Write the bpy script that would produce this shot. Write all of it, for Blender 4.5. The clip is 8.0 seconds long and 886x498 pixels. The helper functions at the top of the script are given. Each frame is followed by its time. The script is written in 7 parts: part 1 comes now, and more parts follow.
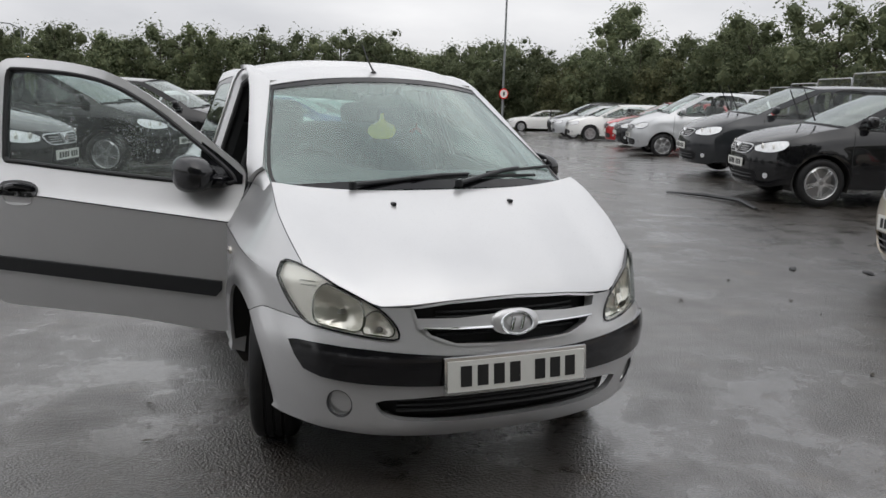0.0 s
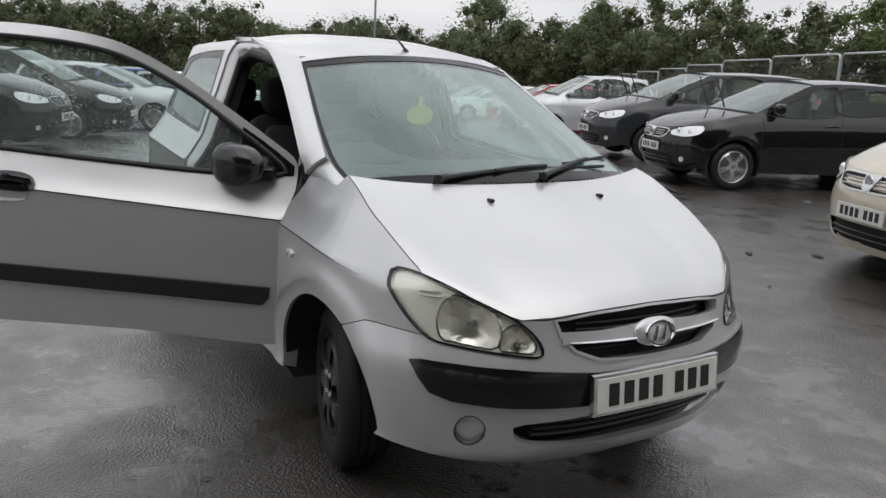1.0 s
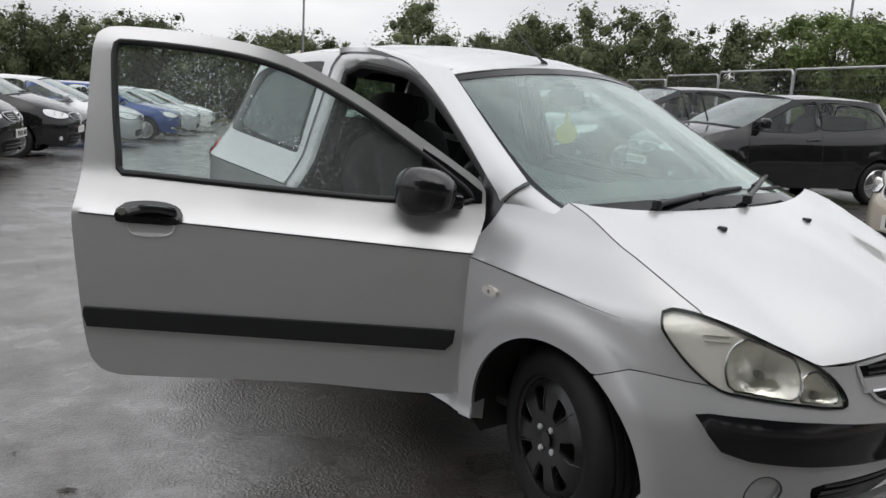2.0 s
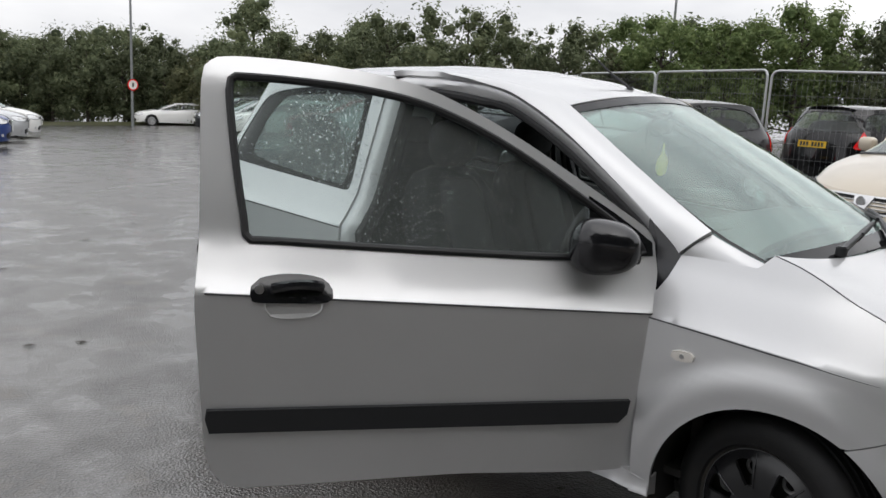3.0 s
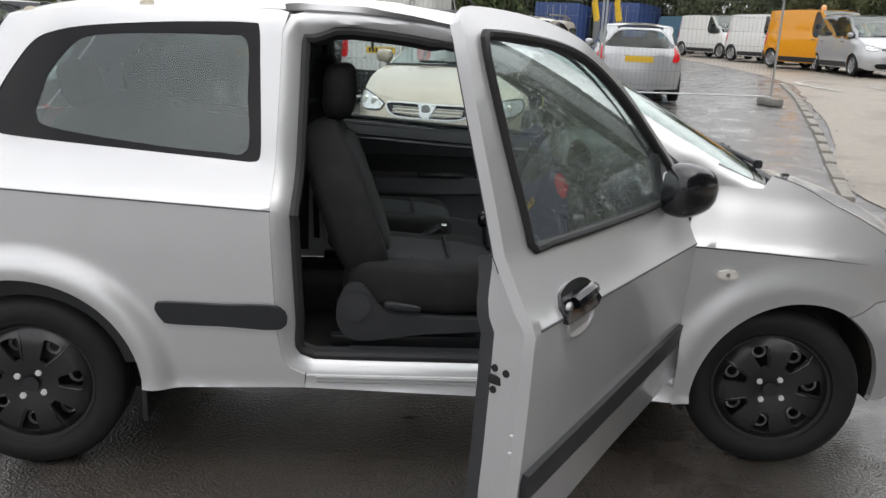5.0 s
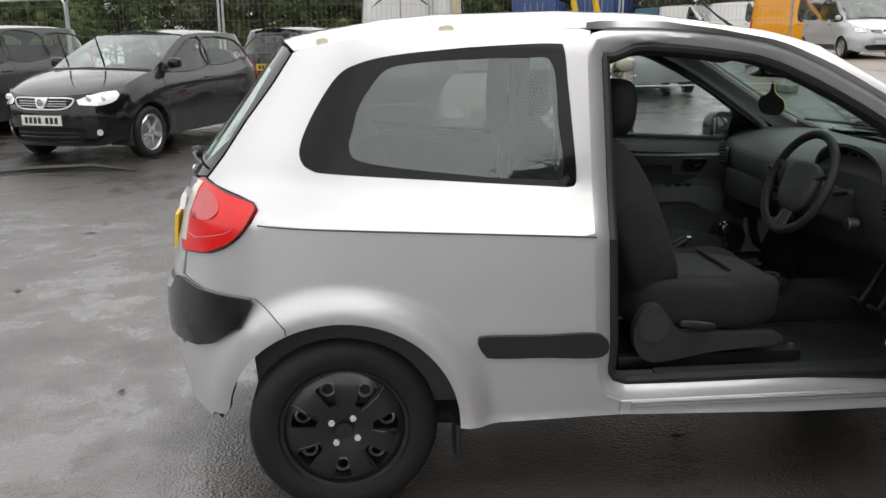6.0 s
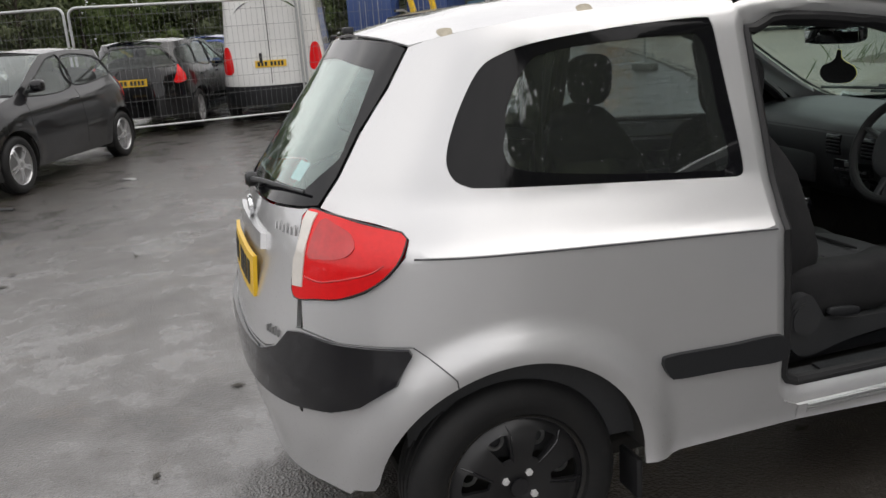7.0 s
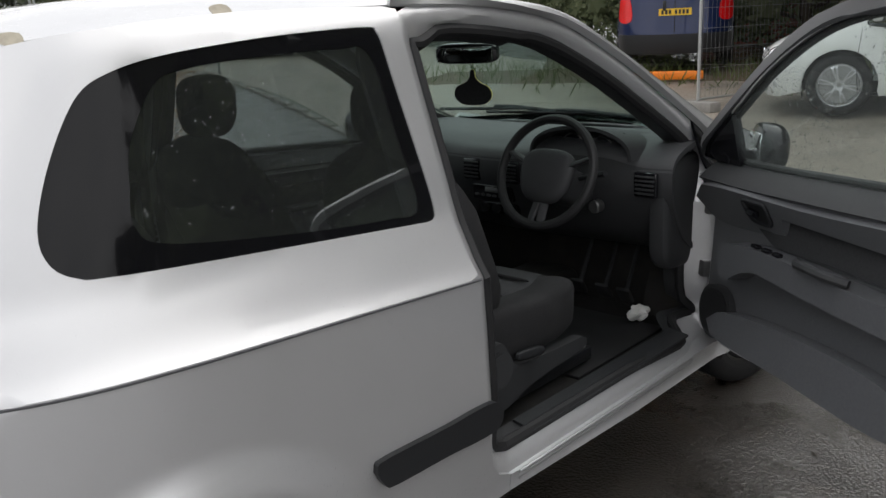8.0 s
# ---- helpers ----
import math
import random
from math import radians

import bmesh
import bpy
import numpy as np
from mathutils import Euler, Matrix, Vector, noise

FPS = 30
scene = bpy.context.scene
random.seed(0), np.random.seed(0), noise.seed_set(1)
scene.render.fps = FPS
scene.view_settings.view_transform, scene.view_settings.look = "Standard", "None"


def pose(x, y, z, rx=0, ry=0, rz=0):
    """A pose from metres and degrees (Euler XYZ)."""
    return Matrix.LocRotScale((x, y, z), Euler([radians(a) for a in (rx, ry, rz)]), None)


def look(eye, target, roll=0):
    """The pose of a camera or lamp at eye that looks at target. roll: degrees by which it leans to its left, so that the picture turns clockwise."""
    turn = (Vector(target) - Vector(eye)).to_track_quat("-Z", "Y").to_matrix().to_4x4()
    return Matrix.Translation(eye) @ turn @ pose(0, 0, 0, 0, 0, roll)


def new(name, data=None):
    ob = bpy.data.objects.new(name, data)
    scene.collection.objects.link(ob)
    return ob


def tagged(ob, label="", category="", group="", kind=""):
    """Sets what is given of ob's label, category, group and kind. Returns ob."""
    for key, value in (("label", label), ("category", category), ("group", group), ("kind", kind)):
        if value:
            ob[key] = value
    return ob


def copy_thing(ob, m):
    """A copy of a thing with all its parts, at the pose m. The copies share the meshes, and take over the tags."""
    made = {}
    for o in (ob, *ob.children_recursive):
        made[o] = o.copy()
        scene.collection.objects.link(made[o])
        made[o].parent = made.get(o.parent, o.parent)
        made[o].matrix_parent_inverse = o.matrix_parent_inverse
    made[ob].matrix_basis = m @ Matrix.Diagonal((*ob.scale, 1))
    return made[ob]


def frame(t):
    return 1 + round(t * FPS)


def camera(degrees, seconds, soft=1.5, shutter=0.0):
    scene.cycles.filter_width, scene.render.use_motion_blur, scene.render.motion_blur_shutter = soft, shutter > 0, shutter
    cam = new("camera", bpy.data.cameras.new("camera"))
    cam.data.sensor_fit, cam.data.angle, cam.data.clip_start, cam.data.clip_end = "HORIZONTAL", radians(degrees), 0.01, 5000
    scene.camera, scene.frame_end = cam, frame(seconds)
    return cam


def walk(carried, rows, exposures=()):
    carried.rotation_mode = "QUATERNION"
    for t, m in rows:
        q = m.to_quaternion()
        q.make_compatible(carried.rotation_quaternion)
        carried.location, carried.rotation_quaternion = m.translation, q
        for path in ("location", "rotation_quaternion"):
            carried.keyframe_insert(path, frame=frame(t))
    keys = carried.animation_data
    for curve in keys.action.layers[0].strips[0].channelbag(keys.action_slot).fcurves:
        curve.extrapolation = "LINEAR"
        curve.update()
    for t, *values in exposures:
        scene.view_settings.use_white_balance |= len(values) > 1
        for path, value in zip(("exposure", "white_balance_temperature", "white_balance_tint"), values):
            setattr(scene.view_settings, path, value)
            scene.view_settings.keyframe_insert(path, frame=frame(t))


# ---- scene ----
cam = camera(56.5, 8.0)
PATH = [
    (0, (-1.249, -3.177, 1.402), (-0.516, -1.357, 1.014), 1.6),
    (0.5, (-1.607, -2.85, 1.405), (-0.631, -1.158, 0.973), 2.0),
    (1, (-1.886, -2.484, 1.385), (-0.847, -0.829, 0.959), 3.0),
    (1.5, (-2.261, -2.107, 1.382), (-1.149, -0.498, 0.966), 4.1),
    (2, (-2.501, -1.645, 1.333), (-1.293, -0.098, 0.95), 3.1),
    (2.2, (-2.617, -1.462, 1.356), (-1.382, 0.066, 0.985), 2.2),
    (3.3, (-3.088, -0.349, 1.407), (-1.476, 0.777, 1.039), 3.2),
    (3.5, (-3.171, -0.149, 1.378), (-1.494, 0.876, 1.009), 2.9),
    (4, (-3.307, 0.321, 1.379), (-1.479, 0.987, 0.913), 1.1),
    (4.2, (-3.323, 0.534, 1.403), (-1.465, 1.040, 0.895), 0.7),
    (5.3, (-3.214, 1.662, 1.432), (-1.292, 1.413, 0.937), 2.8),
    (5.5, (-3.163, 1.86, 1.424), (-1.237, 1.621, 0.943), 2.4),
    (6, (-3.094, 2.415, 1.461), (-1.173, 2.195, 0.95), -0.3),
    (6.5, (-2.832, 2.829, 1.448), (-0.931, 2.5, 0.922), -3.1),
    (7, (-2.542, 3.17, 1.451), (-0.701, 2.59, 0.926), -4.0),
    (7.5, (-2.253, 3.211, 1.437), (-0.658, 2.129, 0.904), -4.4),
    (8, (-1.947, 3.02, 1.425), (-0.624, 1.617, 0.896), -2.7),
]
walk(cam, [(t, look(eye, target, roll)) for t, eye, target, roll in PATH],
     exposures=[(0, .30, 6500, 10), (1.0, .30, 6500, 10), (2.2, .42, 6500, 10), (3.5, .47, 6500, 10), (4.2, .54, 6520, 10), (5.4, .90, 6580, 10), (6.0, .82, 6700, 10), (6.5, .62, 6750, 11), (7.2, .56, 6720, 11), (8.0, .54, 6560, 10)])

# ---- daylight: a low, even overcast after rain ----
world = bpy.data.worlds.new("overcast")
scene.world = world
world.use_nodes = True
wn, wl = world.node_tree.nodes, world.node_tree.links
wn.clear()
w_out = wn.new("ShaderNodeOutputWorld")
w_bg = wn.new("ShaderNodeBackground")
w_sky = wn.new("ShaderNodeTexSky")
w_sky.sky_type, w_sky.sun_disc = "NISHITA", False
w_sky.sun_elevation, w_sky.sun_rotation = radians(48), radians(200)
w_sky.air_density, w_sky.dust_density = 1.2, 4.0
w_grey = wn.new("ShaderNodeHueSaturation")
w_grey.inputs["Saturation"].default_value = 0.12
w_co = wn.new("ShaderNodeTexCoord")
w_map = wn.new("ShaderNodeMapping")
w_map.inputs["Scale"].default_value = (1.0, 1.0, 3.2)
w_noise = wn.new("ShaderNodeTexNoise")
w_noise.inputs["Scale"].default_value, w_noise.inputs["Detail"].default_value = 2.2, 7
w_ramp = wn.new("ShaderNodeValToRGB")
w_ramp.color_ramp.elements[0].position, w_ramp.color_ramp.elements[0].color = 0.33, (0.50, 0.51, 0.54, 1)
w_ramp.color_ramp.elements[1].position, w_ramp.color_ramp.elements[1].color = 0.68, (0.80, 0.80, 0.81, 1)
w_mix = wn.new("ShaderNodeMix")
w_mix.data_type = "RGBA"
w_mix.inputs["Factor"].default_value = 0.88
w_scale = wn.new("ShaderNodeMix")
w_scale.data_type, w_scale.blend_type = "RGBA", "MULTIPLY"
w_scale.inputs["Factor"].default_value = 1.0
w_scale.inputs[7].default_value = (0.1, 0.1, 0.1, 1)
wl.new(w_sky.outputs[0], w_grey.inputs["Color"])
wl.new(w_grey.outputs[0], w_scale.inputs[6])
wl.new(w_co.outputs["Generated"], w_map.inputs[0])
wl.new(w_map.outputs[0], w_noise.inputs["Vector"])
wl.new(w_noise.outputs[0], w_ramp.inputs[0])
wl.new(w_scale.outputs[2], w_mix.inputs[6])
wl.new(w_ramp.outputs[0], w_mix.inputs[7])
# the cloud cover is brighter overhead than at the skyline, as under any overcast
w_sep = wn.new("ShaderNodeSeparateXYZ")
w_up = wn.new("ShaderNodeMapRange")
w_up.inputs["From Min"].default_value, w_up.inputs["From Max"].default_value = 0.0, 1.0
w_up.inputs["To Min"].default_value, w_up.inputs["To Max"].default_value = 1.0, 1.8
w_lift = wn.new("ShaderNodeMix")
w_lift.data_type, w_lift.blend_type = "RGBA", "MULTIPLY"
w_lift.inputs["Factor"].default_value = 1.0
wl.new(w_co.outputs["Generated"], w_sep.inputs[0])
wl.new(w_sep.outputs["Z"], w_up.inputs["Value"])
wl.new(w_mix.outputs[2], w_lift.inputs[6])
wl.new(w_up.outputs[0], w_lift.inputs[7])
wl.new(w_lift.outputs[2], w_bg.inputs["Color"])
w_bg.inputs["Strength"].default_value = 1.0
wl.new(w_bg.outputs[0], w_out.inputs[0])
sun = new("sun", bpy.data.lights.new("sun", "SUN"))
sun.data.energy, sun.data.angle, sun.data.color = 0.35, radians(60), (1.0, 0.97, 0.93)
sun.matrix_world = look((0, 0, 30), (6, 12, 0))

# ---- materials ----
def material(name, base, rough=0.5, metal=0.0, coat=0.0, spec=0.5, grain=0.0, grain_scale=40.0, spots=0.0, spot_scale=6.0, spot_colour=None,
             bump=0.0, bump_scale=120.0, rough_var=0.0, emit=0.0, per_object=0.0):
    """A Principled material with grain, larger stains, rough variation and fine relief at real-world size."""
    m = bpy.data.materials.new(name)
    m.use_nodes = True
    n, l = m.node_tree.nodes, m.node_tree.links
    p = n["Principled BSDF"]
    p.inputs["Base Color"].default_value = (*base, 1)
    p.inputs["Roughness"].default_value, p.inputs["Metallic"].default_value = rough, metal
    p.inputs["Coat Weight"].default_value, p.inputs["Coat Roughness"].default_value = coat, 0.04
    p.inputs["Specular IOR Level"].default_value = spec
    co = n.new("ShaderNodeTexCoord")
    colour = None
    if grain or spots or per_object:
        g = n.new("ShaderNodeTexNoise")
        g.inputs["Scale"].default_value, g.inputs["Detail"].default_value = grain_scale, 5
        l.new(co.outputs["Object"], g.inputs["Vector"])
        mr = n.new("ShaderNodeMapRange")
        mr.inputs["To Min"].default_value, mr.inputs["To Max"].default_value = 1 - grain, 1 + grain
        l.new(g.outputs[0], mr.inputs["Value"])
        mul = n.new("ShaderNodeMix")
        mul.data_type, mul.blend_type = "RGBA", "MULTIPLY"
        mul.inputs["Factor"].default_value = 1
        mul.inputs[6].default_value = (*base, 1)
        l.new(mr.outputs[0], mul.inputs[7])
        colour = mul.outputs[2]
        if spots:
            s = n.new("ShaderNodeTexNoise")
            s.inputs["Scale"].default_value, s.inputs["Detail"].default_value = spot_scale, 8
            l.new(co.outputs["Object"], s.inputs["Vector"])
            r = n.new("ShaderNodeMapRange")
            r.inputs["From Min"].default_value, r.inputs["From Max"].default_value = 0.48, 0.72
            r.inputs["To Max"].default_value = spots
            l.new(s.outputs[0], r.inputs["Value"])
            mx = n.new("ShaderNodeMix")
            mx.data_type = "RGBA"
            mx.inputs[7].default_value = (*(spot_colour or [c * 0.55 for c in base]), 1)
            l.new(r.outputs[0], mx.inputs["Factor"])
            l.new(colour, mx.inputs[6])
            colour = mx.outputs[2]
        if per_object:
            oi = n.new("ShaderNodeObjectInfo")
            mo = n.new("ShaderNodeMapRange")
            mo.inputs["To Min"].default_value, mo.inputs["To Max"].default_value = 1 - per_object, 1 + per_object
            l.new(oi.outputs["Random"], mo.inputs["Value"])
            m2 = n.new("ShaderNodeMix")
            m2.data_type, m2.blend_type = "RGBA", "MULTIPLY"
            m2.inputs["Factor"].default_value = 1
            l.new(colour, m2.inputs[6])
            l.new(mo.outputs[0], m2.inputs[7])
            colour = m2.outputs[2]
        l.new(colour, p.inputs["Base Color"])
    if rough_var:
        rn = n.new("ShaderNodeTexNoise")
        rn.inputs["Scale"].default_value, rn.inputs["Detail"].default_value = 9, 6
        l.new(co.outputs["Object"], rn.inputs["Vector"])
        rr = n.new("ShaderNodeMapRange")
        rr.inputs["To Min"].default_value, rr.inputs["To Max"].default_value = max(0.02, rough - rough_var), rough + rough_var
        l.new(rn.outputs[0], rr.inputs["Value"])
        l.new(rr.outputs[0], p.inputs["Roughness"])
    if bump:
        bn = n.new("ShaderNodeTexNoise")
        bn.inputs["Scale"].default_value, bn.inputs["Detail"].default_value = bump_scale, 4
        l.new(co.outputs["Object"], bn.inputs["Vector"])
        b = n.new("ShaderNodeBump")
        b.inputs["Strength"].default_value, b.inputs["Distance"].default_value = 1.0, bump
        l.new(bn.outputs[0], b.inputs["Height"])
        l.new(b.outputs[0], p.inputs["Normal"])
    if emit:
        p.inputs["Emission Color"].default_value = (*base, 1)
        p.inputs["Emission Strength"].default_value = emit
    return m


def add_drops(m, scale, height, coverage):
    """Beads of rain on a painted or glazed surface: small round bumps."""
    n, l = m.node_tree.nodes, m.node_tree.links
    co = n.new("ShaderNodeTexCoord")
    v = n.new("ShaderNodeTexVoronoi")
    v.inputs["Scale"].default_value = scale
    l.new(co.outputs["Object"], v.inputs["Vector"])
    r = n.new("ShaderNodeMapRange")
    r.inputs["From Min"].default_value, r.inputs["From Max"].default_value = 0.0, coverage
    r.inputs["To Min"].default_value, r.inputs["To Max"].default_value = 1.0, 0.0
    l.new(v.outputs["Distance"], r.inputs["Value"])
    keep = n.new("ShaderNodeMath")
    keep.operation = "GREATER_THAN"
    keep.inputs[1].default_value = 0.55
    sep = n.new("ShaderNodeSeparateColor")
    l.new(v.outputs["Color"], sep.inputs[0])
    l.new(sep.outputs[0], keep.inputs[0])
    mu = n.new("ShaderNodeMath")
    mu.operation = "MULTIPLY"
    l.new(r.outputs[0], mu.inputs[0])
    l.new(keep.outputs[0], mu.inputs[1])
    b = n.new("ShaderNodeBump")
    b.inputs["Distance"].default_value = height
    l.new(mu.outputs[0], b.inputs["Height"])
    return b


def paint(name, base, metal=0.0, rough=0.4, drops=True, dirt=0.12):
    m = material(name, base, rough, metal, coat=1.0, spec=0.5 if metal > .3 else 0.1, grain=0.03, grain_scale=900, spots=dirt, spot_scale=5, spot_colour=[c * 0.8 for c in base], rough_var=0.04)
    if drops:
        p = m.node_tree.nodes["Principled BSDF"]
        b = add_drops(m, 110, 0.0012, 0.30)
        m.node_tree.links.new(b.outputs[0], p.inputs["Coat Normal"])
    return m


def glass(name, tint, rough=0.0, drops=0.0, gloss=0.06, mist=0.0):
    """A thin pane: clear with a tint, and the mirror gloss of glass on both faces."""
    m = bpy.data.materials.new(name)
    m.use_nodes = True
    n, l = m.node_tree.nodes, m.node_tree.links
    n.clear()
    out, mix, tr, gl, lw = (n.new("ShaderNode" + k) for k in ("OutputMaterial", "MixShader", "BsdfTransparent", "BsdfGlossy", "LayerWeight"))
    tr.inputs[0].default_value = (*tint, 1)
    gl.inputs["Roughness"].default_value = rough
    gl.inputs["Color"].default_value = (0.91, 0.97, 0.95, 1)
    power, scale = n.new("ShaderNodeMath"), n.new("ShaderNodeMath")
    power.operation, power.inputs[1].default_value = "POWER", 4.0
    scale.operation, scale.inputs[1].default_value, scale.inputs[2].default_value = "MULTIPLY_ADD", 0.9, gloss
    l.new(lw.outputs["Facing"], power.inputs[0])
    l.new(power.outputs[0], scale.inputs[0])
    l.new(scale.outputs[0], mix.inputs[0])
    if mist:
        haze, veil = n.new("ShaderNodeBsdfDiffuse"), n.new("ShaderNodeMixShader")
        haze.inputs[0].default_value = (0.75, 0.78, 0.77, 1)
        veil.inputs[0].default_value = mist
        l.new(tr.outputs[0], veil.inputs[1])
        l.new(haze.outputs[0], veil.inputs[2])
        l.new(veil.outputs[0], mix.inputs[1])
    else:
        l.new(tr.outputs[0], mix.inputs[1])
    l.new(gl.outputs[0], mix.inputs[2])
    l.new(mix.outputs[0], out.inputs[0])
    if drops:
        b = add_drops(m, drops, 0.0012, 0.42)
        l.new(b.outputs[0], gl.inputs["Normal"])
        l.new(b.outputs[0], lw.inputs["Normal"])
    return m


M_SILVER = paint("silver_paint", (0.595, 0.595, 0.60), 0.58, 0.36)
M_PLASTIC = material("black_plastic", (0.016, 0.017, 0.019), 0.42, spec=0.45, grain=0.2, grain_scale=300, bump=0.0004, bump_scale=900, rough_var=0.08)
M_GLOSSBLACK = material("gloss_black_trim", (0.008, 0.008, 0.010), 0.16, spec=0.5, coat=0.3, rough_var=0.05)
M_RUBBER = material("rubber_seal", (0.012, 0.012, 0.013), 0.6, bump=0.0003, bump_scale=600)
M_TYRE = material("tyre_rubber", (0.011, 0.011, 0.0115), 0.6, spec=0.3, grain=0.25, grain_scale=60, spots=0.4, spot_scale=14, spot_colour=(0.022, 0.021, 0.019), bump=0.0008, bump_scale=250)
M_HUBCAP = material("black_hubcap", (0.010, 0.010, 0.011), 0.34, coat=0.12, grain=0.2, grain_scale=90, rough_var=0.12)
M_CHROME = material("chrome", (0.75, 0.76, 0.77), 0.12, 1.0, rough_var=0.05)
M_NUT = material("bright_wheel_nut", (0.70, 0.70, 0.70), 0.3, 0.35, coat=0.5)
# Dark grey of panel gaps; also the shade line painted along the body crease.
M_GAP_AND_SHADE = material("shut_line", (0.07, 0.07, 0.075), 0.6)
M_STEEL = material("dull_steel", (0.42, 0.42, 0.42), 0.38, 1.0, grain=0.15, grain_scale=50, rough_var=0.1)
M_ALLOY = material("alloy_silver", (0.60, 0.60, 0.61), 0.3, 0.85, grain=0.08, grain_scale=30, rough_var=0.1)
M_DARK = material("dark_void", (0.01, 0.01, 0.011), 0.8, grain=0.2, grain_scale=30)
M_UNDER = material("underbody", (0.02, 0.019, 0.018), 0.8, grain=0.4, grain_scale=18, spots=0.5, spot_colour=(0.05, 0.04, 0.03))
M_FRIT = material("black_glass_border", (0.006, 0.006, 0.007), 0.05, spec=0.25)
M_GLASS = glass("clear_glass", (0.78, 0.88, 0.85), gloss=0.085, mist=0.022)
M_SIDEGLASS = glass("side_glass", (0.90, 0.93, 0.92), drops=0, gloss=0.035, mist=0.022)
M_QUARTER = glass("tinted_quarter_glass", (0.60, 0.63, 0.63), gloss=0.075, mist=0.012)
M_WETGLASS = glass("rain_beaded_glass", (0.86, 0.91, 0.90), drops=0, gloss=0.03, mist=0.045)
M_LENS = glass("lamp_lens", (0.98, 0.98, 0.97), gloss=0.03)
M_RED = material("red_lamp_lens", (0.72, 0.010, 0.012), 0.2, spec=0.3, coat=0.4, grain=0.12, grain_scale=70, bump=0.0006, bump_scale=160)
M_REDDARK = material("dark_red_lens", (0.50, 0.007, 0.009), 0.15, spec=0.4, coat=1.0, grain=0.3, grain_scale=50, bump=0.0008, bump_scale=120)
M_CLEARLAMP = material("pale_lamp_lens", (0.70, 0.66, 0.61), 0.15, coat=1.0, grain=0.1, grain_scale=60)
M_AMBER = material("amber_bulb", (0.75, 0.45, 0.22), 0.25, coat=0.6)
M_REFLECTOR = material("lamp_reflector", (0.93, 0.91, 0.85), 0.13, 0.70, bump=0.006, bump_scale=26)
M_LAMPWHITE = material("lamp_bezel", (0.95, 0.93, 0.88), 0.32, 0.45, bump=0.0015, bump_scale=60)
M_LENSRIB = material("grey_lens_rib", (0.5, 0.49, 0.46), 0.3)
M_WHITEPLATE = material("white_plate", (0.68, 0.68, 0.64), 0.35, grain=0.05, grain_scale=40, spots=0.2, spot_colour=(0.5, 0.49, 0.46))
M_YELLOWPLATE = material("yellow_plate", (0.80, 0.50, 0.03), 0.35, grain=0.05, grain_scale=40)
M_INK = material("black_lettering_bar", (0.012, 0.012, 0.012), 0.5, grain=0.1)
# Lit copy of the dark interior trim: door lining lightened for skylight it catches.
M_TRIM_LIT = material("sky_lit_door_lining", (0.108, 0.111, 0.118), 0.42, grain=0.2, grain_scale=120, bump=0.0006, bump_scale=700, spots=0.2, spot_scale=9, spot_colour=(0.08, 0.08, 0.08))
M_TRIMDARK = material("dark_grey_interior", (0.029, 0.030, 0.032), 0.6, grain=0.2, grain_scale=120, bump=0.0006, bump_scale=700, spots=0.2, spot_scale=9, spot_colour=(0.05, 0.05, 0.05))
M_TRIMGREY = material("grey_dash_top", (0.060, 0.062, 0.065), 0.55, grain=0.12, grain_scale=150, bump=0.0006, bump_scale=700, spots=0.2)
M_FABRIC = material("black_seat_fabric", (0.011, 0.011, 0.012), 0.9, grain=0.4, grain_scale=160, bump=0.0006, bump_scale=160, spots=0.2, spot_scale=12, spot_colour=(0.05, 0.05, 0.05))
M_FABRIC2 = material("grey_fleck_fabric", (0.032, 0.033, 0.035), 0.9, grain=0.5, grain_scale=150, bump=0.0006, bump_scale=160)
M_CARPET = material("dark_carpet", (0.018, 0.017, 0.016), 0.95, grain=0.6, grain_scale=260, bump=0.002, bump_scale=420, spots=0.4, spot_scale=12, spot_colour=(0.05, 0.045, 0.04))
M_HEADLINING = material("pale_headlining", (0.42, 0.42, 0.41), 0.9, grain=0.1, grain_scale=200)
M_MIRROR = material("mirror_glass", (0.85, 0.86, 0.86), 0.02, 1.0)
M_TISSUE = material("white_tissue", (0.75, 0.74, 0.72), 0.85, grain=0.05, bump=0.001, bump_scale=90)
M_YELLOW = material("yellow_air_freshener", (0.72, 0.66, 0.10), 0.6, grain=0.1)
M_STICKER = material("pale_blue_sticker", (0.45, 0.62, 0.66), 0.5, grain=0.2, grain_scale=60)
M_STICKER2 = material("cream_glue_mark", (0.42, 0.38, 0.30), 0.7, grain=0.3, grain_scale=80)


def water():
    m = bpy.data.materials.new("rain_drops")
    m.use_nodes = True
    p = m.node_tree.nodes["Principled BSDF"]
    p.inputs["Base Color"].default_value = (1, 1, 1, 1)
    p.inputs["Roughness"].default_value, p.inputs["IOR"].default_value, p.inputs["Transmission Weight"].default_value = 0.02, 1.33, 1.0
    return m


M_WATER = water()

# ---- mesh tools ----
from mathutils.geometry import delaunay_2d_cdt


def link(name, verts, faces, mat, parent=None, label="", smooth=True, angle=35, origin=(0, 0, 0)):
    """One mesh object from points and faces; origin is the place of its own zero."""
    me = bpy.data.meshes.new(name)
    o = Vector(origin)
    me.from_pydata([Vector(v) - o for v in verts], [], faces)
    me.validate()
    bm = bmesh.new()
    bm.from_mesh(me)
    bmesh.ops.recalc_face_normals(bm, faces=bm.faces)
    bm.to_mesh(me)
    bm.free()
    me.materials.append(mat)
    if smooth:
        me.shade_smooth()
        me.set_sharp_from_angle(angle=radians(angle))
    ob = new(name, me)
    if parent is not None:
        ob.parent = parent
    if label:
        tagged(ob, label)
    return ob


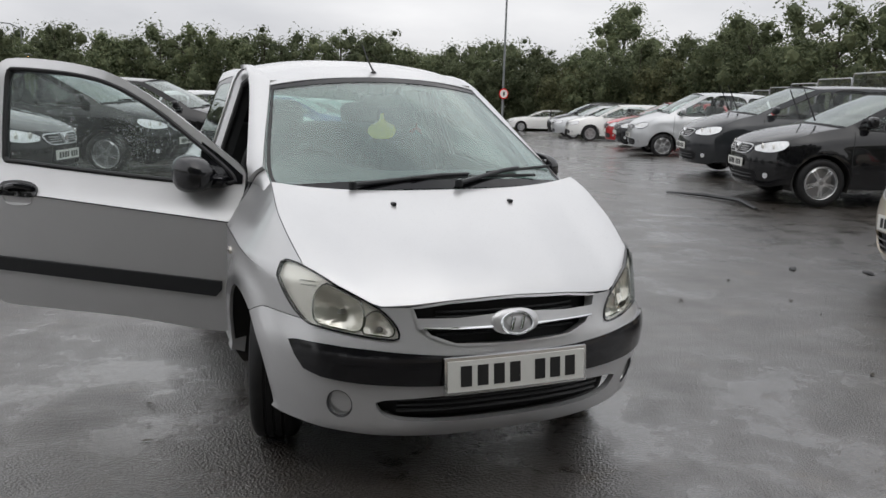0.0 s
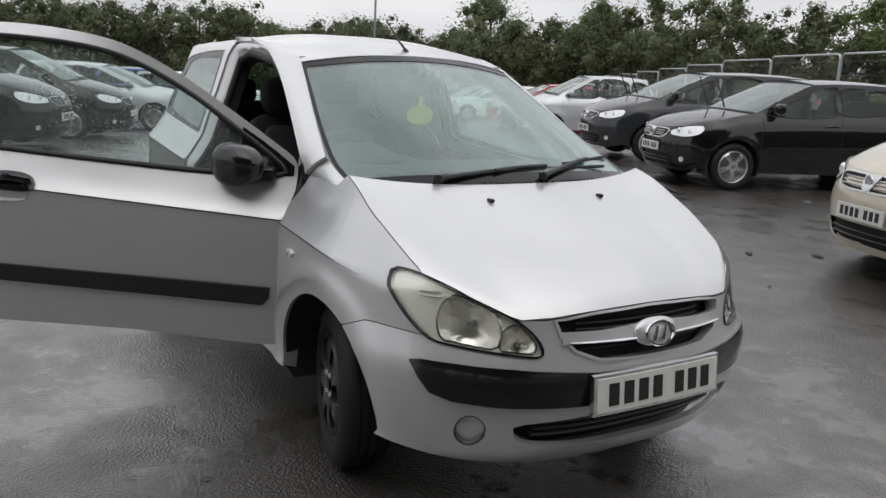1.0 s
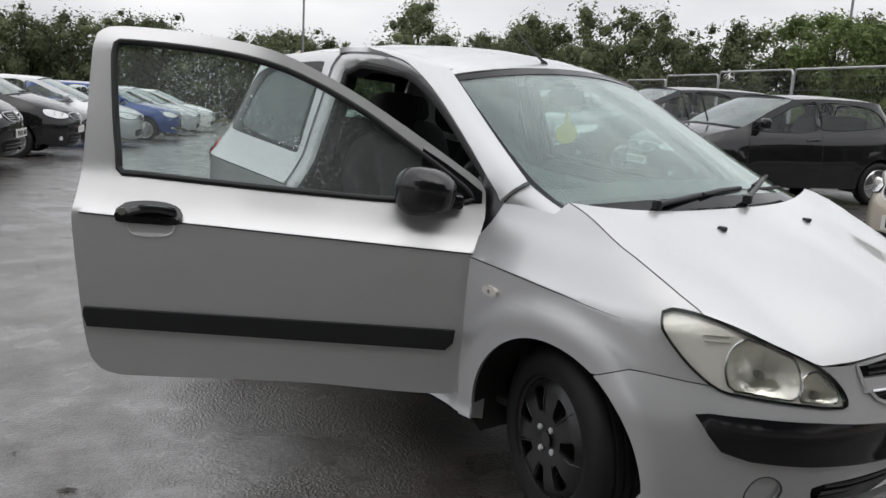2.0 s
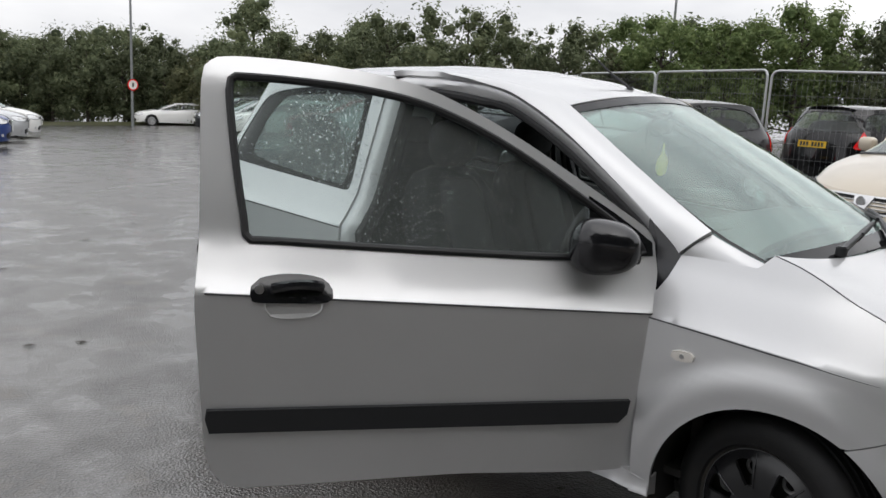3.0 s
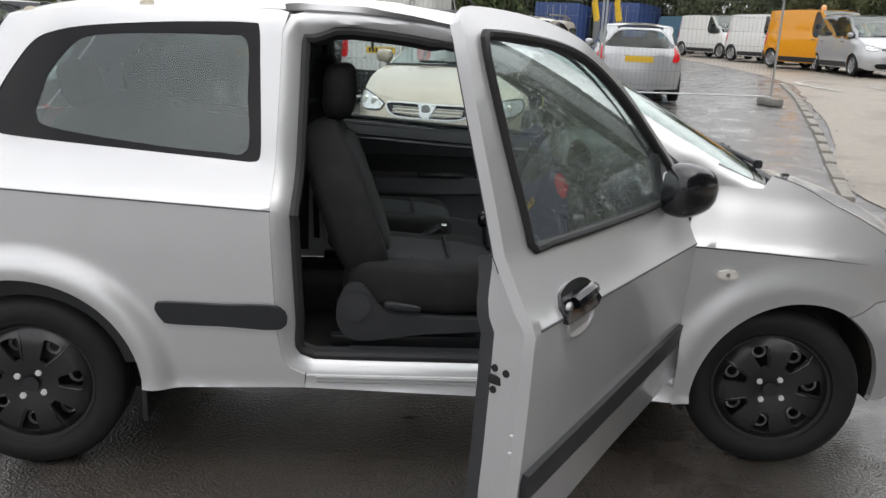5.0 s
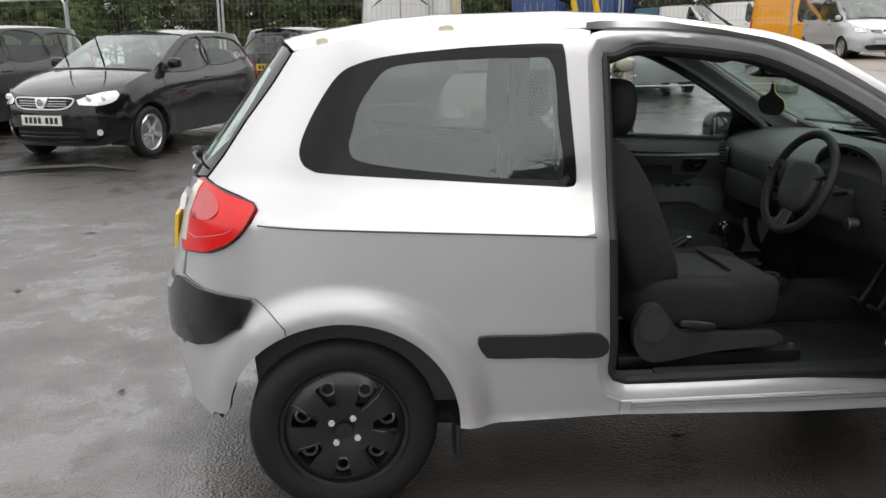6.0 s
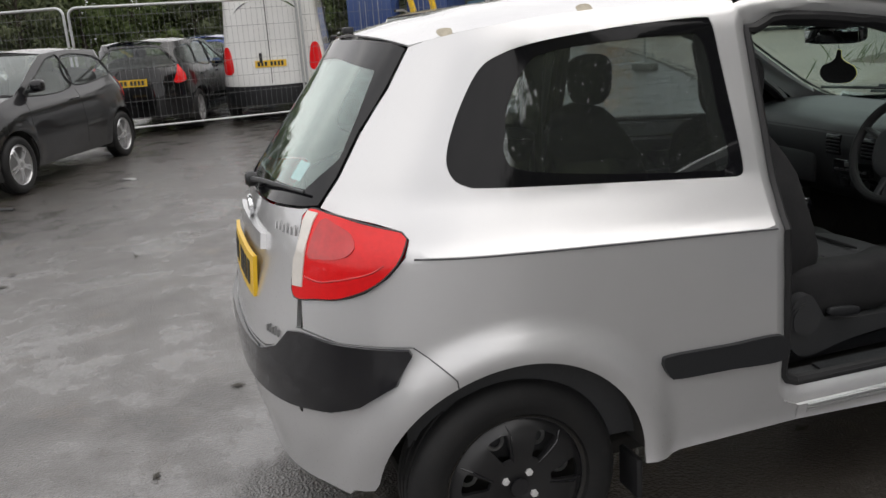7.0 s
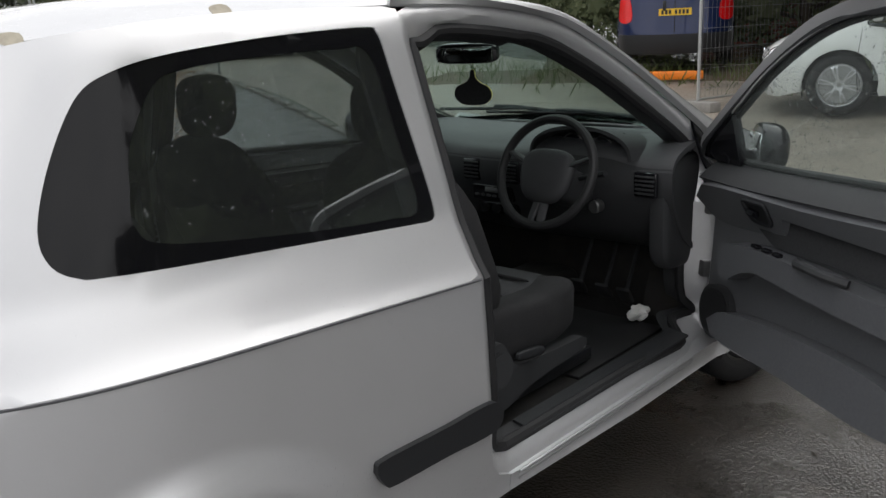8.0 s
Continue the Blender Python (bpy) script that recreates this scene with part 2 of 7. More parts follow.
def empty(name, m, label, category, group="", kind=""):
    ob = new(name)
    ob.empty_display_size = 0.2
    ob.matrix_world = m
    return tagged(ob, label, category, group, kind)


def bm_link(name, bm, mat, parent=None, label="", angle=35, m=None):
    if m is not None:
        bmesh.ops.transform(bm, matrix=m, verts=bm.verts)
    me = bpy.data.meshes.new(name)
    bm.to_mesh(me)
    bm.free()
    me.materials.append(mat)
    me.shade_smooth()
    me.set_sharp_from_angle(angle=radians(angle))
    ob = new(name, me)
    if parent is not None:
        ob.parent = parent
    if label:
        tagged(ob, label)
    return ob


def block(size, at=(0, 0, 0), bevel=0.01, seg=2, taper=1.0):
    """A bevelled block; taper narrows its top."""
    bm = bmesh.new()
    bmesh.ops.create_cube(bm, size=1)
    for v in bm.verts:
        k = taper if v.co.z > 0 else 1
        v.co = Vector((v.co.x * size[0] * k, v.co.y * size[1] * k, v.co.z * size[2])) + Vector(at)
    if bevel:
        bmesh.ops.bevel(bm, geom=bm.edges[:], offset=min(bevel, min(size) * 0.45), segments=seg, profile=0.5, affect="EDGES")
    return bm


def disc(r, h, at=(0, 0, 0), seg=24, axis="Z", r2=None, bevel=0.0):
    bm = bmesh.new()
    bmesh.ops.create_cone(bm, cap_ends=True, segments=seg, radius1=r, radius2=r if r2 is None else r2, depth=h)
    if bevel:
        edges = [e for e in bm.edges if len(e.link_faces) == 2 and any(len(f.verts) > 4 for f in e.link_faces)]
        bmesh.ops.bevel(bm, geom=edges, offset=bevel, segments=2, affect="EDGES")
    turn = {"Z": (0, 0, 0), "X": (0, 90, 0), "Y": (90, 0, 0)}[axis]
    bmesh.ops.transform(bm, matrix=pose(*at, *turn), verts=bm.verts)
    return bm


def spline(pts, step, closed=True):
    """A smooth line through a few points (Catmull-Rom), with points about step apart."""
    pts = [Vector(p) for p in pts]
    n, out = len(pts), []
    for i in range(n if closed else n - 1):
        if closed:
            p = [pts[(i + k) % n] for k in (-1, 0, 1, 2)]
        else:
            p = [pts[min(max(i + k, 0), n - 1)] for k in (-1, 0, 1, 2)]
        m = max(1, int((p[2] - p[1]).length / step + 0.5))
        for j in range(m):
            t = j / m
            out.append(0.5 * (2 * p[1] + (p[2] - p[0]) * t + (2 * p[0] - 5 * p[1] + 4 * p[2] - p[3]) * t * t + (3 * p[1] - p[0] - 3 * p[2] + p[3]) * t ** 3))
    if not closed:
        out.append(pts[-1])
    return out


def poly(pts, step, closed=True):
    pts = [Vector(p) for p in pts]
    out, n = [], len(pts)
    for i in range(n if closed else n - 1):
        a, b = pts[i], pts[(i + 1) % n]
        m = max(1, int((b - a).length / step + 0.5))
        out += [a.lerp(b, j / m) for j in range(m)]
    if not closed:
        out.append(pts[-1])
    return out


def inside(px, py, loop):
    lx = np.array([p[0] for p in loop])
    ly = np.array([p[1] for p in loop])
    hit = np.zeros(len(px), bool)
    j = len(lx) - 1
    for i in range(len(lx)):
        if ly[i] != ly[j]:
            cross = ((ly[i] > py) != (ly[j] > py)) & (px < (lx[j] - lx[i]) * (py - ly[i]) / (ly[j] - ly[i]) + lx[i])
            hit ^= cross
        j = i
    return hit


def panel(name, outer, fmap, step, mat, parent=None, label="", holes=(), thick=0.012, lift=0.0, scale=(1, 1), origin=(0, 0, 0), crown=0.0, extra=()):
    """A sheet cut to an outline on a curved surface: fmap(u, v, off) gives the place. Its outline and holes are closed lines in u, v."""
    loops = [list(outer)] + [list(h) for h in holes]
    su, sv = scale
    flat = [[(p[0] * su, p[1] * sv) for p in loop] for loop in loops]
    verts, edges = [], []
    for loop in flat:
        k = len(verts)
        verts += loop
        edges += [(k + i, k + (i + 1) % len(loop)) for i in range(len(loop))]
    b = np.array(verts)
    x0, y0, x1, y1 = *b.min(0), *b.max(0)
    gx, gy = np.meshgrid(np.arange(x0 + step / 2, x1, step), np.arange(y0 + step / 2, y1, step))
    gx[1::2] += step / 2
    gx, gy = gx.ravel(), gy.ravel()
    if len(extra):
        ex = np.array([(p[0] * su, p[1] * sv) for p in extra])
        clear = np.full(len(gx), 1e9)
        for k in range(0, len(ex), 200):
            clear = np.minimum(clear, ((gx[:, None] - ex[None, k:k + 200, 0]) ** 2 + (gy[:, None] - ex[None, k:k + 200, 1]) ** 2).min(1))
        keep = clear > (0.5 * step) ** 2
        gx, gy = np.append(gx[keep], ex[:, 0]), np.append(gy[keep], ex[:, 1])
    ok = inside(gx, gy, flat[0])
    for h in flat[1:]:
        ok &= ~inside(gx, gy, h)
    gx, gy = gx[ok], gy[ok]
    if len(gx):
        near = np.full(len(gx), 1e9)
        for k in range(0, len(b), 200):
            d = (gx[:, None] - b[None, k:k + 200, 0]) ** 2 + (gy[:, None] - b[None, k:k + 200, 1]) ** 2
            near = np.minimum(near, d.min(1))
        far = near > (0.55 * step) ** 2
        verts = verts + list(zip(gx[far].tolist(), gy[far].tolist()))
    vs, _, fs, *_ = delaunay_2d_cdt([Vector(v) for v in verts], edges, [], 0, 1e-6)
    cx = np.array([(vs[f[0]][0] + vs[f[1]][0] + vs[f[2]][0]) / 3 for f in fs])
    cy = np.array([(vs[f[0]][1] + vs[f[1]][1] + vs[f[2]][1]) / 3 for f in fs])
    ok = inside(cx, cy, flat[0])
    for h in flat[1:]:
        ok &= ~inside(cx, cy, h)
    tris = [tuple(f) for f, k in zip(fs, ok) if k]
    top = [fmap(v[0] / su, v[1] / sv, lift) for v in vs]
    faces = list(tris)
    if thick:
        n = len(vs)
        top += [fmap(v[0] / su, v[1] / sv, lift - thick) for v in vs]
        faces += [(c + n, b_ + n, a + n) for a, b_, c in tris]
        seen = {}
        for t in tris:
            for i in range(3):
                e = (t[i], t[(i + 1) % 3])
                seen[tuple(sorted(e))] = None if tuple(sorted(e)) in seen else e
        faces += [(e[1], e[0], e[0] + n, e[1] + n) for e in seen.values() if e]
    return link(name, top, faces, mat, parent, label, origin=origin)


def patch(name, f, nu, nv, mat, parent=None, label="", thick=0.0, origin=(0, 0, 0), closed_u=False):
    """A grid over u, v in 0..1; f(u, v) gives the place. thick adds a back, along the normal."""
    g = np.array([[f(i / (nu if closed_u else nu - 1), j / (nv - 1)) for j in range(nv)] for i in range(nu)], float)
    v = [Vector(p) for p in g.reshape(-1, 3)]
    q = []
    for i in range(nu if closed_u else nu - 1):
        for j in range(nv - 1):
            a, b = i * nv + j, ((i + 1) % nu) * nv + j
            q.append((a, b, b + 1, a + 1))
    if thick:
        du, dv = np.gradient(g, axis=0), np.gradient(g, axis=1)
        nn = np.cross(du, dv)
        nn /= np.linalg.norm(nn, axis=2, keepdims=True) + 1e-9
        back = (g - nn * thick).reshape(-1, 3)
        n = len(v)
        v += [Vector(p) for p in back]
        q2 = [tuple(reversed([k + n for k in f_])) for f_ in q]
        rim = []
        if not closed_u:
            for j in range(nv - 1):
                rim += [(j, j + 1, j + 1 + n, j + n)]
                k = (nu - 1) * nv + j
                rim += [(k + 1, k, k + n, k + 1 + n)]
        for i in range(nu if closed_u else nu - 1):
            a, b = i * nv, ((i + 1) % nu) * nv
            rim += [(b, a, a + n, b + n), (a + nv - 1, b + nv - 1, b + nv - 1 + n, a + nv - 1 + n)]
        q = q + q2 + rim
    return link(name, v, q, mat, parent, label, origin=origin)


def tube(pts, r, seg=8, closed=False, flat=1.0):
    """Points and faces of a round bar along a line; flat squeezes it."""
    pts = [Vector(p) for p in pts]
    n, v, f = len(pts), [], []
    side = None
    for i, p in enumerate(pts):
        a = pts[(i - 1) % n] if closed else pts[max(i - 1, 0)]
        b = pts[(i + 1) % n] if closed else pts[min(i + 1, n - 1)]
        d = (b - a).normalized()
        if side is None:
            side = d.cross(Vector((0, 0, 1)))
            if side.length < 0.1:
                side = d.cross(Vector((1, 0, 0)))
        side = (side - d * side.dot(d)).normalized()
        up = side.cross(d)
        rr = r[i] if isinstance(r, (list, tuple)) else r
        v += [p + side * (math.cos(2 * math.pi * k / seg) * rr) + up * (math.sin(2 * math.pi * k / seg) * rr * flat) for k in range(seg)]
    for i in range(n if closed else n - 1):
        for k in range(seg):
            a, b = i * seg, ((i + 1) % n) * seg
            f.append((a + k, b + k, b + (k + 1) % seg, a + (k + 1) % seg))
    if not closed:
        f += [tuple(range(seg))[::-1], tuple(range((n - 1) * seg, n * seg))]
    return v, f


def bar(name, pts, r, mat, parent=None, label="", seg=8, closed=False, origin=(0, 0, 0), flat=1.0):
    return link(name, *tube(pts, r, seg, closed, flat), mat, parent, label, origin=origin)


def join(*geos):
    v, f = [], []
    for a, b in geos:
        k = len(v)
        v += list(a)
        f += [tuple(i + k for i in q) for q in b]
    return v, f


def spun(profile, seg=40, sgn=1):
    """Points and faces of a profile of (radius, x) turned about the x axis."""
    v = [(sgn * x, r * math.cos(2 * math.pi * k / seg), r * math.sin(2 * math.pi * k / seg)) for k in range(seg) for r, x in profile]
    n = len(profile)
    f = [(k * n + j, ((k + 1) % seg) * n + j, ((k + 1) % seg) * n + j + 1, k * n + j + 1) for k in range(seg) for j in range(n - 1)]
    return v, f


def lerp(a, b, t):
    return a + (b - a) * t


def ease(t):
    t = min(max(t, 0), 1)
    return t * t * (3 - 2 * t)


def interp(v, xs, ys):
    return float(np.interp(v, xs, ys))

def soft(size, e=0.55, seg=24, fn=None):
    """A cushion: a rounded box, its roundness set by e."""
    bm = bmesh.new()
    bmesh.ops.create_uvsphere(bm, u_segments=seg, v_segments=seg // 2 + 2, radius=1)
    for v in bm.verts:
        p = Vector([math.copysign(abs(k) ** e, k) for k in v.co])
        v.co = Vector((p.x * size[0] / 2, p.y * size[1] / 2, p.z * size[2] / 2))
        if fn:
            v.co = fn(v.co)
    return bm


# ---- a car's skin: one closed surface, from which all its panels are cut ----
# front axle at y = 0, nose towards -y, right side at -x
SHELL = dict(W=0.822, zs=0.18, cy=[-.34, -.05, .17, .38, 1.69, 2.1, 2.45, 2.68], cz=[.735, .773, .790, .804, .877, .901, .921, .930], zt=1.425, yf=0.05, nf=2.35, nf_low=0.30,
             Lz=[0.18, 0.25, 0.35, 0.5, 0.6, 0.68, 0.79, 0.9, 1.0], Lf=[0.70, 0.76, 0.80, 0.82, 0.80, 0.775, 0.735, 0.62, 0.42],
             yr=2.30, nr=2.9, Rz=[0.18, 0.28, 0.45, 0.6, 0.72, 0.82, 1.0, 1.1, 1.25, 1.42], Lr=[0.66, 0.71, 0.745, 0.75, 0.73, 0.70, 0.655, 0.58, 0.46, 0.33],
             axles=(0.0, 2.455), hub=0.285, arch=0.345, flares=(0.017, 0.033), tuck=0.017,
             low_t=[0, .09, .13, .175, .23, .4, .57, .8, 1.0], low=[.932, .972, .980, .964, .972, .984, .990, .992, .990],
             up_h=[0, .04, .11, .24, .42, .67, .96, 1.04, 1.1], up=[0, .020, .0446, .087, .119, .166, .219, .241, .276])


DOOR_CREASE = [.735, .773, .790, .804, .896, .918, .933, .94]


class Shell:
    def __init__(self, **changed):
        self.p = {**SHELL, **changed}

    def crease(self, y):
        return interp(y, self.p["cy"], self.p["cz"])

    def flank(self, y, z):
        p, zc = self.p, self.crease(y)
        if z <= zc:
            return p["W"] * interp((z - p["zs"]) / (zc - p["zs"]), p["low_t"], p["low"])
        w = p["W"] * p["low"][-1] - interp((z - zc) / (p["zt"] - zc), p["up_h"], p["up"])
        return w - p["tuck"] * min(((z - zc) / 0.17) ** 2, 3) * min(max((0.42 - y) / 0.14, 0), 1)

    def half(self, y, z):
        p, w = self.p, self.flank(y, z)
        if y < p["yf"]:
            nf = self.round(z, True)
            w *= max(0, 1 - min((p["yf"] - y) / interp(z, p["Lz"], p["Lf"]), 1) ** nf) ** (1 / nf)
        if y > p["yr"]:
            w *= max(0, 1 - min((y - p["yr"]) / interp(z, p["Rz"], p["Lr"]), 1) ** p["nr"]) ** (1 / p["nr"])
        return w + self.lip(y, z)

    def round(self, z, front):
        """How square the plan of the nose or tail is at a height."""
        p = self.p
        return p["nf"] + p["nf_low"] * (1 - ease((z - 0.50) / 0.12)) if front else p["nr"]

    def lip(self, y, z):
        p = self.p
        far = [math.hypot(y - a, z - p["hub"]) - p["arch"] for a in p["axles"]]
        return sum(w * (ease((0.122 - d) / 0.075) - 0.3 * ease((0.03 - d) / 0.03)) for w, d in zip(p["flares"], far)) * ease((z - 0.20) / 0.1)

    def side(self, sgn):
        def place(y, z, off):
            h = self.half(y, z)
            a, b = (self.half(y + 0.004, z) - h) / 0.004, (self.half(y, z + 0.004) - h) / 0.004
            n = Vector((1, -max(min(a, 3), -3), -max(min(b, 3), -3))).normalized() * off
            return Vector((sgn * (h + n.x), y + n.y, z + n.z))
        return place

    def end(self, front):
        """The place for a in -1 (right flank) .. 1 (left flank) and z, round the nose or the tail."""
        p = self.p
        yc, zs, ls, way = (p["yf"], p["Lz"], p["Lf"], -1) if front else (p["yr"], p["Rz"], p["Lr"], 1)

        def raw(a, z):
            ex = self.round(z, front)
            f = (1 - min(abs(a), 1)) * math.pi / 2
            y = yc + way * interp(z, zs, ls) * math.sin(f) ** (2 / ex)
            x = self.flank(y, z) * max(math.cos(f), 0) ** (2 / ex) + self.lip(y, z)
            return Vector((math.copysign(x, a) if abs(a) > 1e-9 else 0.0, y, z))

        def place(a, z, off):
            q = raw(a, z)
            if off == 0:
                return q
            n = (raw(a + 0.01, z) - raw(a - 0.01, z)).cross(raw(a, z + 0.01) - raw(a, z - 0.01))
            n.normalize()
            if n.y * way < 0:
                n = -n
            return q + n * off
        return place

    def at_x(self, x, z, front=True):
        """The a of a point of the nose or the tail, from its x."""
        p = self.p
        yc, zs, ls, way = (p["yf"], p["Lz"], p["Lf"], -1) if front else (p["yr"], p["Rz"], p["Lr"], 1)
        ex = self.round(z, front)
        y = yc + way * 0.5
        for _ in range(4):
            f = math.acos(min((abs(x) / self.flank(y, z)) ** (ex / 2), 1))
            y = yc + way * interp(z, zs, ls) * math.sin(f) ** (2 / ex)
        return math.copysign(1 - f / (math.pi / 2), x)

    def at_y(self, y, z, sgn, front=True):
        p = self.p
        yc, zs, ls = (p["yf"], p["Lz"], p["Lf"]) if front else (p["yr"], p["Rz"], p["Lr"])
        ex = self.round(z, front)
        f = math.asin(min((abs(y - yc) / interp(z, zs, ls)) ** (ex / 2), 1))
        return sgn * (1 - f / (math.pi / 2))


def arc(cy, cz, r, a0, a1, step):
    """Points of a wheel arch, from angle a0 to a1 in degrees."""
    n = max(4, int(abs(a1 - a0) / 180 * math.pi * r / step))
    return [(cy + r * math.cos(radians(lerp(a0, a1, i / n))), cz + r * math.sin(radians(lerp(a0, a1, i / n)))) for i in range(n + 1)]


def wheel(parent, at, sgn, r, rim, kind, steer=0.0, width=0.18, alike=None):
    """A wheel whose outer face looks along sgn * x: tyre with tread grooves, rim or hubcap, nuts."""
    if alike:
        hub = None
        for src in alike:
            ob = src.copy()
            scene.collection.objects.link(ob)
            if hub is None:
                ob.parent = parent
                ob.matrix_basis = pose(*at, 0, 0, steer) @ Matrix.Diagonal((sgn, 1, 1, 1))
                hub = ob
            else:
                ob.parent = hub
        return alike
    h = width / 2
    side = [(rim + 0.004, h - 0.018), (rim + 0.012, h - 0.004), (rim + 0.03, h), (r - 0.055, h + 0.004), (r - 0.025, h - 0.004), (r - 0.008, h - 0.018)]
    tread = [(r, h - 0.035), (r, h - 0.052), (r - 0.007, h - 0.054), (r - 0.007, h - 0.062), (r, h - 0.064), (r, 0.006), (r - 0.007, 0.004)]
    prof = side + tread
    prof = prof + [(a, -b) for a, b in reversed(prof)]
    tyre = link("tyre", *spun(prof, 48), M_TYRE, angle=40)
    tyre.parent = parent
    tyre.matrix_basis = pose(*at, 0, 0, steer) @ Matrix.Diagonal((sgn, 1, 1, 1))
    made = [tyre]
    barrel = link("rim", *spun([(rim + 0.006, h - 0.012), (rim - 0.004, h - 0.02), (rim - 0.02, h - 0.05), (rim - 0.03, -0.02), (0.05, -0.02), (0.0, -0.02)], 36),
                  M_UNDER if kind == "cap" else M_STEEL, tyre)
    made.append(barrel)
    n = {"cap": 7, "alloy5": 5, "alloy6": 6}[kind]
    loops = []
    for k in range(n):
        t0 = 2 * math.pi * k / n + 0.3
        if kind == "cap":
            wi, wo, ri, ro = 0.12, 0.18, 0.088, rim * 0.84
        else:
            wi, wo, ri, ro = 0.30 if n == 5 else 0.26, 0.46 if n == 5 else 0.36, 0.07, rim * 0.90
        pts = [(ri, -wi), (ri, wi), (lerp(ri, ro, 0.55), lerp(wi, wo, 0.75)), (ro, wo), (ro * 1.02, 0), (ro, -wo), (lerp(ri, ro, 0.55), -lerp(wi, wo, 0.75))]
        loops.append(spline([(a * math.cos(t0 + b), a * math.sin(t0 + b)) for a, b in pts], 0.016))
        if kind != "cap":
            t1 = t0 + math.pi / n
            loops.append(spline([(a * math.cos(t1 + b), a * math.sin(t1 + b)) for a, b in [(rim * .5, -.03), (rim * .5, .03), (rim * .88, .06), (rim * .88, -.06)]], 0.02))
    face = h - 0.012

    def dish(y, z, off):
        q = math.hypot(y, z) / rim
        return Vector((face - 0.004 + 0.022 * math.sin(min(q, 1) * 2.6) * (0.9 if kind == "cap" else 0.5) - 0.02 * max(q - 0.85, 0) / 0.15 + off, y, z))
    cap = panel("hubcap" if kind == "cap" else "alloy_face", spline([(rim * 1.01 * math.cos(k * math.pi / 8), rim * 1.01 * math.sin(k * math.pi / 8)) for k in range(16)], 0.02),
                dish, 0.022, M_HUBCAP if kind == "cap" else M_ALLOY, tyre, holes=loops, thick=0.012)
    made.append(cap)
    if kind == "cap":
        for k in range(n):
            t0 = 2 * math.pi * k / n + 0.3
            made.append(bar("steel_wheel_hole", [(face - .030, .132 * math.cos(t0) + .021 * math.cos(b), .132 * math.sin(t0) + .021 * math.sin(b)) for b in np.linspace(0, 5.98, 20)], .0055, M_STEEL, tyre, seg=6, closed=True))
            ridge = [(.082, .17), (.115, .22), (.150, .245), (.178, .22)]
            made.append(bar("spoke_ridge", [dish(a * math.cos(t0 + b), a * math.sin(t0 + b), .0015) for a, b in ridge], [.0015, .003, .003, .0015], M_GLOSSBLACK, tyre, seg=6))
        made.append(bar("cap_lip", [dish(rim * .985 * math.cos(b), rim * .985 * math.sin(b), .003) for b in np.linspace(0, 2 * math.pi, 49)[:-1]], .0028, M_GLOSSBLACK, tyre, seg=6, closed=True))
    for k in range(4 if kind == "cap" else 5):
        t0 = 2 * math.pi * k / (4 if kind == "cap" else 5) + 0.6
        made.append(bm_link("wheel_nut", disc(0.0105, 0.014, (face + 0.009, 0.047 * math.cos(t0), 0.047 * math.sin(t0)), 6, "X", bevel=0.002), M_NUT, tyre))
    made.append(bm_link("centre_badge", disc(0.026, 0.008, (face + 0.008, 0, 0), 20, "X", bevel=0.002), M_GLOSSBLACK if kind == "cap" else M_STEEL, tyre))
    return made


def number_bars(parent, f, wide, high, n_first, n_last, lift):
    """Plain bars in place of a plate's characters; f(u, v) gives the place on the plate in metres from its middle."""
    total = n_first + n_last
    pitch = wide * 0.86 / (total + 0.5)
    for k in range(total):
        u = (k - (total - 0.5) / 2 + (0.6 if k >= n_first else 0)) * pitch
        w, hh = pitch * 0.33, high * 0.33
        corners = [f(u - w, -hh, 0), f(u + w, -hh, 0), f(u + w, hh, 0), f(u - w, hh, 0)]
        top = [f(u - w, -hh, lift), f(u + w, -hh, lift), f(u + w, hh, lift), f(u - w, hh, lift)]
        link("plate_bar", corners + top, [(0, 1, 2, 3), (4, 5, 6, 7), (0, 1, 5, 4), (1, 2, 6, 5), (2, 3, 7, 6), (3, 0, 4, 7)], M_INK, parent)

# ---- the silver three-door hatchback ----
HINGE, DOOR_TURN = (-0.742, 0.418), 55.8


def door_swing():
    """The open door about its hinge, with the lean that its hinges give it."""
    return pose(-.018, .002, .808, 0, 0, DOOR_TURN) @ pose(0, 0, 0, -.2, -3.1, 0) @ pose(0, 0, -.8)


DOOR_LINE = [(.40, .318), (1.0, .335), (1.50, .342), (1.585, .347), (1.632, .366), (1.658, .40), (1.673, .48), (1.682, .60), (1.688, .72), (1.692, .80), (1.694, .885), (1.684, 1.0), (1.680, 1.2),
             (1.676, 1.40), (1.655, 1.448), (1.60, 1.462), (1.43, 1.458), (1.25, 1.44), (1.09, 1.408), (.95, 1.352), (.80, 1.275), (.65, 1.185), (.50, 1.09), (.40, 1.02),
             (.385, .96), (.392, .86), (.395, .80), (.398, .55)]
DOOR_WINDOW = [(1.50, .9985), (1.560, 1.002), (1.576, 1.018), (1.581, 1.06), (1.60, 1.2), (1.615, 1.378), (1.60, 1.415), (1.57, 1.420), (1.43, 1.415), (1.25, 1.400), (1.10, 1.372), (.96, 1.321), (.80, 1.24), (.65, 1.145),
               (.50, 1.045), (.43, .985), (.45, .950), (.70, .950), (1.14, .974)]
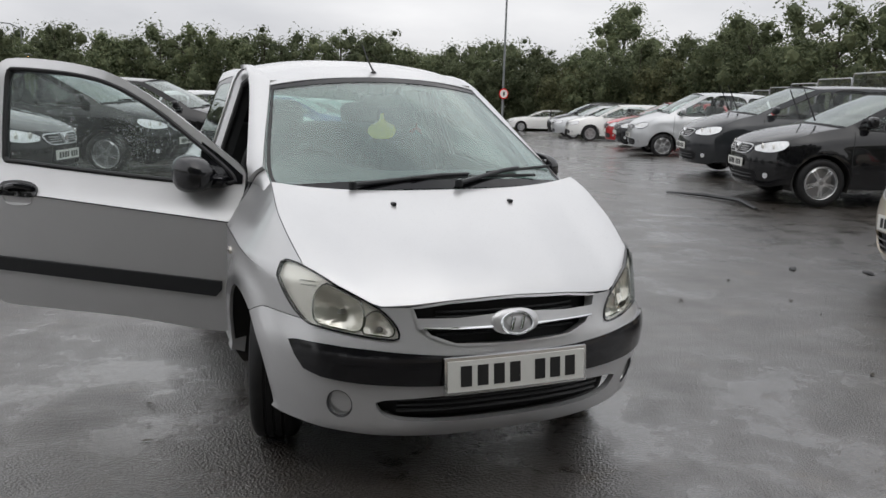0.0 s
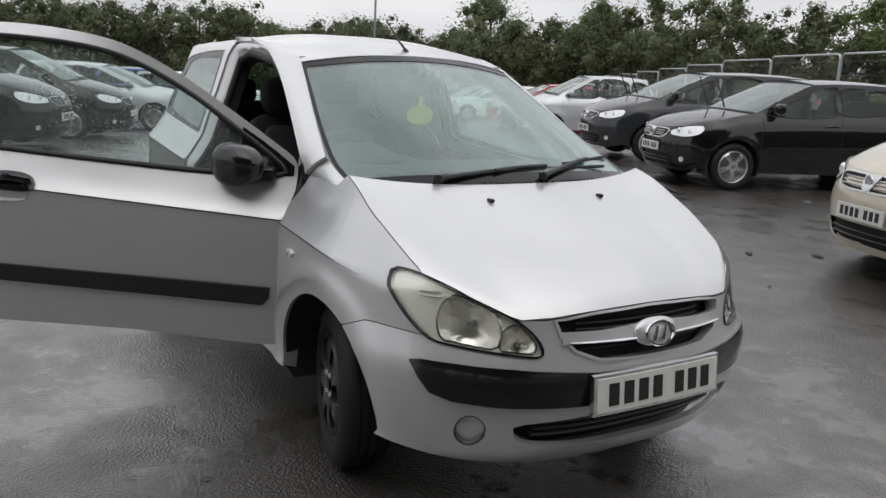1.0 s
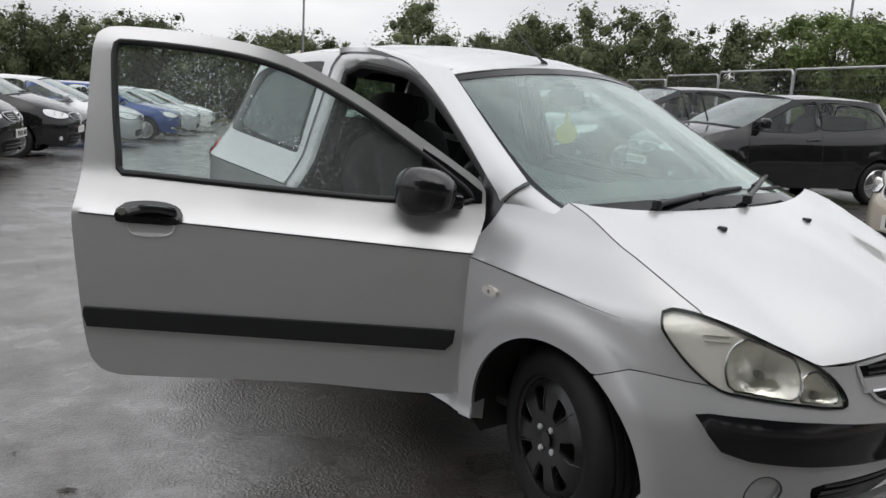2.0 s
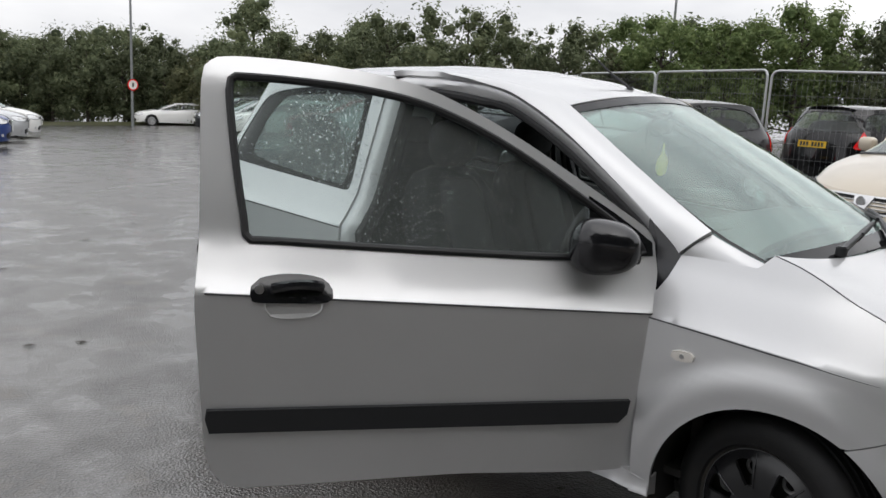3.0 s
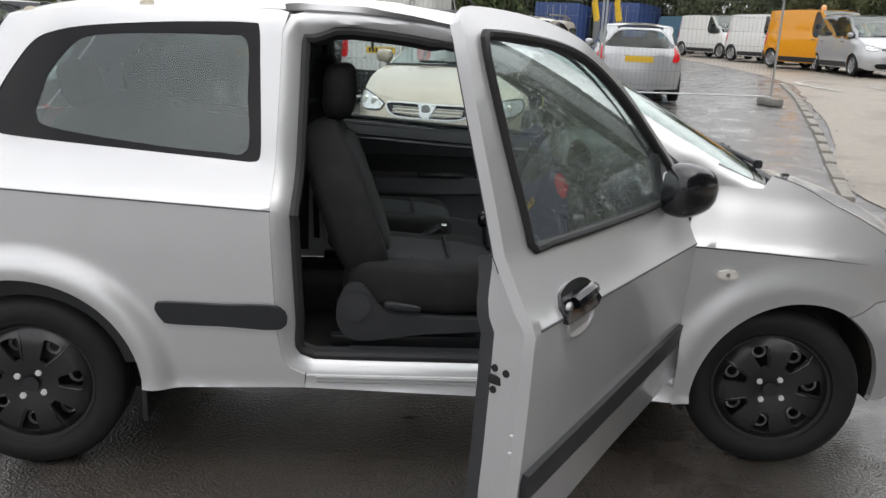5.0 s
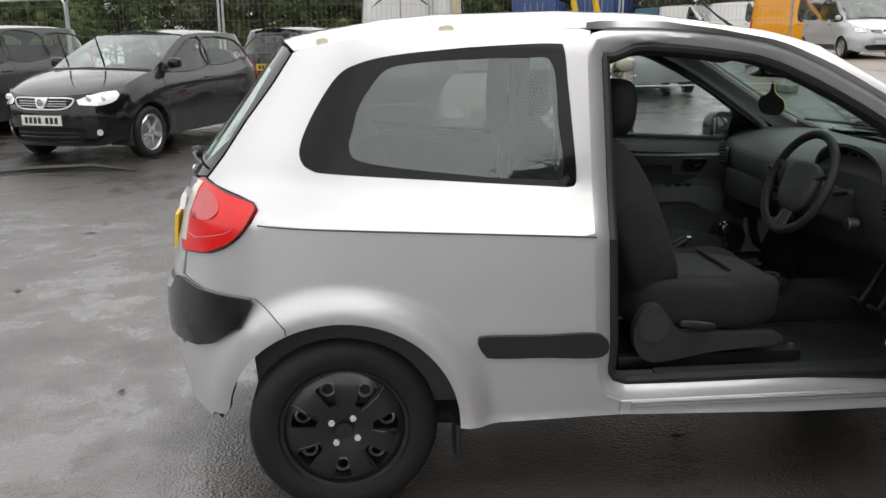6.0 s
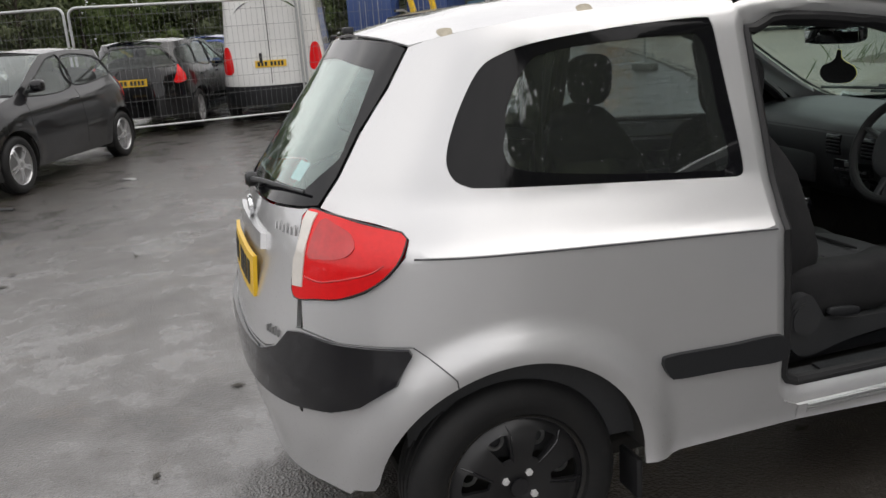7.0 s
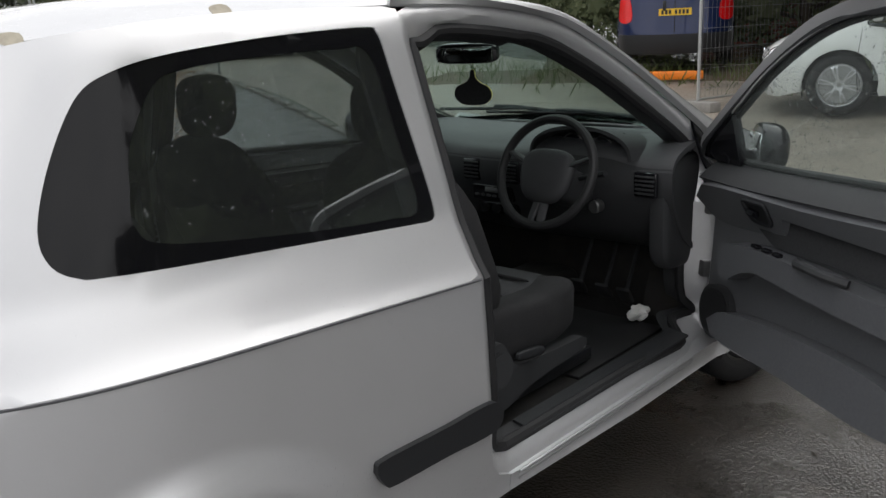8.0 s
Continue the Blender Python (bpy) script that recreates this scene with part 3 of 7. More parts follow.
QUARTER_WINDOW = [(1.80, 1.011), (2.118, 1.035), (2.46, 1.062), (2.52, 1.071), (2.552, 1.096), (2.553, 1.147), (2.507, 1.242), (2.438, 1.337), (2.372, 1.372), (2.272, 1.393), (2.1, 1.410),
                  (1.93, 1.42), (1.785, 1.423), (1.757, 1.408), (1.75, 1.30), (1.742, 1.14), (1.739, 1.05), (1.745, 1.016), (1.765, 1.0095)]
QUARTER_GLASS = [(1.783, 1.045), (1.88, 1.036), (2.118, 1.057), (2.365, 1.093), (2.412, 1.13), (2.40, 1.19), (2.376, 1.258), (2.307, 1.345), (2.239, 1.368), (2.104, 1.379),
                 (1.881, 1.384), (1.795, 1.367), (1.785, 1.2)]
ROOF_EDGE = ([.885, 1.0, 1.1, 1.35, 1.65, 2.1, 2.3, 2.45, 2.57], [1.385, 1.414, 1.436, 1.463, 1.470, 1.460, 1.447, 1.430, 1.405])
F_ARCH, R_ARCH = (-0.01, 0.285, 0.335), (2.455, 0.295, 0.352)


def inset(line, d):
    """A closed line moved inwards by d."""
    pts = [Vector(p) for p in line]
    n = len(pts)
    area = sum(pts[i].x * pts[(i + 1) % n].y - pts[(i + 1) % n].x * pts[i].y for i in range(n))
    s = 1 if area > 0 else -1
    out = []
    for i in range(n):
        t = (pts[(i + 1) % n] - pts[i - 1]).normalized()
        out.append(pts[i] + Vector((-t.y, t.x)) * d * s)
    return out


def sorted_loop(pts):
    """The points in order round their middle."""
    cx, cy = sum(p[0] for p in pts) / len(pts), sum(p[1] for p in pts) / len(pts)
    return sorted(pts, key=lambda p: math.atan2(p[1] - cy, p[0] - cx))


def hatchback():
    car = empty("hatchback_car", Matrix(), "silver three-door hatchback with black trim and open driver's door", "car")
    s = Shell()
    nose, tail = s.end(True), s.end(False)
    st = 0.03

    def ax(x, z):
        return (s.at_x(x, z), z)

    def ay(y, z, sgn=-1):
        return (s.at_y(y, z, sgn), z)

    def rx(x, z):
        return (s.at_x(x, z, False), z)

    def ry(y, z, sgn=-1):
        return (s.at_y(y, z, sgn, False), z)

    fs, rs = (0.9, 1.0), (0.9, 1.0)
    ridge = [(y, s.crease(y) + d) for y in np.arange(-.2, 2.7, .0217) for d in (-.0143, .0003, .0161)]

    # bonnet: a patch between its front edge over lamps and grille and the foot of the windscreen
    def bonnet_front(u):
        k = abs(u)
        q = [0, .35, .53, .68, .80, .91, 1]
        return Vector((math.copysign(interp(k, q, [0, .225, .345, .449, .527, .600, .655]), u), interp(k, q, [-.716, -.701, -.675, -.636, -.572, -.497, -.422]),
                       interp(k, q, [.706, .697, .684, .678, .716, .756, .788])))

    def bonnet_back(u):
        return Vector((.675 * u, -.055 + .137 * u * u, .985 - .020 * u * u))

    def edge_z(x, y):
        """The height at which the flank has come in to x."""
        lo, hi = s.crease(y), 1.05
        for _ in range(24):
            mid = (lo + hi) / 2
            lo, hi = (mid, hi) if s.half(y, mid) > x else (lo, mid)
        return lo

    def bonnet_at(i, j):
        u, v = lerp(-1, 1, i), j
        a, b = bonnet_front(u), bonnet_back(u)
        q = a.lerp(b, v)
        q.z += 0.052 * math.sin(math.pi * v ** 0.62) * (1 - 0.62 * u * u)
        q.x *= 1 + 0.035 * math.sin(math.pi * v)
        e = bonnet_front(1).lerp(bonnet_back(1), v)
        ex = e.x * (1 + 0.035 * math.sin(math.pi * v))
        q.z += (edge_z(ex, e.y) - e.z - 0.052 * math.sin(math.pi * v ** 0.62) * .38) * abs(u) ** 3
        return q
    rim = [bonnet_at(1, k / 10) for k in range(11)]
    hood = patch("bonnet", bonnet_at, 49, 33, M_SILVER, car, thick=0.015)
    for i in (0, 1):
        bar("shut_line", [bonnet_at(i, k / 20) + Vector((0, 0, -.001)) for k in range(21)], .0020, M_GAP_AND_SHADE, hood, seg=5)

    # front bumper skin, cut round lamps and grille
    lamp_low = [ay(-.475, .606), ax(-.661, .598), ax(-.615, .588), ax(-.527, .578), ax(-.442, .570), ax(-.398, .574), ax(-.406, .626), ax(-.449, .672)]
    grille_low = [ax(-.352, .674), ax(-.341, .624), ax(-.303, .582), ax(-.222, .552), ax(-.09, .546)]
    arch_f = [ay(y, z) for y, z in arc(*F_ARCH, 183, 122, 0.03) if y < 0.04]
    half = [(0, .196), ax(-.229, .198), ax(-.447, .206), ax(-.619, .222), ay(-.335, .252)] + arch_f + [ay(-.283, .611), ay(-.372, .610)] + lamp_low + grille_low
    right = poly(half, 0.03, False)
    skin = right + [Vector((-p[0], p[1])) for p in reversed(right[1:])]
    low = [(0, .382), ax(-.219, .377), ax(-.44, .362), ax(-.469, .352), ax(-.449, .308), ax(-.402, .285), ax(-.279, .271), (0, .266)]
    mouth = spline(low + [(-a, z) for a, z in reversed(low[1:-1])], 0.03)
    fogs = []
    for sg in (-1, 1):
        ca, cz = ax(sg * .575, .332)
        fogs.append([(ca + .046 * math.cos(k * math.pi / 12), cz + .054 * math.sin(k * math.pi / 12)) for k in range(24)])
    bumper = panel("front_bumper", skin, nose, 0.028, M_SILVER, car, scale=fs, holes=[mouth] + fogs, thick=0.02)
    panel("lower_grille", [(a, z) for a, z in inset(mouth, -0.01)], nose, 0.03, M_DARK, bumper, scale=fs, lift=-0.045, thick=0.01)
    for z in (.300, .325, .350):
        bar("grille_slat", [nose(s.at_x(x, z), z, -0.028) for x in np.linspace(-.40, .40, 24)], 0.006, M_PLASTIC, bumper, seg=6)
    for sg, hole in zip((-1, 1), fogs):
        ca, cz = ax(sg * .575, .332)
        panel("fog_lamp_blank", [(ca + (p[0] - ca) * .97, cz + (p[1] - cz) * .97) for p in hole], nose, 0.02, M_SILVER, bumper, "round silver blank in place of a fog lamp", scale=fs, lift=-0.014, thick=0.01)
        bar("blank_rim", [nose(p[0], p[1], -.004) for p in hole], .0045, M_GAP_AND_SHADE, bumper, seg=6, closed=True)
    strip = [ax(-.711, .534), ax(-.690, .541), ax(-.618, .542), ax(-.486, .538), ax(-.333, .528), ax(-.234, .521), (0, .518)]
    strip_low = [(0, .415), ax(-.228, .418), ax(-.521, .424), ax(-.624, .431), ax(-.672, .448), ax(-.696, .490)]
    line = strip + [(-a, z) for a, z in reversed(strip[:-1])] + [(-a, z) for a, z in reversed(strip_low[1:])] + strip_low
    panel("bumper_strip", poly(line, 0.03), nose, 0.026, M_GLOSSBLACK, bumper, "black plastic bumper strip", scale=fs, lift=0.012, thick=0.016)
    panel("chin", poly([ax(-.50, .225), ax(-.3, .212), (0, .207), ax(.3, .212), ax(.50, .225), ax(.48, .17), (0, .16), ax(-.48, .17)], .04),
          nose, 0.04, M_PLASTIC, bumper, scale=fs, lift=-0.06, thick=0.01)

    # grille
    top = [ax(-.352, .676), ax(-.225, .694), (0, .703)]
    glow = [ax(-.341, .624), ax(-.303, .582), ax(-.222, .552), ax(-.09, .546), (0, .545)]
    g_line = top + [(-a, z) for a, z in reversed(top[:-1])] + [(-a, z) for a, z in glow[:-1]] + list(reversed(glow))
    g_line = poly(g_line, 0.025)
    grille = panel("grille", g_line, nose, 0.03, M_DARK, car, "black grille with a silver bar", scale=fs, lift=-0.05, thick=0.01)
    i_line = [tuple(p) for p in inset(g_line, .008)]
    panel("grille_surround", g_line, nose, 0.02, M_SILVER, grille, scale=fs, holes=[i_line], lift=0.006, thick=0.04)
    for z0 in (.588, .645, .662):
        bar("grille_slat", [nose(s.at_x(x, z0), z0, -0.036) for x in np.linspace(-.27, .27, 20)], 0.004, M_PLASTIC, grille, seg=6)

    def bar_line(z0, wide):
        return poly([ax(-.335, z0 - wide), ax(-.2, z0 - wide * .8), ax(-.085, z0 - wide * 1.1), (0, z0 - wide * 1.4), ax(.085, z0 - wide * 1.1), ax(.2, z0 - wide * .8), ax(.335, z0 - wide),
                     ax(.335, z0 + wide), ax(.2, z0 + wide), ax(.085, z0 + wide * 1.4), (0, z0 + wide * 1.7), ax(-.085, z0 + wide * 1.4), ax(-.2, z0 + wide), ax(-.335, z0 + wide)], 0.02)
    panel("grille_bar", bar_line(.622, .0185), nose, 0.02, M_SILVER, grille, scale=fs, lift=0.008, thick=0.03)
    bar("chrome_strip", [nose(s.at_x(x, .608), .608, 0.012) for x in np.linspace(-.318, .318, 24)], 0.004, M_CHROME, grille, seg=6)
    ring = [(.058 * math.cos(k * math.pi / 16), .621 + .035 * math.sin(k * math.pi / 16)) for k in range(32)]

    def flat_nose(x, z, off):
        q = nose(s.at_x(0.001, z), z, 0)
        return Vector((x, q.y - 0.030 - off + 0.3 * x * x, z))
    lean = -math.degrees(math.atan((flat_nose(0, .642, 0).y - flat_nose(0, .602, 0).y) / .04))
    bm_link("badge_boss", soft((.180, .036, .090), .85, 28), M_SILVER, grille, m=Matrix.Translation(flat_nose(0, .622, -.022)) @ pose(0, 0, 0, lean))
    panel("badge", ring, flat_nose, 0.02, M_STEEL, grille, "oval chrome badge", thick=0.02, lift=-0.004)
    bar("badge_rim", [flat_nose(x, z, 0) for x, z in ring], 0.005, M_CHROME, grille, seg=6, closed=True)
    for dx in (-.018, .018):
        bar("badge_stroke", [flat_nose(dx - .008, .600, .002), flat_nose(dx + .008, .642, .002)], 0.005, M_CHROME, grille, seg=6)

    # number plate on its backing
    def plate_at(u, v, off):
        return Vector((u, -0.797 - off + 0.10 * u * u + 0.10 * v, 0.459 + v))

    def slab(name, w, h, lift, th, mat, parent, label="", f=plate_at):
        return panel(name, poly([(-w, -h), (w, -h), (w, h), (-w, h)], 0.06), f, 0.06, mat, parent, label, lift=lift, thick=th)
    plate = slab("number_plate", .268, .062, 0, .018, M_CHROME, car, "white number plate in a chrome surround")
    slab("plate_face", .258, .052, .003, .004, M_WHITEPLATE, plate)
    number_bars(plate, lambda u, v, o: plate_at(u, v, .0032 + o), .52, .105, 4, 3, .0015)

    # front wings, headlamps
    for sg in (-1, 1):
        side = s.side(sg)
        wing = [(.385, .255), (.385, .55), (.386, .80), (.384, .86), (.358, .911), (.339, .976), (.29, .977), (.23, .976), (.17, .974), (.12, .973)] + [(q.y, q.z + .001) for q in reversed(rim)] + [
                (-.345, .790), (-.325, .776), (-.336, .75), (-.374, .698), (-.429, .641), (-.472, .609), (-.372, .613), (-.283, .614), (-.232, .592), (-.196, .576)]
        wing = poly(wing + arc(*F_ARCH, 120, -5, 0.03), 0.03)
        w = panel("front_wing", wing, side, .022, M_SILVER, car, thick=0.012, extra=ridge)
        lens_ = panel("side_indicator", poly([(.225, .702), (.245, .697), (.275, .697), (.29, .706), (.286, .722), (.262, .728), (.232, .726), (.222, .716)], .01), side, .012, M_CLEARLAMP, w, "pale side indicator lens", lift=.010, thick=.012)
        bm_link("bulb", disc(.007, .004, side(.256, .712, .011), 12, "X"), M_STEEL, lens_)
        # Shade below the wing crease, drawn as a thin dark bar.
        bar("crease", [side(y, s.crease(y) - .004, .0) for y in np.linspace(-.24, .38, 24)], [.0004 + .0024 * min(k / 10, 1) for k in range(24)], M_GAP_AND_SHADE, w, seg=5)
        liner = [(F_ARCH[0] + .345 * math.cos(radians(a)), F_ARCH[1] + .345 * math.sin(radians(a))) for a in np.linspace(-14, 188, 23)]
        patch("wheel_arch_liner", lambda i, j, sg=sg, li=liner: Vector((sg * lerp(s.half(*li[min(int(i * 22 + .5), 22)]) - .015, .45, j), *Vector(li[min(int(i * 22 + .5), 22)]))), 23, 3, M_UNDER, w)
        # headlamp
        m = 1 if sg > 0 else -1
        lamp = [ay(-.325, .778), ay(-.342, .788), ax(-.660, .782), ax(-.600, .752), ax(-.527, .712), ax(-.449, .668), ax(-.408, .626), ax(-.397, .576), ax(-.442, .571), ax(-.527, .579),
                ax(-.615, .589), ax(-.661, .599), ay(-.429, .641), ay(-.374, .698), ay(-.334, .751)]
        lamp = spline([(a if sg < 0 else -a, z) for a, z in lamp], 0.02)
        head = panel("headlamp", lamp, nose, 0.02, M_LENS, car, "clear headlamp with faceted chrome reflectors and a black edge", scale=fs, lift=0.004, thick=0.004)
        head.visible_shadow = False
        panel("lamp_edge", [tuple(p) for p in inset(lamp, -0.002)], nose, 0.03, M_GLOSSBLACK, head, scale=fs, holes=[inset(lamp, 0.004)], lift=0.005, thick=0.014)
        outline = inset(lamp, 0.009)
        cups = []
        for x, z, r in ((.578, .645, .098), (.458, .604, .056)):
            ca = ax(sg * x, z)[0]
            wide = (nose(ca + .01, z, 0) - nose(ca - .01, z, 0)).length / .02
            ring = []
            for k in range(36):
                dy, dz = math.cos(k * math.pi / 18) / wide, math.sin(k * math.pi / 18)
                q = r
                while q > .006 and not inside(np.array([ca + dy * q]), np.array([z + dz * q]), outline)[0]:
                    q -= .002
                if x < .5:
                    first = cups[0]
                    while q > .006 and inside(np.array([ca + dy * (q + .004)]), np.array([z + dz * (q + .004)]), first[0])[0]:
                        q -= .002
                ring.append((ca + dy * q, z + dz * q))
            cups.append((ring, ca, z, r, wide))
        panel("lamp_bezel", lamp, nose, 0.018, M_LAMPWHITE, head, scale=fs, lift=-0.010, thick=0.006, holes=[c[0] for c in cups])
        for ring, ca, cz, r, wide in cups:
            def bowl(a, z, off, ca=ca, cz=cz, r=r, wide=wide):
                q = min(math.hypot((a - ca) * wide, z - cz) / r, 1)
                return nose(a, z, -.012 + off - .55 * r * (1 - q * q))
            panel("reflector", ring, bowl, 0.010, M_REFLECTOR, head, scale=fs)
            bar("reflector_rim", [nose(a, z, -.009) for a, z in ring], .0035, M_CHROME, head, seg=6, closed=True)
            bar("bulb", [bowl(ca, cz, .004), bowl(ca, cz, .55 * r * .7)], [.010, .008], M_AMBER if r < .05 else M_STEEL, head, seg=10)
        for dz in (.722, .738):
            c0 = ax(sg * .655, dz)[0]
            bar("bezel_rib", [nose(c0 + sg * da, dz - .02 * da, -.009) for da in np.linspace(-.03, .03, 6)], .003, M_LENSRIB, head, seg=5)

    # windscreen, wipers, scuttle
    def screen(u, v, off=0):
        k = lerp(-1, 1, u) * lerp(.962, 1, min(v / .22, 1))
        a = Vector((.678 * k, -.050 + .130 * k * k, .982 - .014 * k * k))
        b = Vector((.527 * k, .815 + .081 * k * k, 1.432 - .048 * k * k))
        q = a.lerp(b, v)
        edge = math.sin(math.pi * v ** .6)
        q.x += .021 * k ** 3 * edge
        bow = .018 * math.sin(math.pi * v) * (1 - k * k) - .025 * k ** 4 * edge
        return q + Vector((0, -.46 * (bow + off), .88 * (bow + off)))
    ws = patch("windscreen", lambda u, v: screen(u, v), 33, 17, M_GLASS, car, "windscreen glass beaded with rain", thick=0.004)
    ws.visible_shadow = False
    for f in (lambda u, v: screen(u, lerp(.945, 1.0, v), .0025), lambda u, v: screen(lerp(.02, .98, u), lerp(.01, .07, v), .0025),
              lambda u, v: screen(lerp(.004, .014, u), lerp(.02, 1, v), .0025), lambda u, v: screen(lerp(.986, .996, u), lerp(.02, 1, v), .0025)):
        patch("black_border", f, 25, 13, M_FRIT, ws)
    patch("scuttle", lambda u, v: Vector((lerp(-.645, .645, u), lerp(-.052, .03, v) + .12 * (2 * u - 1) ** 2 + .01 * v, lerp(.975, .985, v) - .025 * (2 * u - 1) ** 2)), 33, 4, M_PLASTIC, car, thick=.02)
    for k in range(22):
        u = lerp(.36, .78, k / 21)
        x = lerp(-.645, .645, u)
        bar("scuttle_slot", [(x, -.045 + .12 * (2 * u - 1) ** 2, .986), (x, .0 + .12 * (2 * u - 1) ** 2, .991)], .004, M_DARK, car, seg=4)
    for piv, tip in (((.22, .16), (.86, .09)), ((.56, .14), (.985, .20))):
        a, b = screen(piv[0], .02, .02), screen(*tip, .03)
        wipe = bar("wiper", [a, a.lerp(b, .45) + Vector((0, -.01, .015)), a.lerp(b, .62) + Vector((0, -.006, .012))], [.011, .009, .007], M_PLASTIC, car, "black wiper arm and blade")
        c0, c1 = screen(lerp(piv[0], tip[0], .30), lerp(.06, tip[1], .30), .014), screen(min(tip[0] + .02, .99), tip[1], .014)
        bar("blade", [c0.lerp(c1, k / 8) for k in range(9)], .007, M_RUBBER, wipe, seg=6)
        bm_link("wiper_pivot", disc(.017, .03, tuple(a), 14, bevel=.004), M_PLASTIC, wipe)
    for x in (-.25, .25):
        q = Vector((x, -.172, 0))
        q.z = .945 + .004
        bm_link("washer_jet", block((.018, .03, .014), tuple(q), .005), M_PLASTIC, car)

    # roof
    def roof_at(u, v):
        y = lerp(.885, 2.57, v)
        k = lerp(-1, 1, u)
        ze = interp(y, *ROOF_EDGE)
        xr = interp(y, [.885, 1.1, 1.4, 2.0, 2.3, 2.45, 2.57], [.530, .543, .545, .544, .536, .516, .462])
        front = (1 - min(max((v) / .10, 0), 1))
        return Vector((k * xr, y - .070 * (1 - k * k) * front + .058 * (1 - k * k) * ease((v - .85) / .15), ze + (.048 + .012 * math.sin(math.pi * v)) * (1 - abs(k) ** 2.4) * lerp(1, .7, ease((v - .8) / .2))))
    patch("roof", roof_at, 33, 49, M_SILVER, car, thick=.005)
    mast = bm_link("aerial", disc(.022, .03, (0, .935, 1.452), 16, r2=.012, bevel=.004), M_PLASTIC, car, "black roof aerial")
    bar("aerial_rod", [(0, .94, 1.465), (-.002, 1.02, 1.515), (-.004, 1.13, 1.60)], [.006, .004, .003], M_RUBBER, mast, seg=6)
    for y, sz in ((2.482, 1), (2.107, 1.3)):
        for sg in (-1, 1):
            k = interp(y, *ROOF_EDGE)
            panel("glue_mark", spline([(y - .014 * sz, -.02), (y + .012 * sz, -.024 * sz), (y + .02 * sz, .0), (y + .008, .014), (y - .016, .012)], .01),
                  lambda a, b, off, sg=sg, k=k: Vector((sg * (interp(a, [.885, 1.1, 1.4, 2.0, 2.3, 2.45, 2.57], [.530, .543, .545, .544, .536, .516, .462]) - b * .45 - .004), a, k + b * .5 + .010 + off)), .012,
                  M_STICKER2, car, "cream glue mark on the roof edge", thick=.001, lift=.001)

    # A pillars, roof rails, door openings
    for sg in (-1, 1):
        side = s.side(sg)
        dl = [(.341, .980), (.365, 1.003), (.40, 1.03), (.50, 1.098), (.65, 1.193), (.80, 1.283), (.95, 1.360), (1.09, 1.416), (1.25, 1.448), (1.43, 1.466), (1.60, 1.470), (1.68, 1.466)]
        low_line = spline(dl, 0.03, False)
        n = len(low_line)

        def rail(u, v, sg=sg, low_line=low_line, n=n, side=side):
            q = low_line[min(int(u * (n - 1) + .5), n - 1)]
            a = side(q[0], q[1], 0)
            if q[0] < .95:
                b = screen(0 if sg < 0 else 1, interp(q[0], [.341, .45, .95], [.225, .36, 1.0]), 0)
            else:
                y = interp(q[0], [.95, 1.25, 1.68], [.885, 1.22, 1.68])
                b = roof_at(0 if sg < 0 else 1, (y - .885) / 1.685)
            c = a.lerp(b, v)
            w = (Vector((sg * .8, -.3, .5))) * (.010 * math.sin(math.pi * v) * (1 - ease((q[0] - 1.15) / .35)))
            return c + w
        pillar = patch("a_pillar", rail, n, 6, M_SILVER, car, thick=.02)

        def foot(u, v, sg=sg, side=side):
            a, b = side(lerp(.341, .10, u), lerp(.976, .968, u), -.001), screen(0 if sg < 0 else 1, lerp(.225, .03, u), .003)
            return a.lerp(b, v) + Vector((sg * .8, -.3, .5)) * (math.sin(math.pi * v) * lerp(.012, .004, u))
        patch("wing_top", foot, 14, 6, M_SILVER, car)
        bar("shut_line", [foot(0, k / 8) for k in range(9)], .0016, M_GAP_AND_SHADE, pillar, seg=5)
        # black triangle ahead of the door glass
        panel("corner_panel", poly([(.341, .977), (.356, .916), (.380, .874), (.44, .876), (.46, 1.08), (.40, 1.036), (.350, .988)], .02), side, .025, M_GLOSSBLACK, car, lift=-.002, thick=.01)
        # jamb round the opening: from the skin inwards to the rubber seal
        o_line = spline(DOOR_LINE, 0.04)
        i_line = [a.lerp(b, ease((a.x - 1.5) / .1) * ease((a.y - .40) / .12)) for a, b in zip([p.lerp(q, ease((p.y - .98) / .08)) for p, q in zip(inset(o_line, .042), inset(o_line, .030))], inset(o_line, .060))]
        deeper = inset(o_line, .062)
        front_face = [ease((.62 - b.x) / .14) * ease((1.0 - b.y) / .08) for b in i_line]
        i_line = [b.lerp(c, k) for b, c, k in zip(i_line, deeper, front_face)]
        lap = inset(o_line, -.013)
        m = len(o_line)

        def jamb(u, v, o=lap, i=i_line, m=m, side=side, deep=front_face):
            k = int(u * m + .5) % m
            p = Vector(o[k]).lerp(Vector(i[k]), v)
            return side(p.x, p.y, -.009 - .043 * v * v - .105 * deep[k] * v)
        fr = patch("door_frame", jamb, m, 6, M_SILVER, car, "painted door opening with black rubber seal", closed_u=True)
        bar("door_seal", [side(p.x, p.y, -.050 - .105 * k) for p, k in zip(i_line, front_face)], .017, M_RUBBER, fr, closed=True, seg=8)
        patch("frame_return", lambda u, v, i=i_line, m=m, side=side, deep=front_face: side(*i[int(u * m + .5) % m], -.06 - .05 * v - .105 * deep[int(u * m + .5) % m]), m, 2, M_TRIMDARK, fr, closed_u=True)
        patch("sill_tread", lambda u, v, sg=sg: Vector((sg * lerp(.770, .700, v), lerp(.60, 1.46, u), .376 + .010 * v + .008 * u)), 12, 3, M_PLASTIC, fr, "black plastic sill cover", thick=.008)
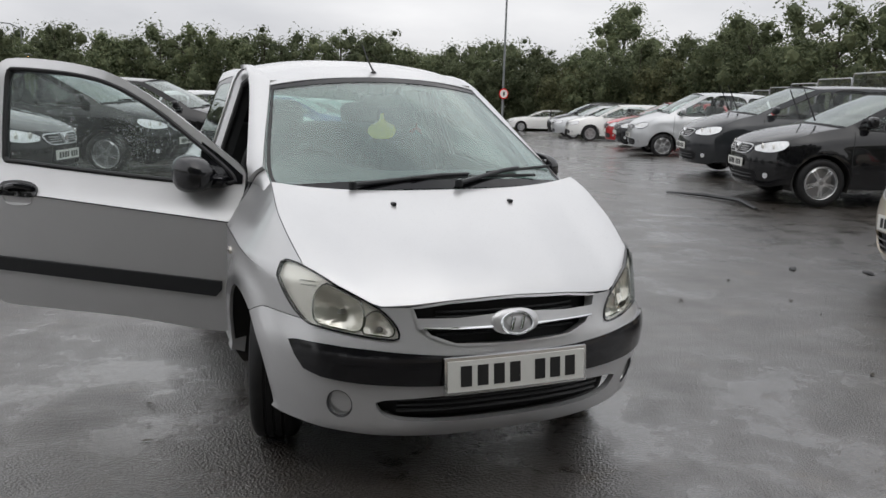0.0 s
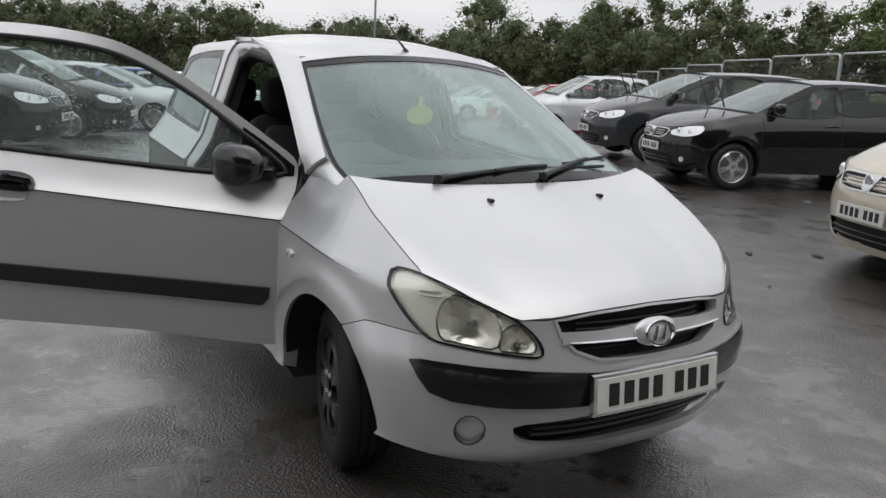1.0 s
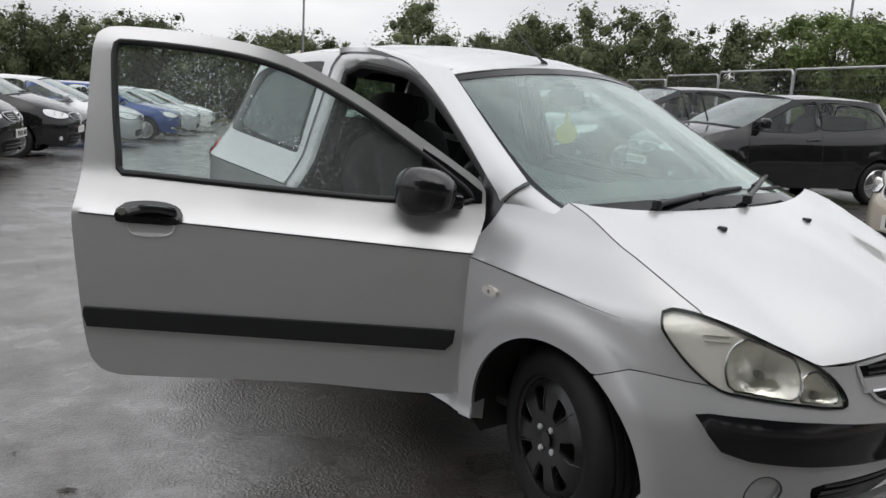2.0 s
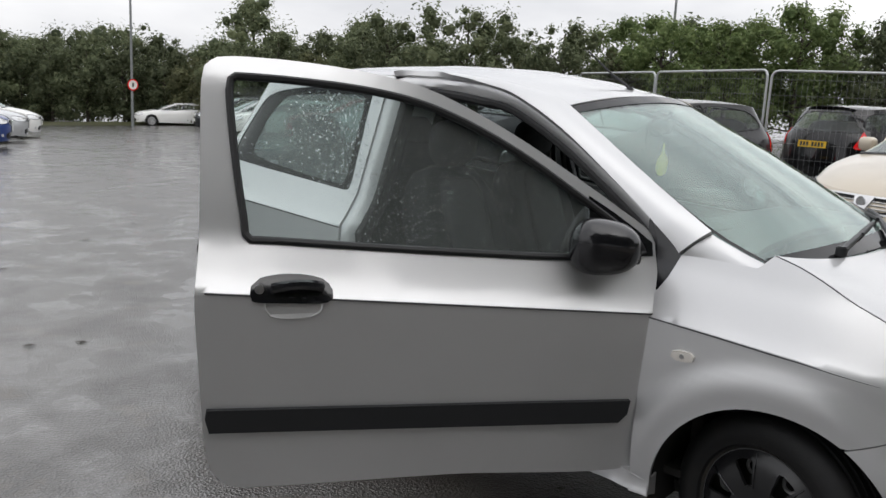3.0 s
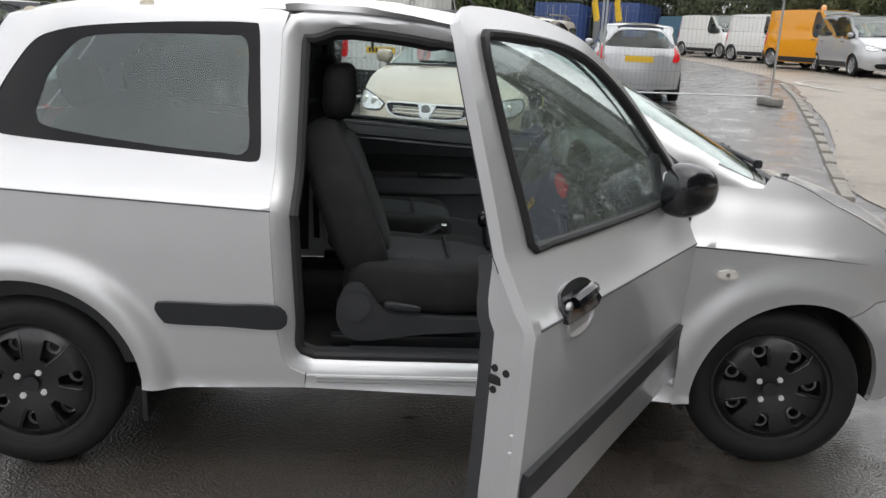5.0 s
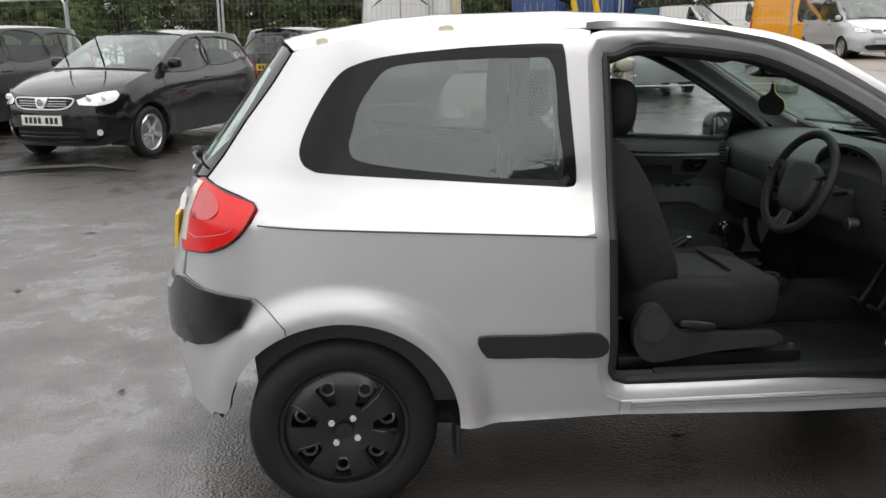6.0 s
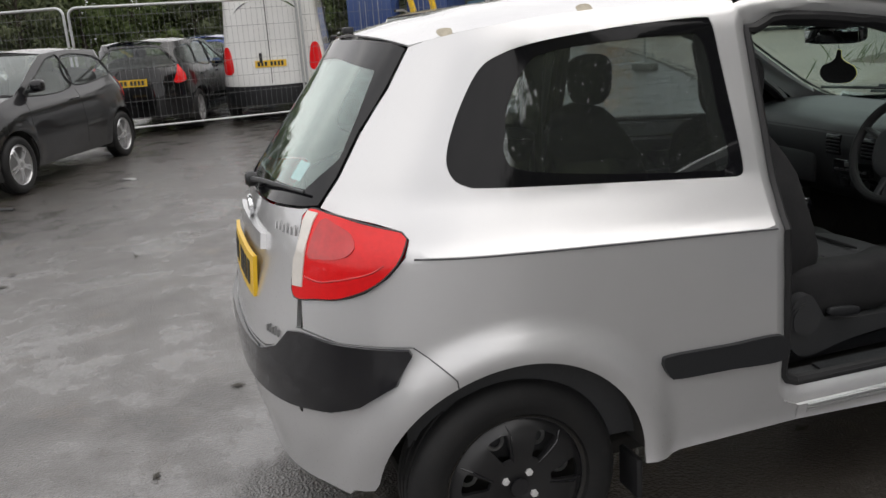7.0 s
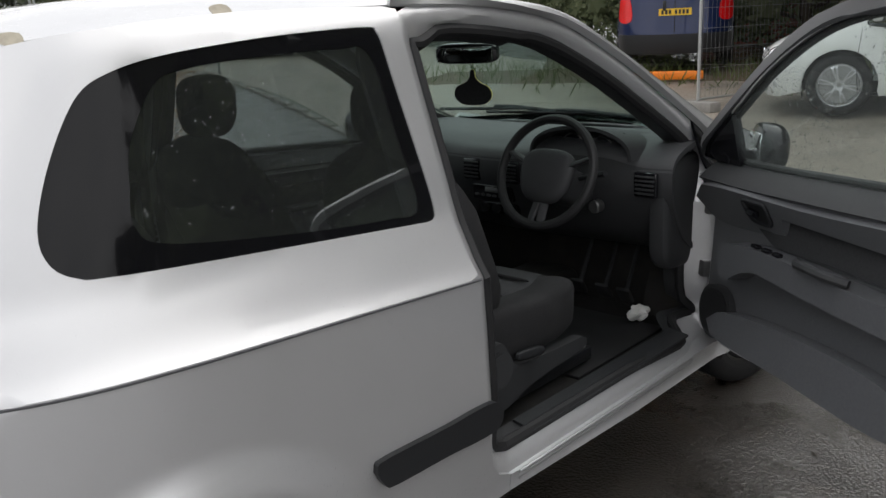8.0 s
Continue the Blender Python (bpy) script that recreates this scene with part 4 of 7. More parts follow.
        sill = panel("sill", poly([(.325, .262), (1.0, .270), (1.598, .292), (1.592, .335), (1.50, .334), (1.0, .330), (.39, .318), (.33, .30)], .04), side, .02, M_SILVER, car, thick=.06)
        for z in (.298, .309, .320):
            bar("sill_rib", [side(y, z + .012 * (y - .6), .003) for y in np.linspace(.62, 1.56, 20)], .0035, M_SILVER, sill, seg=5)
        bm_link("door_striker", block((.02, .035, .07), (sg * .755, 1.628, .60), .006), M_STEEL, fr)

    # rear quarters
    for sg in (-1, 1):
        side = s.side(sg)
        line = [(1.598, .292), (1.596, .338), (1.640, .358), (1.667, .395), (1.682, .48), (1.691, .60), (1.697, .72), (1.701, .80), (1.703, .885), (1.694, 1.0), (1.690, 1.2), (1.686, 1.40), (1.668, 1.46), (1.70, 1.466)]
        line += [(y, interp(y, *ROOF_EDGE) + .002) for y in (1.9, 2.1, 2.3, 2.45, 2.53)]
        line += [(2.572, 1.400), (2.637, 1.304), (2.72, 1.199), (2.792, 1.095), (2.846, 1.028), (2.815, 1.018), (2.74, 1.002), (2.69, .985), (2.679, .967), (2.698, .930), (2.738, .883), (2.788, .845), (2.83, .826),
                 (2.922, .812), (2.93, .735), (2.86, .718), (2.70, .713), (2.65, .668), (2.612, .630)]
        line = poly(line + arc(*R_ARCH, 62, 181, 0.03), 0.03)
        q = panel("rear_quarter", line, side, .022, M_SILVER, car, extra=ridge, holes=[spline(QUARTER_WINDOW, .012)], thick=.012)
        frit = panel("quarter_window", spline(inset(QUARTER_WINDOW, -.006), .012), side, .03, M_FRIT, car, "tinted rear side window with a black border", holes=[spline(QUARTER_GLASS, .012)], lift=-.003, thick=.006)
        g = panel("pane", spline(inset(QUARTER_GLASS, -.006), .012), side, .04, M_QUARTER, frit, lift=-.005, thick=.004)
        g.visible_shadow = False
        rs_line = spline([(1.675, .572), (1.85, .578), (2.02, .583), (2.05, .577), (2.052, .560), (2.03, .522), (2.0, .512), (1.85, .507), (1.667, .502)], .02)
        panel("rubbing_strip", rs_line, side, .03, M_PLASTIC, q, "black side rubbing strip", lift=.014, thick=.016)
        # Dark bar painting in the shade that lies under this crease.
        bar("crease", [side(y, s.crease(y) - .004, .0) for y in np.linspace(1.70, 2.68, 30)], .0028, M_GAP_AND_SHADE, q, seg=5)
        liner = [(R_ARCH[0] + .362 * math.cos(radians(a)), R_ARCH[1] + .362 * math.sin(radians(a))) for a in np.linspace(2, 176, 23)]
        patch("wheel_arch_liner", lambda i, j, sg=sg, li=liner: Vector((sg * lerp(s.half(*li[min(int(i * 22 + .5), 22)]) - .015, .45, j), *Vector(li[min(int(i * 22 + .5), 22)]))), 23, 3, M_UNDER, q)
        bar("shut_line", [side(y, z, .0005) for y, z in spline([(2.70, .7115), (2.652, .670), (2.615, .632), (2.612, .612)], .02, False)], .0018, M_GAP_AND_SHADE, q, seg=5)
        bm_link("mud_flap", block((.10, .02, .12), (sg * .745, 2.105, .225), .008), M_RUBBER, q)
        # tail lamp
        tl = [rx(-.496, 1.020), rx(-.570, 1.014), rx(-.617, 1.006), ry(2.690, .980), ry(2.682, .966), ry(2.715, .916), ry(2.765, .866), rx(-.660, .830), rx(-.60, .818), rx(-.521, .811), rx(-.506, .877), rx(-.500, .975)]
        tl = [(a if sg < 0 else -a, z) for a, z in tl]
        lamp = panel("tail_lamp", spline(tl, .02), tail, .025, M_RED, car, "red tail lamp with a pale reversing strip", scale=rs, lift=.012, thick=.02)
        pale = [rx(-.499, 1.015), rx(-.535, 1.013), rx(-.545, .93), rx(-.549, .84), rx(-.512, .838), rx(-.505, .90)]
        panel("reversing_lens", poly([(a if sg < 0 else -a, z) for a, z in pale], .02), tail, .03, M_CLEARLAMP, lamp, scale=rs, lift=.015, thick=.006)
        bowl = [rx(-.556, 1.000), rx(-.600, .994), rx(-.640, .975), rx(-.664, .945), rx(-.650, .925), rx(-.60, .918), rx(-.556, .922)]
        panel("upper_lens", spline([(a if sg < 0 else -a, z) for a, z in bowl], .015), tail, .02, M_REDDARK, lamp, scale=rs, lift=.0135, thick=.004)
        rib = [rx(-.552, .868), rx(-.60, .862), rx(-.645, .872), ry(2.775, .893), ry(2.742, .915)]
        bar("lens_rib", [tail(a if sg < 0 else -a, z, .012) for a, z in spline(rib, .01, False)], .0022, M_REDDARK, lamp, seg=6)
        bar("lamp_edge", [tail(a, z, .010) for a, z in spline(tl, .02)], .0028, M_GLOSSBLACK, lamp, seg=6, closed=True)

    # tailgate and rear bumper
    gate_r = [rx(-.498, .975), rx(-.504, .877), rx(-.522, .812), rx(-.536, .735), rx(-.49, .68), rx(-.38, .645), (0, .635)]
    top_r = [ry(2.856, 1.026)]
    gate = poly(top_r + gate_r + [(-a, z) for a, z in reversed(gate_r[:-1])] + [(-a, z) for a, z in reversed(top_r)] + [rx(.45, 1.018), rx(.25, 1.005), (0, 1.0), rx(-.25, 1.005), rx(-.45, 1.018)], .03)
    tg = panel("tailgate", gate, tail, .035, M_SILVER, car, scale=rs, lift=0, thick=.015)
    gr = [ry(2.848, 1.032), ry(2.795, 1.097), ry(2.723, 1.201), ry(2.640, 1.306), ry(2.578, 1.396), rx(-.40, 1.412), rx(-.2, 1.424)]
    gb = [(0, 1.006), rx(-.25, 1.011), rx(-.45, 1.024)]
    frame_ = poly(gr + [(-a, z) for a, z in reversed(gr)] + [(-a, z) for a, z in reversed(gb)] + gb[1:], .03)
    clear = [rx(-.42, 1.06), ry(2.775, 1.14), ry(2.71, 1.24), rx(-.40, 1.345), (0, 1.372)]
    c_line = poly(clear + [(-a, z) for a, z in reversed(clear[:-1])] + [(0, 1.055)], .03)
    rw = panel("rear_window", frame_, tail, .04, M_FRIT, car, "sloping rear window with a black border", scale=rs, holes=[c_line], lift=.003, thick=.006)
    gp = panel("pane", c_line, tail, .05, M_GLASS, rw, scale=rs, lift=.002, thick=.004)
    gp.visible_shadow = False
    sq = [rx(-.36, 1.075), rx(-.29, 1.075), rx(-.29, 1.12), rx(-.36, 1.12)]
    panel("sticker", poly(sq, .02), tail, .02, M_STICKER, rw, "pale blue window sticker", scale=rs, lift=-.001, thick=.0015)
    hub = tail(0.0, 1.02, .03)
    bm_link("wiper_hub", disc(.024, .035, tuple(hub), 18, "Y", bevel=.006), M_PLASTIC, rw)
    bar("rear_wiper", [hub, tail(-.08, 1.04, .03), tail(-.20, 1.05, .02), tail(-.33, 1.05, .018)], [.009, .006, .005, .004], M_PLASTIC, rw, seg=6)
    bm_link("washer_jet", block((.04, .03, .02), (0, 2.622, 1.452), .006), M_PLASTIC, car)
    lip = panel("boot_handle", poly([rx(-.29, .885), rx(.29, .885), rx(.27, .925), rx(-.27, .925)], .04), tail, .04, M_SILVER, tg, "silver boot handle bar", scale=rs, lift=.016, thick=.02)
    bm_link("rear_badge", disc(.035, .012, tuple(tail(0.0, .955, .01)), 20, "Y", bevel=.003), M_CHROME, tg)

    def rplate(u, v, off):
        q = tail(s.at_x(u if abs(u) > 1e-4 else 1e-4, .80, False), .80, .018 + off)
        return Vector((u, q.y - .10 * v, .805 + v))
    rp = slab("number_plate", .262, .058, 0, .012, M_YELLOWPLATE, car, "yellow rear number plate", rplate)
    number_bars(rp, lambda u, v, o: rplate(u, v, .0005 + o), .52, .105, 4, 3, .0015)
    for x0, x1, z in ((-.36, -.47, .965), (-.40, -.48, .70)):
        for k in range(6 if z > .9 else 5):
            x = lerp(x0, x1, k / 5)
            a, _ = rx(x, z)
            bar("emblem_bar", [tail(a, z - .010, .004), tail(a, z + (.014 if k % 2 else .008), .004)], .0035, M_STEEL, tg, seg=5)

    rb_r = [(0, .285), rx(-.40, .288), rx(-.62, .296), ry(2.86, .312), ry(2.815, .322)] + [ry(y, z) for y, z in arc(*R_ARCH, 8, 63, .03)] + [ry(2.612, .634), ry(2.65, .672), ry(2.70, .71), rx(-.652, .717), rx(-.543, .733), rx(-.515, .728), rx(-.47, .675), rx(-.38, .640), (0, .630)]
    rr_ = poly(rb_r, .03, False)
    rb = panel("rear_bumper", rr_ + [Vector((-p[0], p[1])) for p in reversed(rr_[1:-1])], tail, .032, M_SILVER, car, scale=rs, thick=.02)
    bs = [(0, .628), rx(-.38, .636), rx(-.47, .670), rx(-.52, .722), rx(-.56, .728), rx(-.652, .716), ry(2.71, .709), ry(2.703, .695), ry(2.745, .617), rx(-.698, .559), rx(-.641, .535), rx(-.519, .524), rx(-.356, .520), (0, .515)]
    b_ = poly(bs, .03, False)
    panel("bumper_strip", b_ + [Vector((-p[0], p[1])) for p in reversed(b_[1:-1])], tail, .03, M_GLOSSBLACK, rb, "black plastic rear bumper strip", scale=rs, lift=.014, thick=.02)
    panel("rear_valance", poly([rx(-.58, .31), (0, .30), rx(.58, .31), rx(.56, .22), (0, .20), rx(-.56, .22)], .04), tail, .05, M_PLASTIC, rb, scale=rs, lift=-.03, thick=.01)

    # floor pan, so that no light comes from below
    bm_link("floor_pan", block((1.22, 3.0, .05), (0, 1.20, .22), .02), M_UNDER, car)
    bm_link("engine_bay", block((1.05, .62, .45), (0, -.20, .46), .05), M_UNDER, car)

    # doors: the left one shut, the right one wide open on its hinge
    ds = Shell(cz=DOOR_CREASE)
    door_ridge = [(y, ds.crease(y) + d) for y in np.arange(.40, 1.7, .0217) for d in (-.0143, .0003, .0161)]
    for sg in (-1, 1):
        side = ds.side(sg)
        org = (HINGE[0] * -sg, HINGE[1], 0)
        o_line = spline(DOOR_LINE, .03)
        hole = spline(DOOR_WINDOW, .018)
        d = panel("door", o_line, side, st, M_SILVER, car, "silver front door, standing wide open" if sg < 0 else "silver front door, shut", holes=[hole], thick=.024, origin=org, extra=door_ridge)
        kw = dict(origin=org)
        lower = [p for p in inset(o_line, .036) if p[1] < .955]
        panel("door_shell", lower, side, .05, M_SILVER, d, lift=-.03, thick=.045, **kw)
        bar("window_seal", [side(p.x, p.y, .001) for p in inset(hole, .008)], .013, M_RUBBER, d, closed=True, seg=8, flat=.8, **kw)
        g = panel("door_glass", inset(hole, .004), side, .04, M_WETGLASS, d, "door glass beaded with rain", lift=-.012, thick=.004, **kw)
        g.visible_shadow = False
        # Dark bar on the silver door for the shade beneath its crease.
        bar("crease", [side(y, ds.crease(y) - .003, .0) for y in np.linspace(.41, 1.67, 40)], .0030, M_GAP_AND_SHADE, d, seg=5, **kw)
        strip = [(.47, .543), (.80, .555), (1.2, .568), (1.668, .584), (1.672, .560), (1.662, .520), (1.2, .502), (.80, .486), (.50, .474), (.475, .50)]
        panel("rubbing_strip", poly(strip, .03), side, .04, M_PLASTIC, d, "black side rubbing strip", lift=.014, thick=.016, **kw)
        bez = spline([(1.352, .872), (1.362, .905), (1.40, .922), (1.47, .928), (1.535, .920), (1.558, .902), (1.556, .872), (1.52, .866), (1.45, .864), (1.39, .862)], .02)
        h = panel("door_handle", bez, side, .02, M_GLOSSBLACK, d, "black pull handle", lift=.008, thick=.012, **kw)
        cup = spline([(1.378, .868), (1.38, .842), (1.41, .826), (1.47, .823), (1.51, .830), (1.524, .850), (1.522, .868)], .02)
        panel("handle_cup", cup, lambda y, z, off: side(y, z, off + .005 - .42 * (z - .823)), .012, M_SILVER, d, thick=.002, **kw)
        bar("handle_cup_rim", [side(p.x, p.y, .001) for p in cup], .003, M_SILVER, d, closed=True, seg=6, **kw)
        bar("handle_grip", [side(lerp(1.38, 1.505, k / 8), .893, .014 + .018 * math.sin(math.pi * k / 8)) for k in range(9)], .014, M_GLOSSBLACK, d, seg=8, **kw)
        q = side(1.538, .893, .012)
        bm_link("key_lock", disc(.012, .01, tuple(q - Vector(org)), 16, "X", bevel=.002), M_STEEL, d)
        # mirror, folded half back along the door
        c = Vector((sg * .792, .588, 1.000))
        bm = bmesh.new()
        bmesh.ops.create_uvsphere(bm, u_segments=28, v_segments=18, radius=1)
        for v in bm.verts:
            p = Vector([math.copysign(abs(k) ** .78, k) for k in v.co])
            if p.x * sg < -.3:
                p.x = sg * -(.3 + (abs(p.x) - .3) * .15)
            v.co = Vector((p.x * .070, p.y * .100, p.z * .078 * (1 + .14 * p.y)))
        bmesh.ops.transform(bm, matrix=Matrix.Translation(c - Vector(org)) @ pose(0, 0, 0, 0, 0, sg * 22), verts=bm.verts)
        bm_link("door_mirror", bm, M_GLOSSBLACK, d, "black door mirror")
        bm_link("mirror_glass", block((.006, .150, .100), (0, 0, 0), .003), M_MIRROR, d, m=Matrix.Translation(c - Vector(org)) @ pose(0, 0, 0, 0, 0, sg * 22) @ pose(-sg * .030, .01, 0))
        bm_link("mirror_arm", block((.09, .09, .05), tuple(Vector((sg * .74, .505, .965)) - Vector(org)), .015), M_GLOSSBLACK, d)
        sail = [(.398, .955), (.60, .955), (.60, 1.125), (.52, 1.078), (.46, 1.038), (.398, .992)]
        panel("mirror_sail", poly(sail, .03), side, .03, M_GLOSSBLACK, d, lift=.004, thick=.03, **kw)
        # inner card with armrest, pocket, speaker and pull
        card = [Vector((max(p[0], .470), p[1])) for p in inset(o_line, .056) if p[1] < .93] + [Vector(q) for q in ((.474, .935), (.70, .938), (1.14, .962), (1.60, .99))]
        card = sorted_loop(card)
        panel('frame_trim', inset(o_line, .028), side, .05, M_TRIMDARK, d, holes=[hole], lift=-.036, thick=.006, **kw)
        panel("door_card", card, side, .05, M_TRIM_LIT, d, "dark grey door lining with armrest and pocket", lift=-.072, thick=.024, **kw)
        zb = lambda y: interp(y, [.43, .70, 1.14, 1.60], [.940, .944, .968, .998])
        patch('inner_sill', lambda u, v: side(lerp(.465, 1.61, u), zb(lerp(.465, 1.61, u)) + .006 - .012 * v * v, -.016 - .084 * v), 24, 5, M_TRIMDARK, d, thick=.006, **kw)

        def sunk(y, z, off):
            return side(y, z, -.100 - off)
        ledge = [(.62, .70), (.80, .735), (1.10, .735), (1.50, .72), (1.52, .66), (1.10, .655), (.80, .66), (.66, .60)]
        panel("armrest", spline(ledge, .04), sunk, .04, M_TRIM_LIT, d, lift=.072, thick=.080, **kw)
        panel("card_upper", spline([(.49, .925), (1.0, .945), (1.55, .972), (1.57, .87), (1.0, .84), (.49, .83)], .05), sunk, .05, M_TRIM_LIT, d, lift=.018, thick=.03, **kw)
        panel("fabric_insert", spline([(.72, .82), (1.05, .83), (1.52, .845), (1.53, .76), (1.05, .75), (.80, .745)], .05), sunk, .05, M_FABRIC2, d, lift=.008, thick=.012, **kw)
        panel("door_pocket", spline([(.62, .47), (.95, .52), (1.35, .52), (1.40, .40), (.95, .385), (.60, .385)], .04), sunk, .04, M_TRIM_LIT, d, lift=.05, thick=.05, **kw)
        for r0, r1, mt in ((.095, .02, M_TRIMDARK), (.078, .026, M_RUBBER)):
            panel("speaker", [(.562 + r0 * math.cos(k * .314), .452 + r0 * math.sin(k * .314)) for k in range(20)], sunk, .03, mt, d, lift=r1, thick=.02, **kw)
        cup = spline([(.715, .921), (.767, .925), (.820, .925), (.822, .896), (.815, .869), (.770, .865), (.733, .868), (.721, .894)], .012)
        panel("handle_recess", cup, sunk, .03, M_DARK, d, lift=.020, thick=.004, **kw)
        bar("handle_surround", [sunk(p.x, p.y, .022) for p in cup], .006, M_PLASTIC, d, closed=True, seg=6, **kw)
        bar("inner_handle", [sunk(.737, .896, .026), sunk(.777, .896, .032)], .012, M_GLOSSBLACK, d, seg=8, **kw)
        bar("door_pull", [sunk(.98, .745, .055), sunk(1.02, .752, .085), sunk(1.14, .752, .090), sunk(1.19, .745, .060)], .013, M_TRIMDARK, d, seg=8, **kw)
        for y in (.80, .85, .90):
            bm_link("window_switch", block((.02, .03, .012), tuple(sunk(y, .744, .06) - Vector(org)), .004), M_GLOSSBLACK, d)
        for z in (.56, .78):
            bm_link("hinge", block((.05, .05, .06), tuple(Vector((org[0] + sg * .004, org[1] - .02, z)) - Vector(org)), .008), M_STEEL, d)
        rear_y = lambda z: interp(z, [.347, .366, .40, .48, .60, .72, .80, .885, .96, 1.04], [1.585, 1.632, 1.658, 1.673, 1.682, 1.688, 1.692, 1.694, 1.684, 1.675])
        deep = lambda z: lerp(.036, .100, ease((1.06 - z) / .14))
        patch("door_end", lambda u, v: side(rear_y(lerp(.345, 1.06, u)) - .002 - .036 * v, lerp(.345, 1.06, u), -.003 - deep(lerp(.345, 1.06, u)) * v), 30, 4, M_SILVER, d, **kw)
        patch("end_trim", lambda u, v: side(rear_y(lerp(.37, 1.02, u)) - .038 - .016 * v, lerp(.37, 1.02, u), -deep(lerp(.37, 1.02, u)) - .040 * v), 26, 3, M_TRIMDARK, d, **kw)
        for dz, off in ((.785, -.062), (.785, -.092), (.735, -.092)):
            bm_link("latch_screw", disc(.008, .008, tuple(side(rear_y(dz) - .002 + .36 * off, dz, off) - Vector(org)), 10, "Y"), M_DARK, d)
        bm_link("latch_slot", block((.040, .008, .020), tuple(side(rear_y(.760) - .032, .760, -.084) - Vector(org)), .003), M_DARK, d)
        for z in (.62, .66):
            bm_link("pressed_dent", soft((.034, .006, .012), .6, 12), M_SILVER, d, m=Matrix.Translation(side(rear_y(z) - .008, z, -.020) - Vector(org)))
        d.matrix_basis = pose(*org) @ door_swing() if sg < 0 else pose(*org)

    # wheels
    fr_ = wheel(car, (-.672, 0, .288), -1, .288, .19, "cap", steer=-14)
    wheel(car, (.672, 0, .288), 1, .288, .19, "cap", steer=-14, alike=fr_)
    wheel(car, (-.702, 2.455, .288), -1, .288, .19, "cap", alike=fr_)
    wheel(car, (.702, 2.455, .288), 1, .288, .19, "cap", alike=fr_)
    return car


car = hatchback()

# ---- inside the hatchback ----
def front_seat(x, sg, back_by):
    """A front seat, moved back on its rails by back_by."""
    y = lambda v: v + back_by

    def cushion(p):
        k = abs(p.x) / .25
        return p + Vector((0, 0, .030 * k ** 3 + (.025 * ease((-.05 - p.y) / .2)) - .012 * (1 - min(k * 1.6, 1) ** 2) * (1 if p.z > 0 else 0)))

    def wings(p):
        k, h = abs(p.x) / .24, p.z / .28
        narrow = 1 - .20 * ease((h - .1) / .9) - .06 * ease((-.4 - h) / .6)
        return Vector((p.x * narrow, p.y + (-.055 * k ** 3 * (1 - .6 * ease((h - .2) / .8)) if p.y < 0 else 0) + .02 * (1 - h * h), p.z))
    base = bm_link("front_seat", soft((.50, .54, .20), .40, 32, cushion), M_FABRIC, car, "black fabric front seat with a grey insert", m=pose(x, y(1.225), .545, 4))
    bm_link("seat_insert", soft((.31, .46, .09), .4, 28), M_FABRIC2, base, m=pose(x, y(1.185), .612, 4))
    for dy, dz in ((.07, .652), (-.06, .662)):
        bm_link("seat_seam", soft((.30, .012, .012), .5, 12), M_FABRIC, base, m=pose(x, y(1.185 + dy), dz, 4))
    back = bm_link("backrest", soft((.48, .155, .57), .45, 34, wings), M_FABRIC, base, m=pose(x, y(1.485), .84, -20))
    bm_link("back_insert", soft((.26, .07, .44), .45, 24), M_FABRIC2, back, m=pose(x, y(1.423), .86, -20))
    head = bm_link("headrest", soft((.245, .115, .19), .62, 26, lambda p: Vector((p.x * (1 - .16 * ease(-p.z / .095)), p.y - .012 * p.z / .095, p.z))), M_FABRIC, base, m=pose(x, y(1.518), 1.207, -6))
    for dx in (-.055, .055):
        bar("headrest_post", [(x + dx, y(1.53), 1.15), (x + dx, y(1.565), 1.06)], .0065, M_STEEL, head, seg=8)
    shape = spline([(1.50, .45), (1.505, .52), (1.475, .585), (1.425, .592), (1.385, .545), (1.33, .492), (1.15, .474), (1.0, .468), (.972, .447), (1.0, .428), (1.20, .412), (1.33, .398), (1.45, .400)], .02)
    panel("seat_side_trim", shape, lambda a, z, off: Vector((x + sg * (.245 + .03 * ease((a - 1.25) / .2) + off), y(a), z)), .03, M_TRIMDARK, base, "black plastic seat side cover", thick=.035, lift=.01)
    bm_link("recliner_cap", disc(.055, .02, (x + sg * .285, y(1.445), .520), 28, "X", r2=.050, bevel=.005), M_TRIMDARK, base)
    bm_link("recliner_lever", soft((.022, .13, .030), .6, 16), M_PLASTIC, base, m=pose(x + sg * .270, y(1.285), .515, 8))
    for dx in (-.19, .19):
        bm_link("seat_rail", block((.04, .66, .045), (x + dx, y(1.20), .365), .008), M_PLASTIC, base)
        bm_link("rail_bolt", disc(.012, .02, (x + dx, y(.90), .39), 10, bevel=.002), M_STEEL, base)


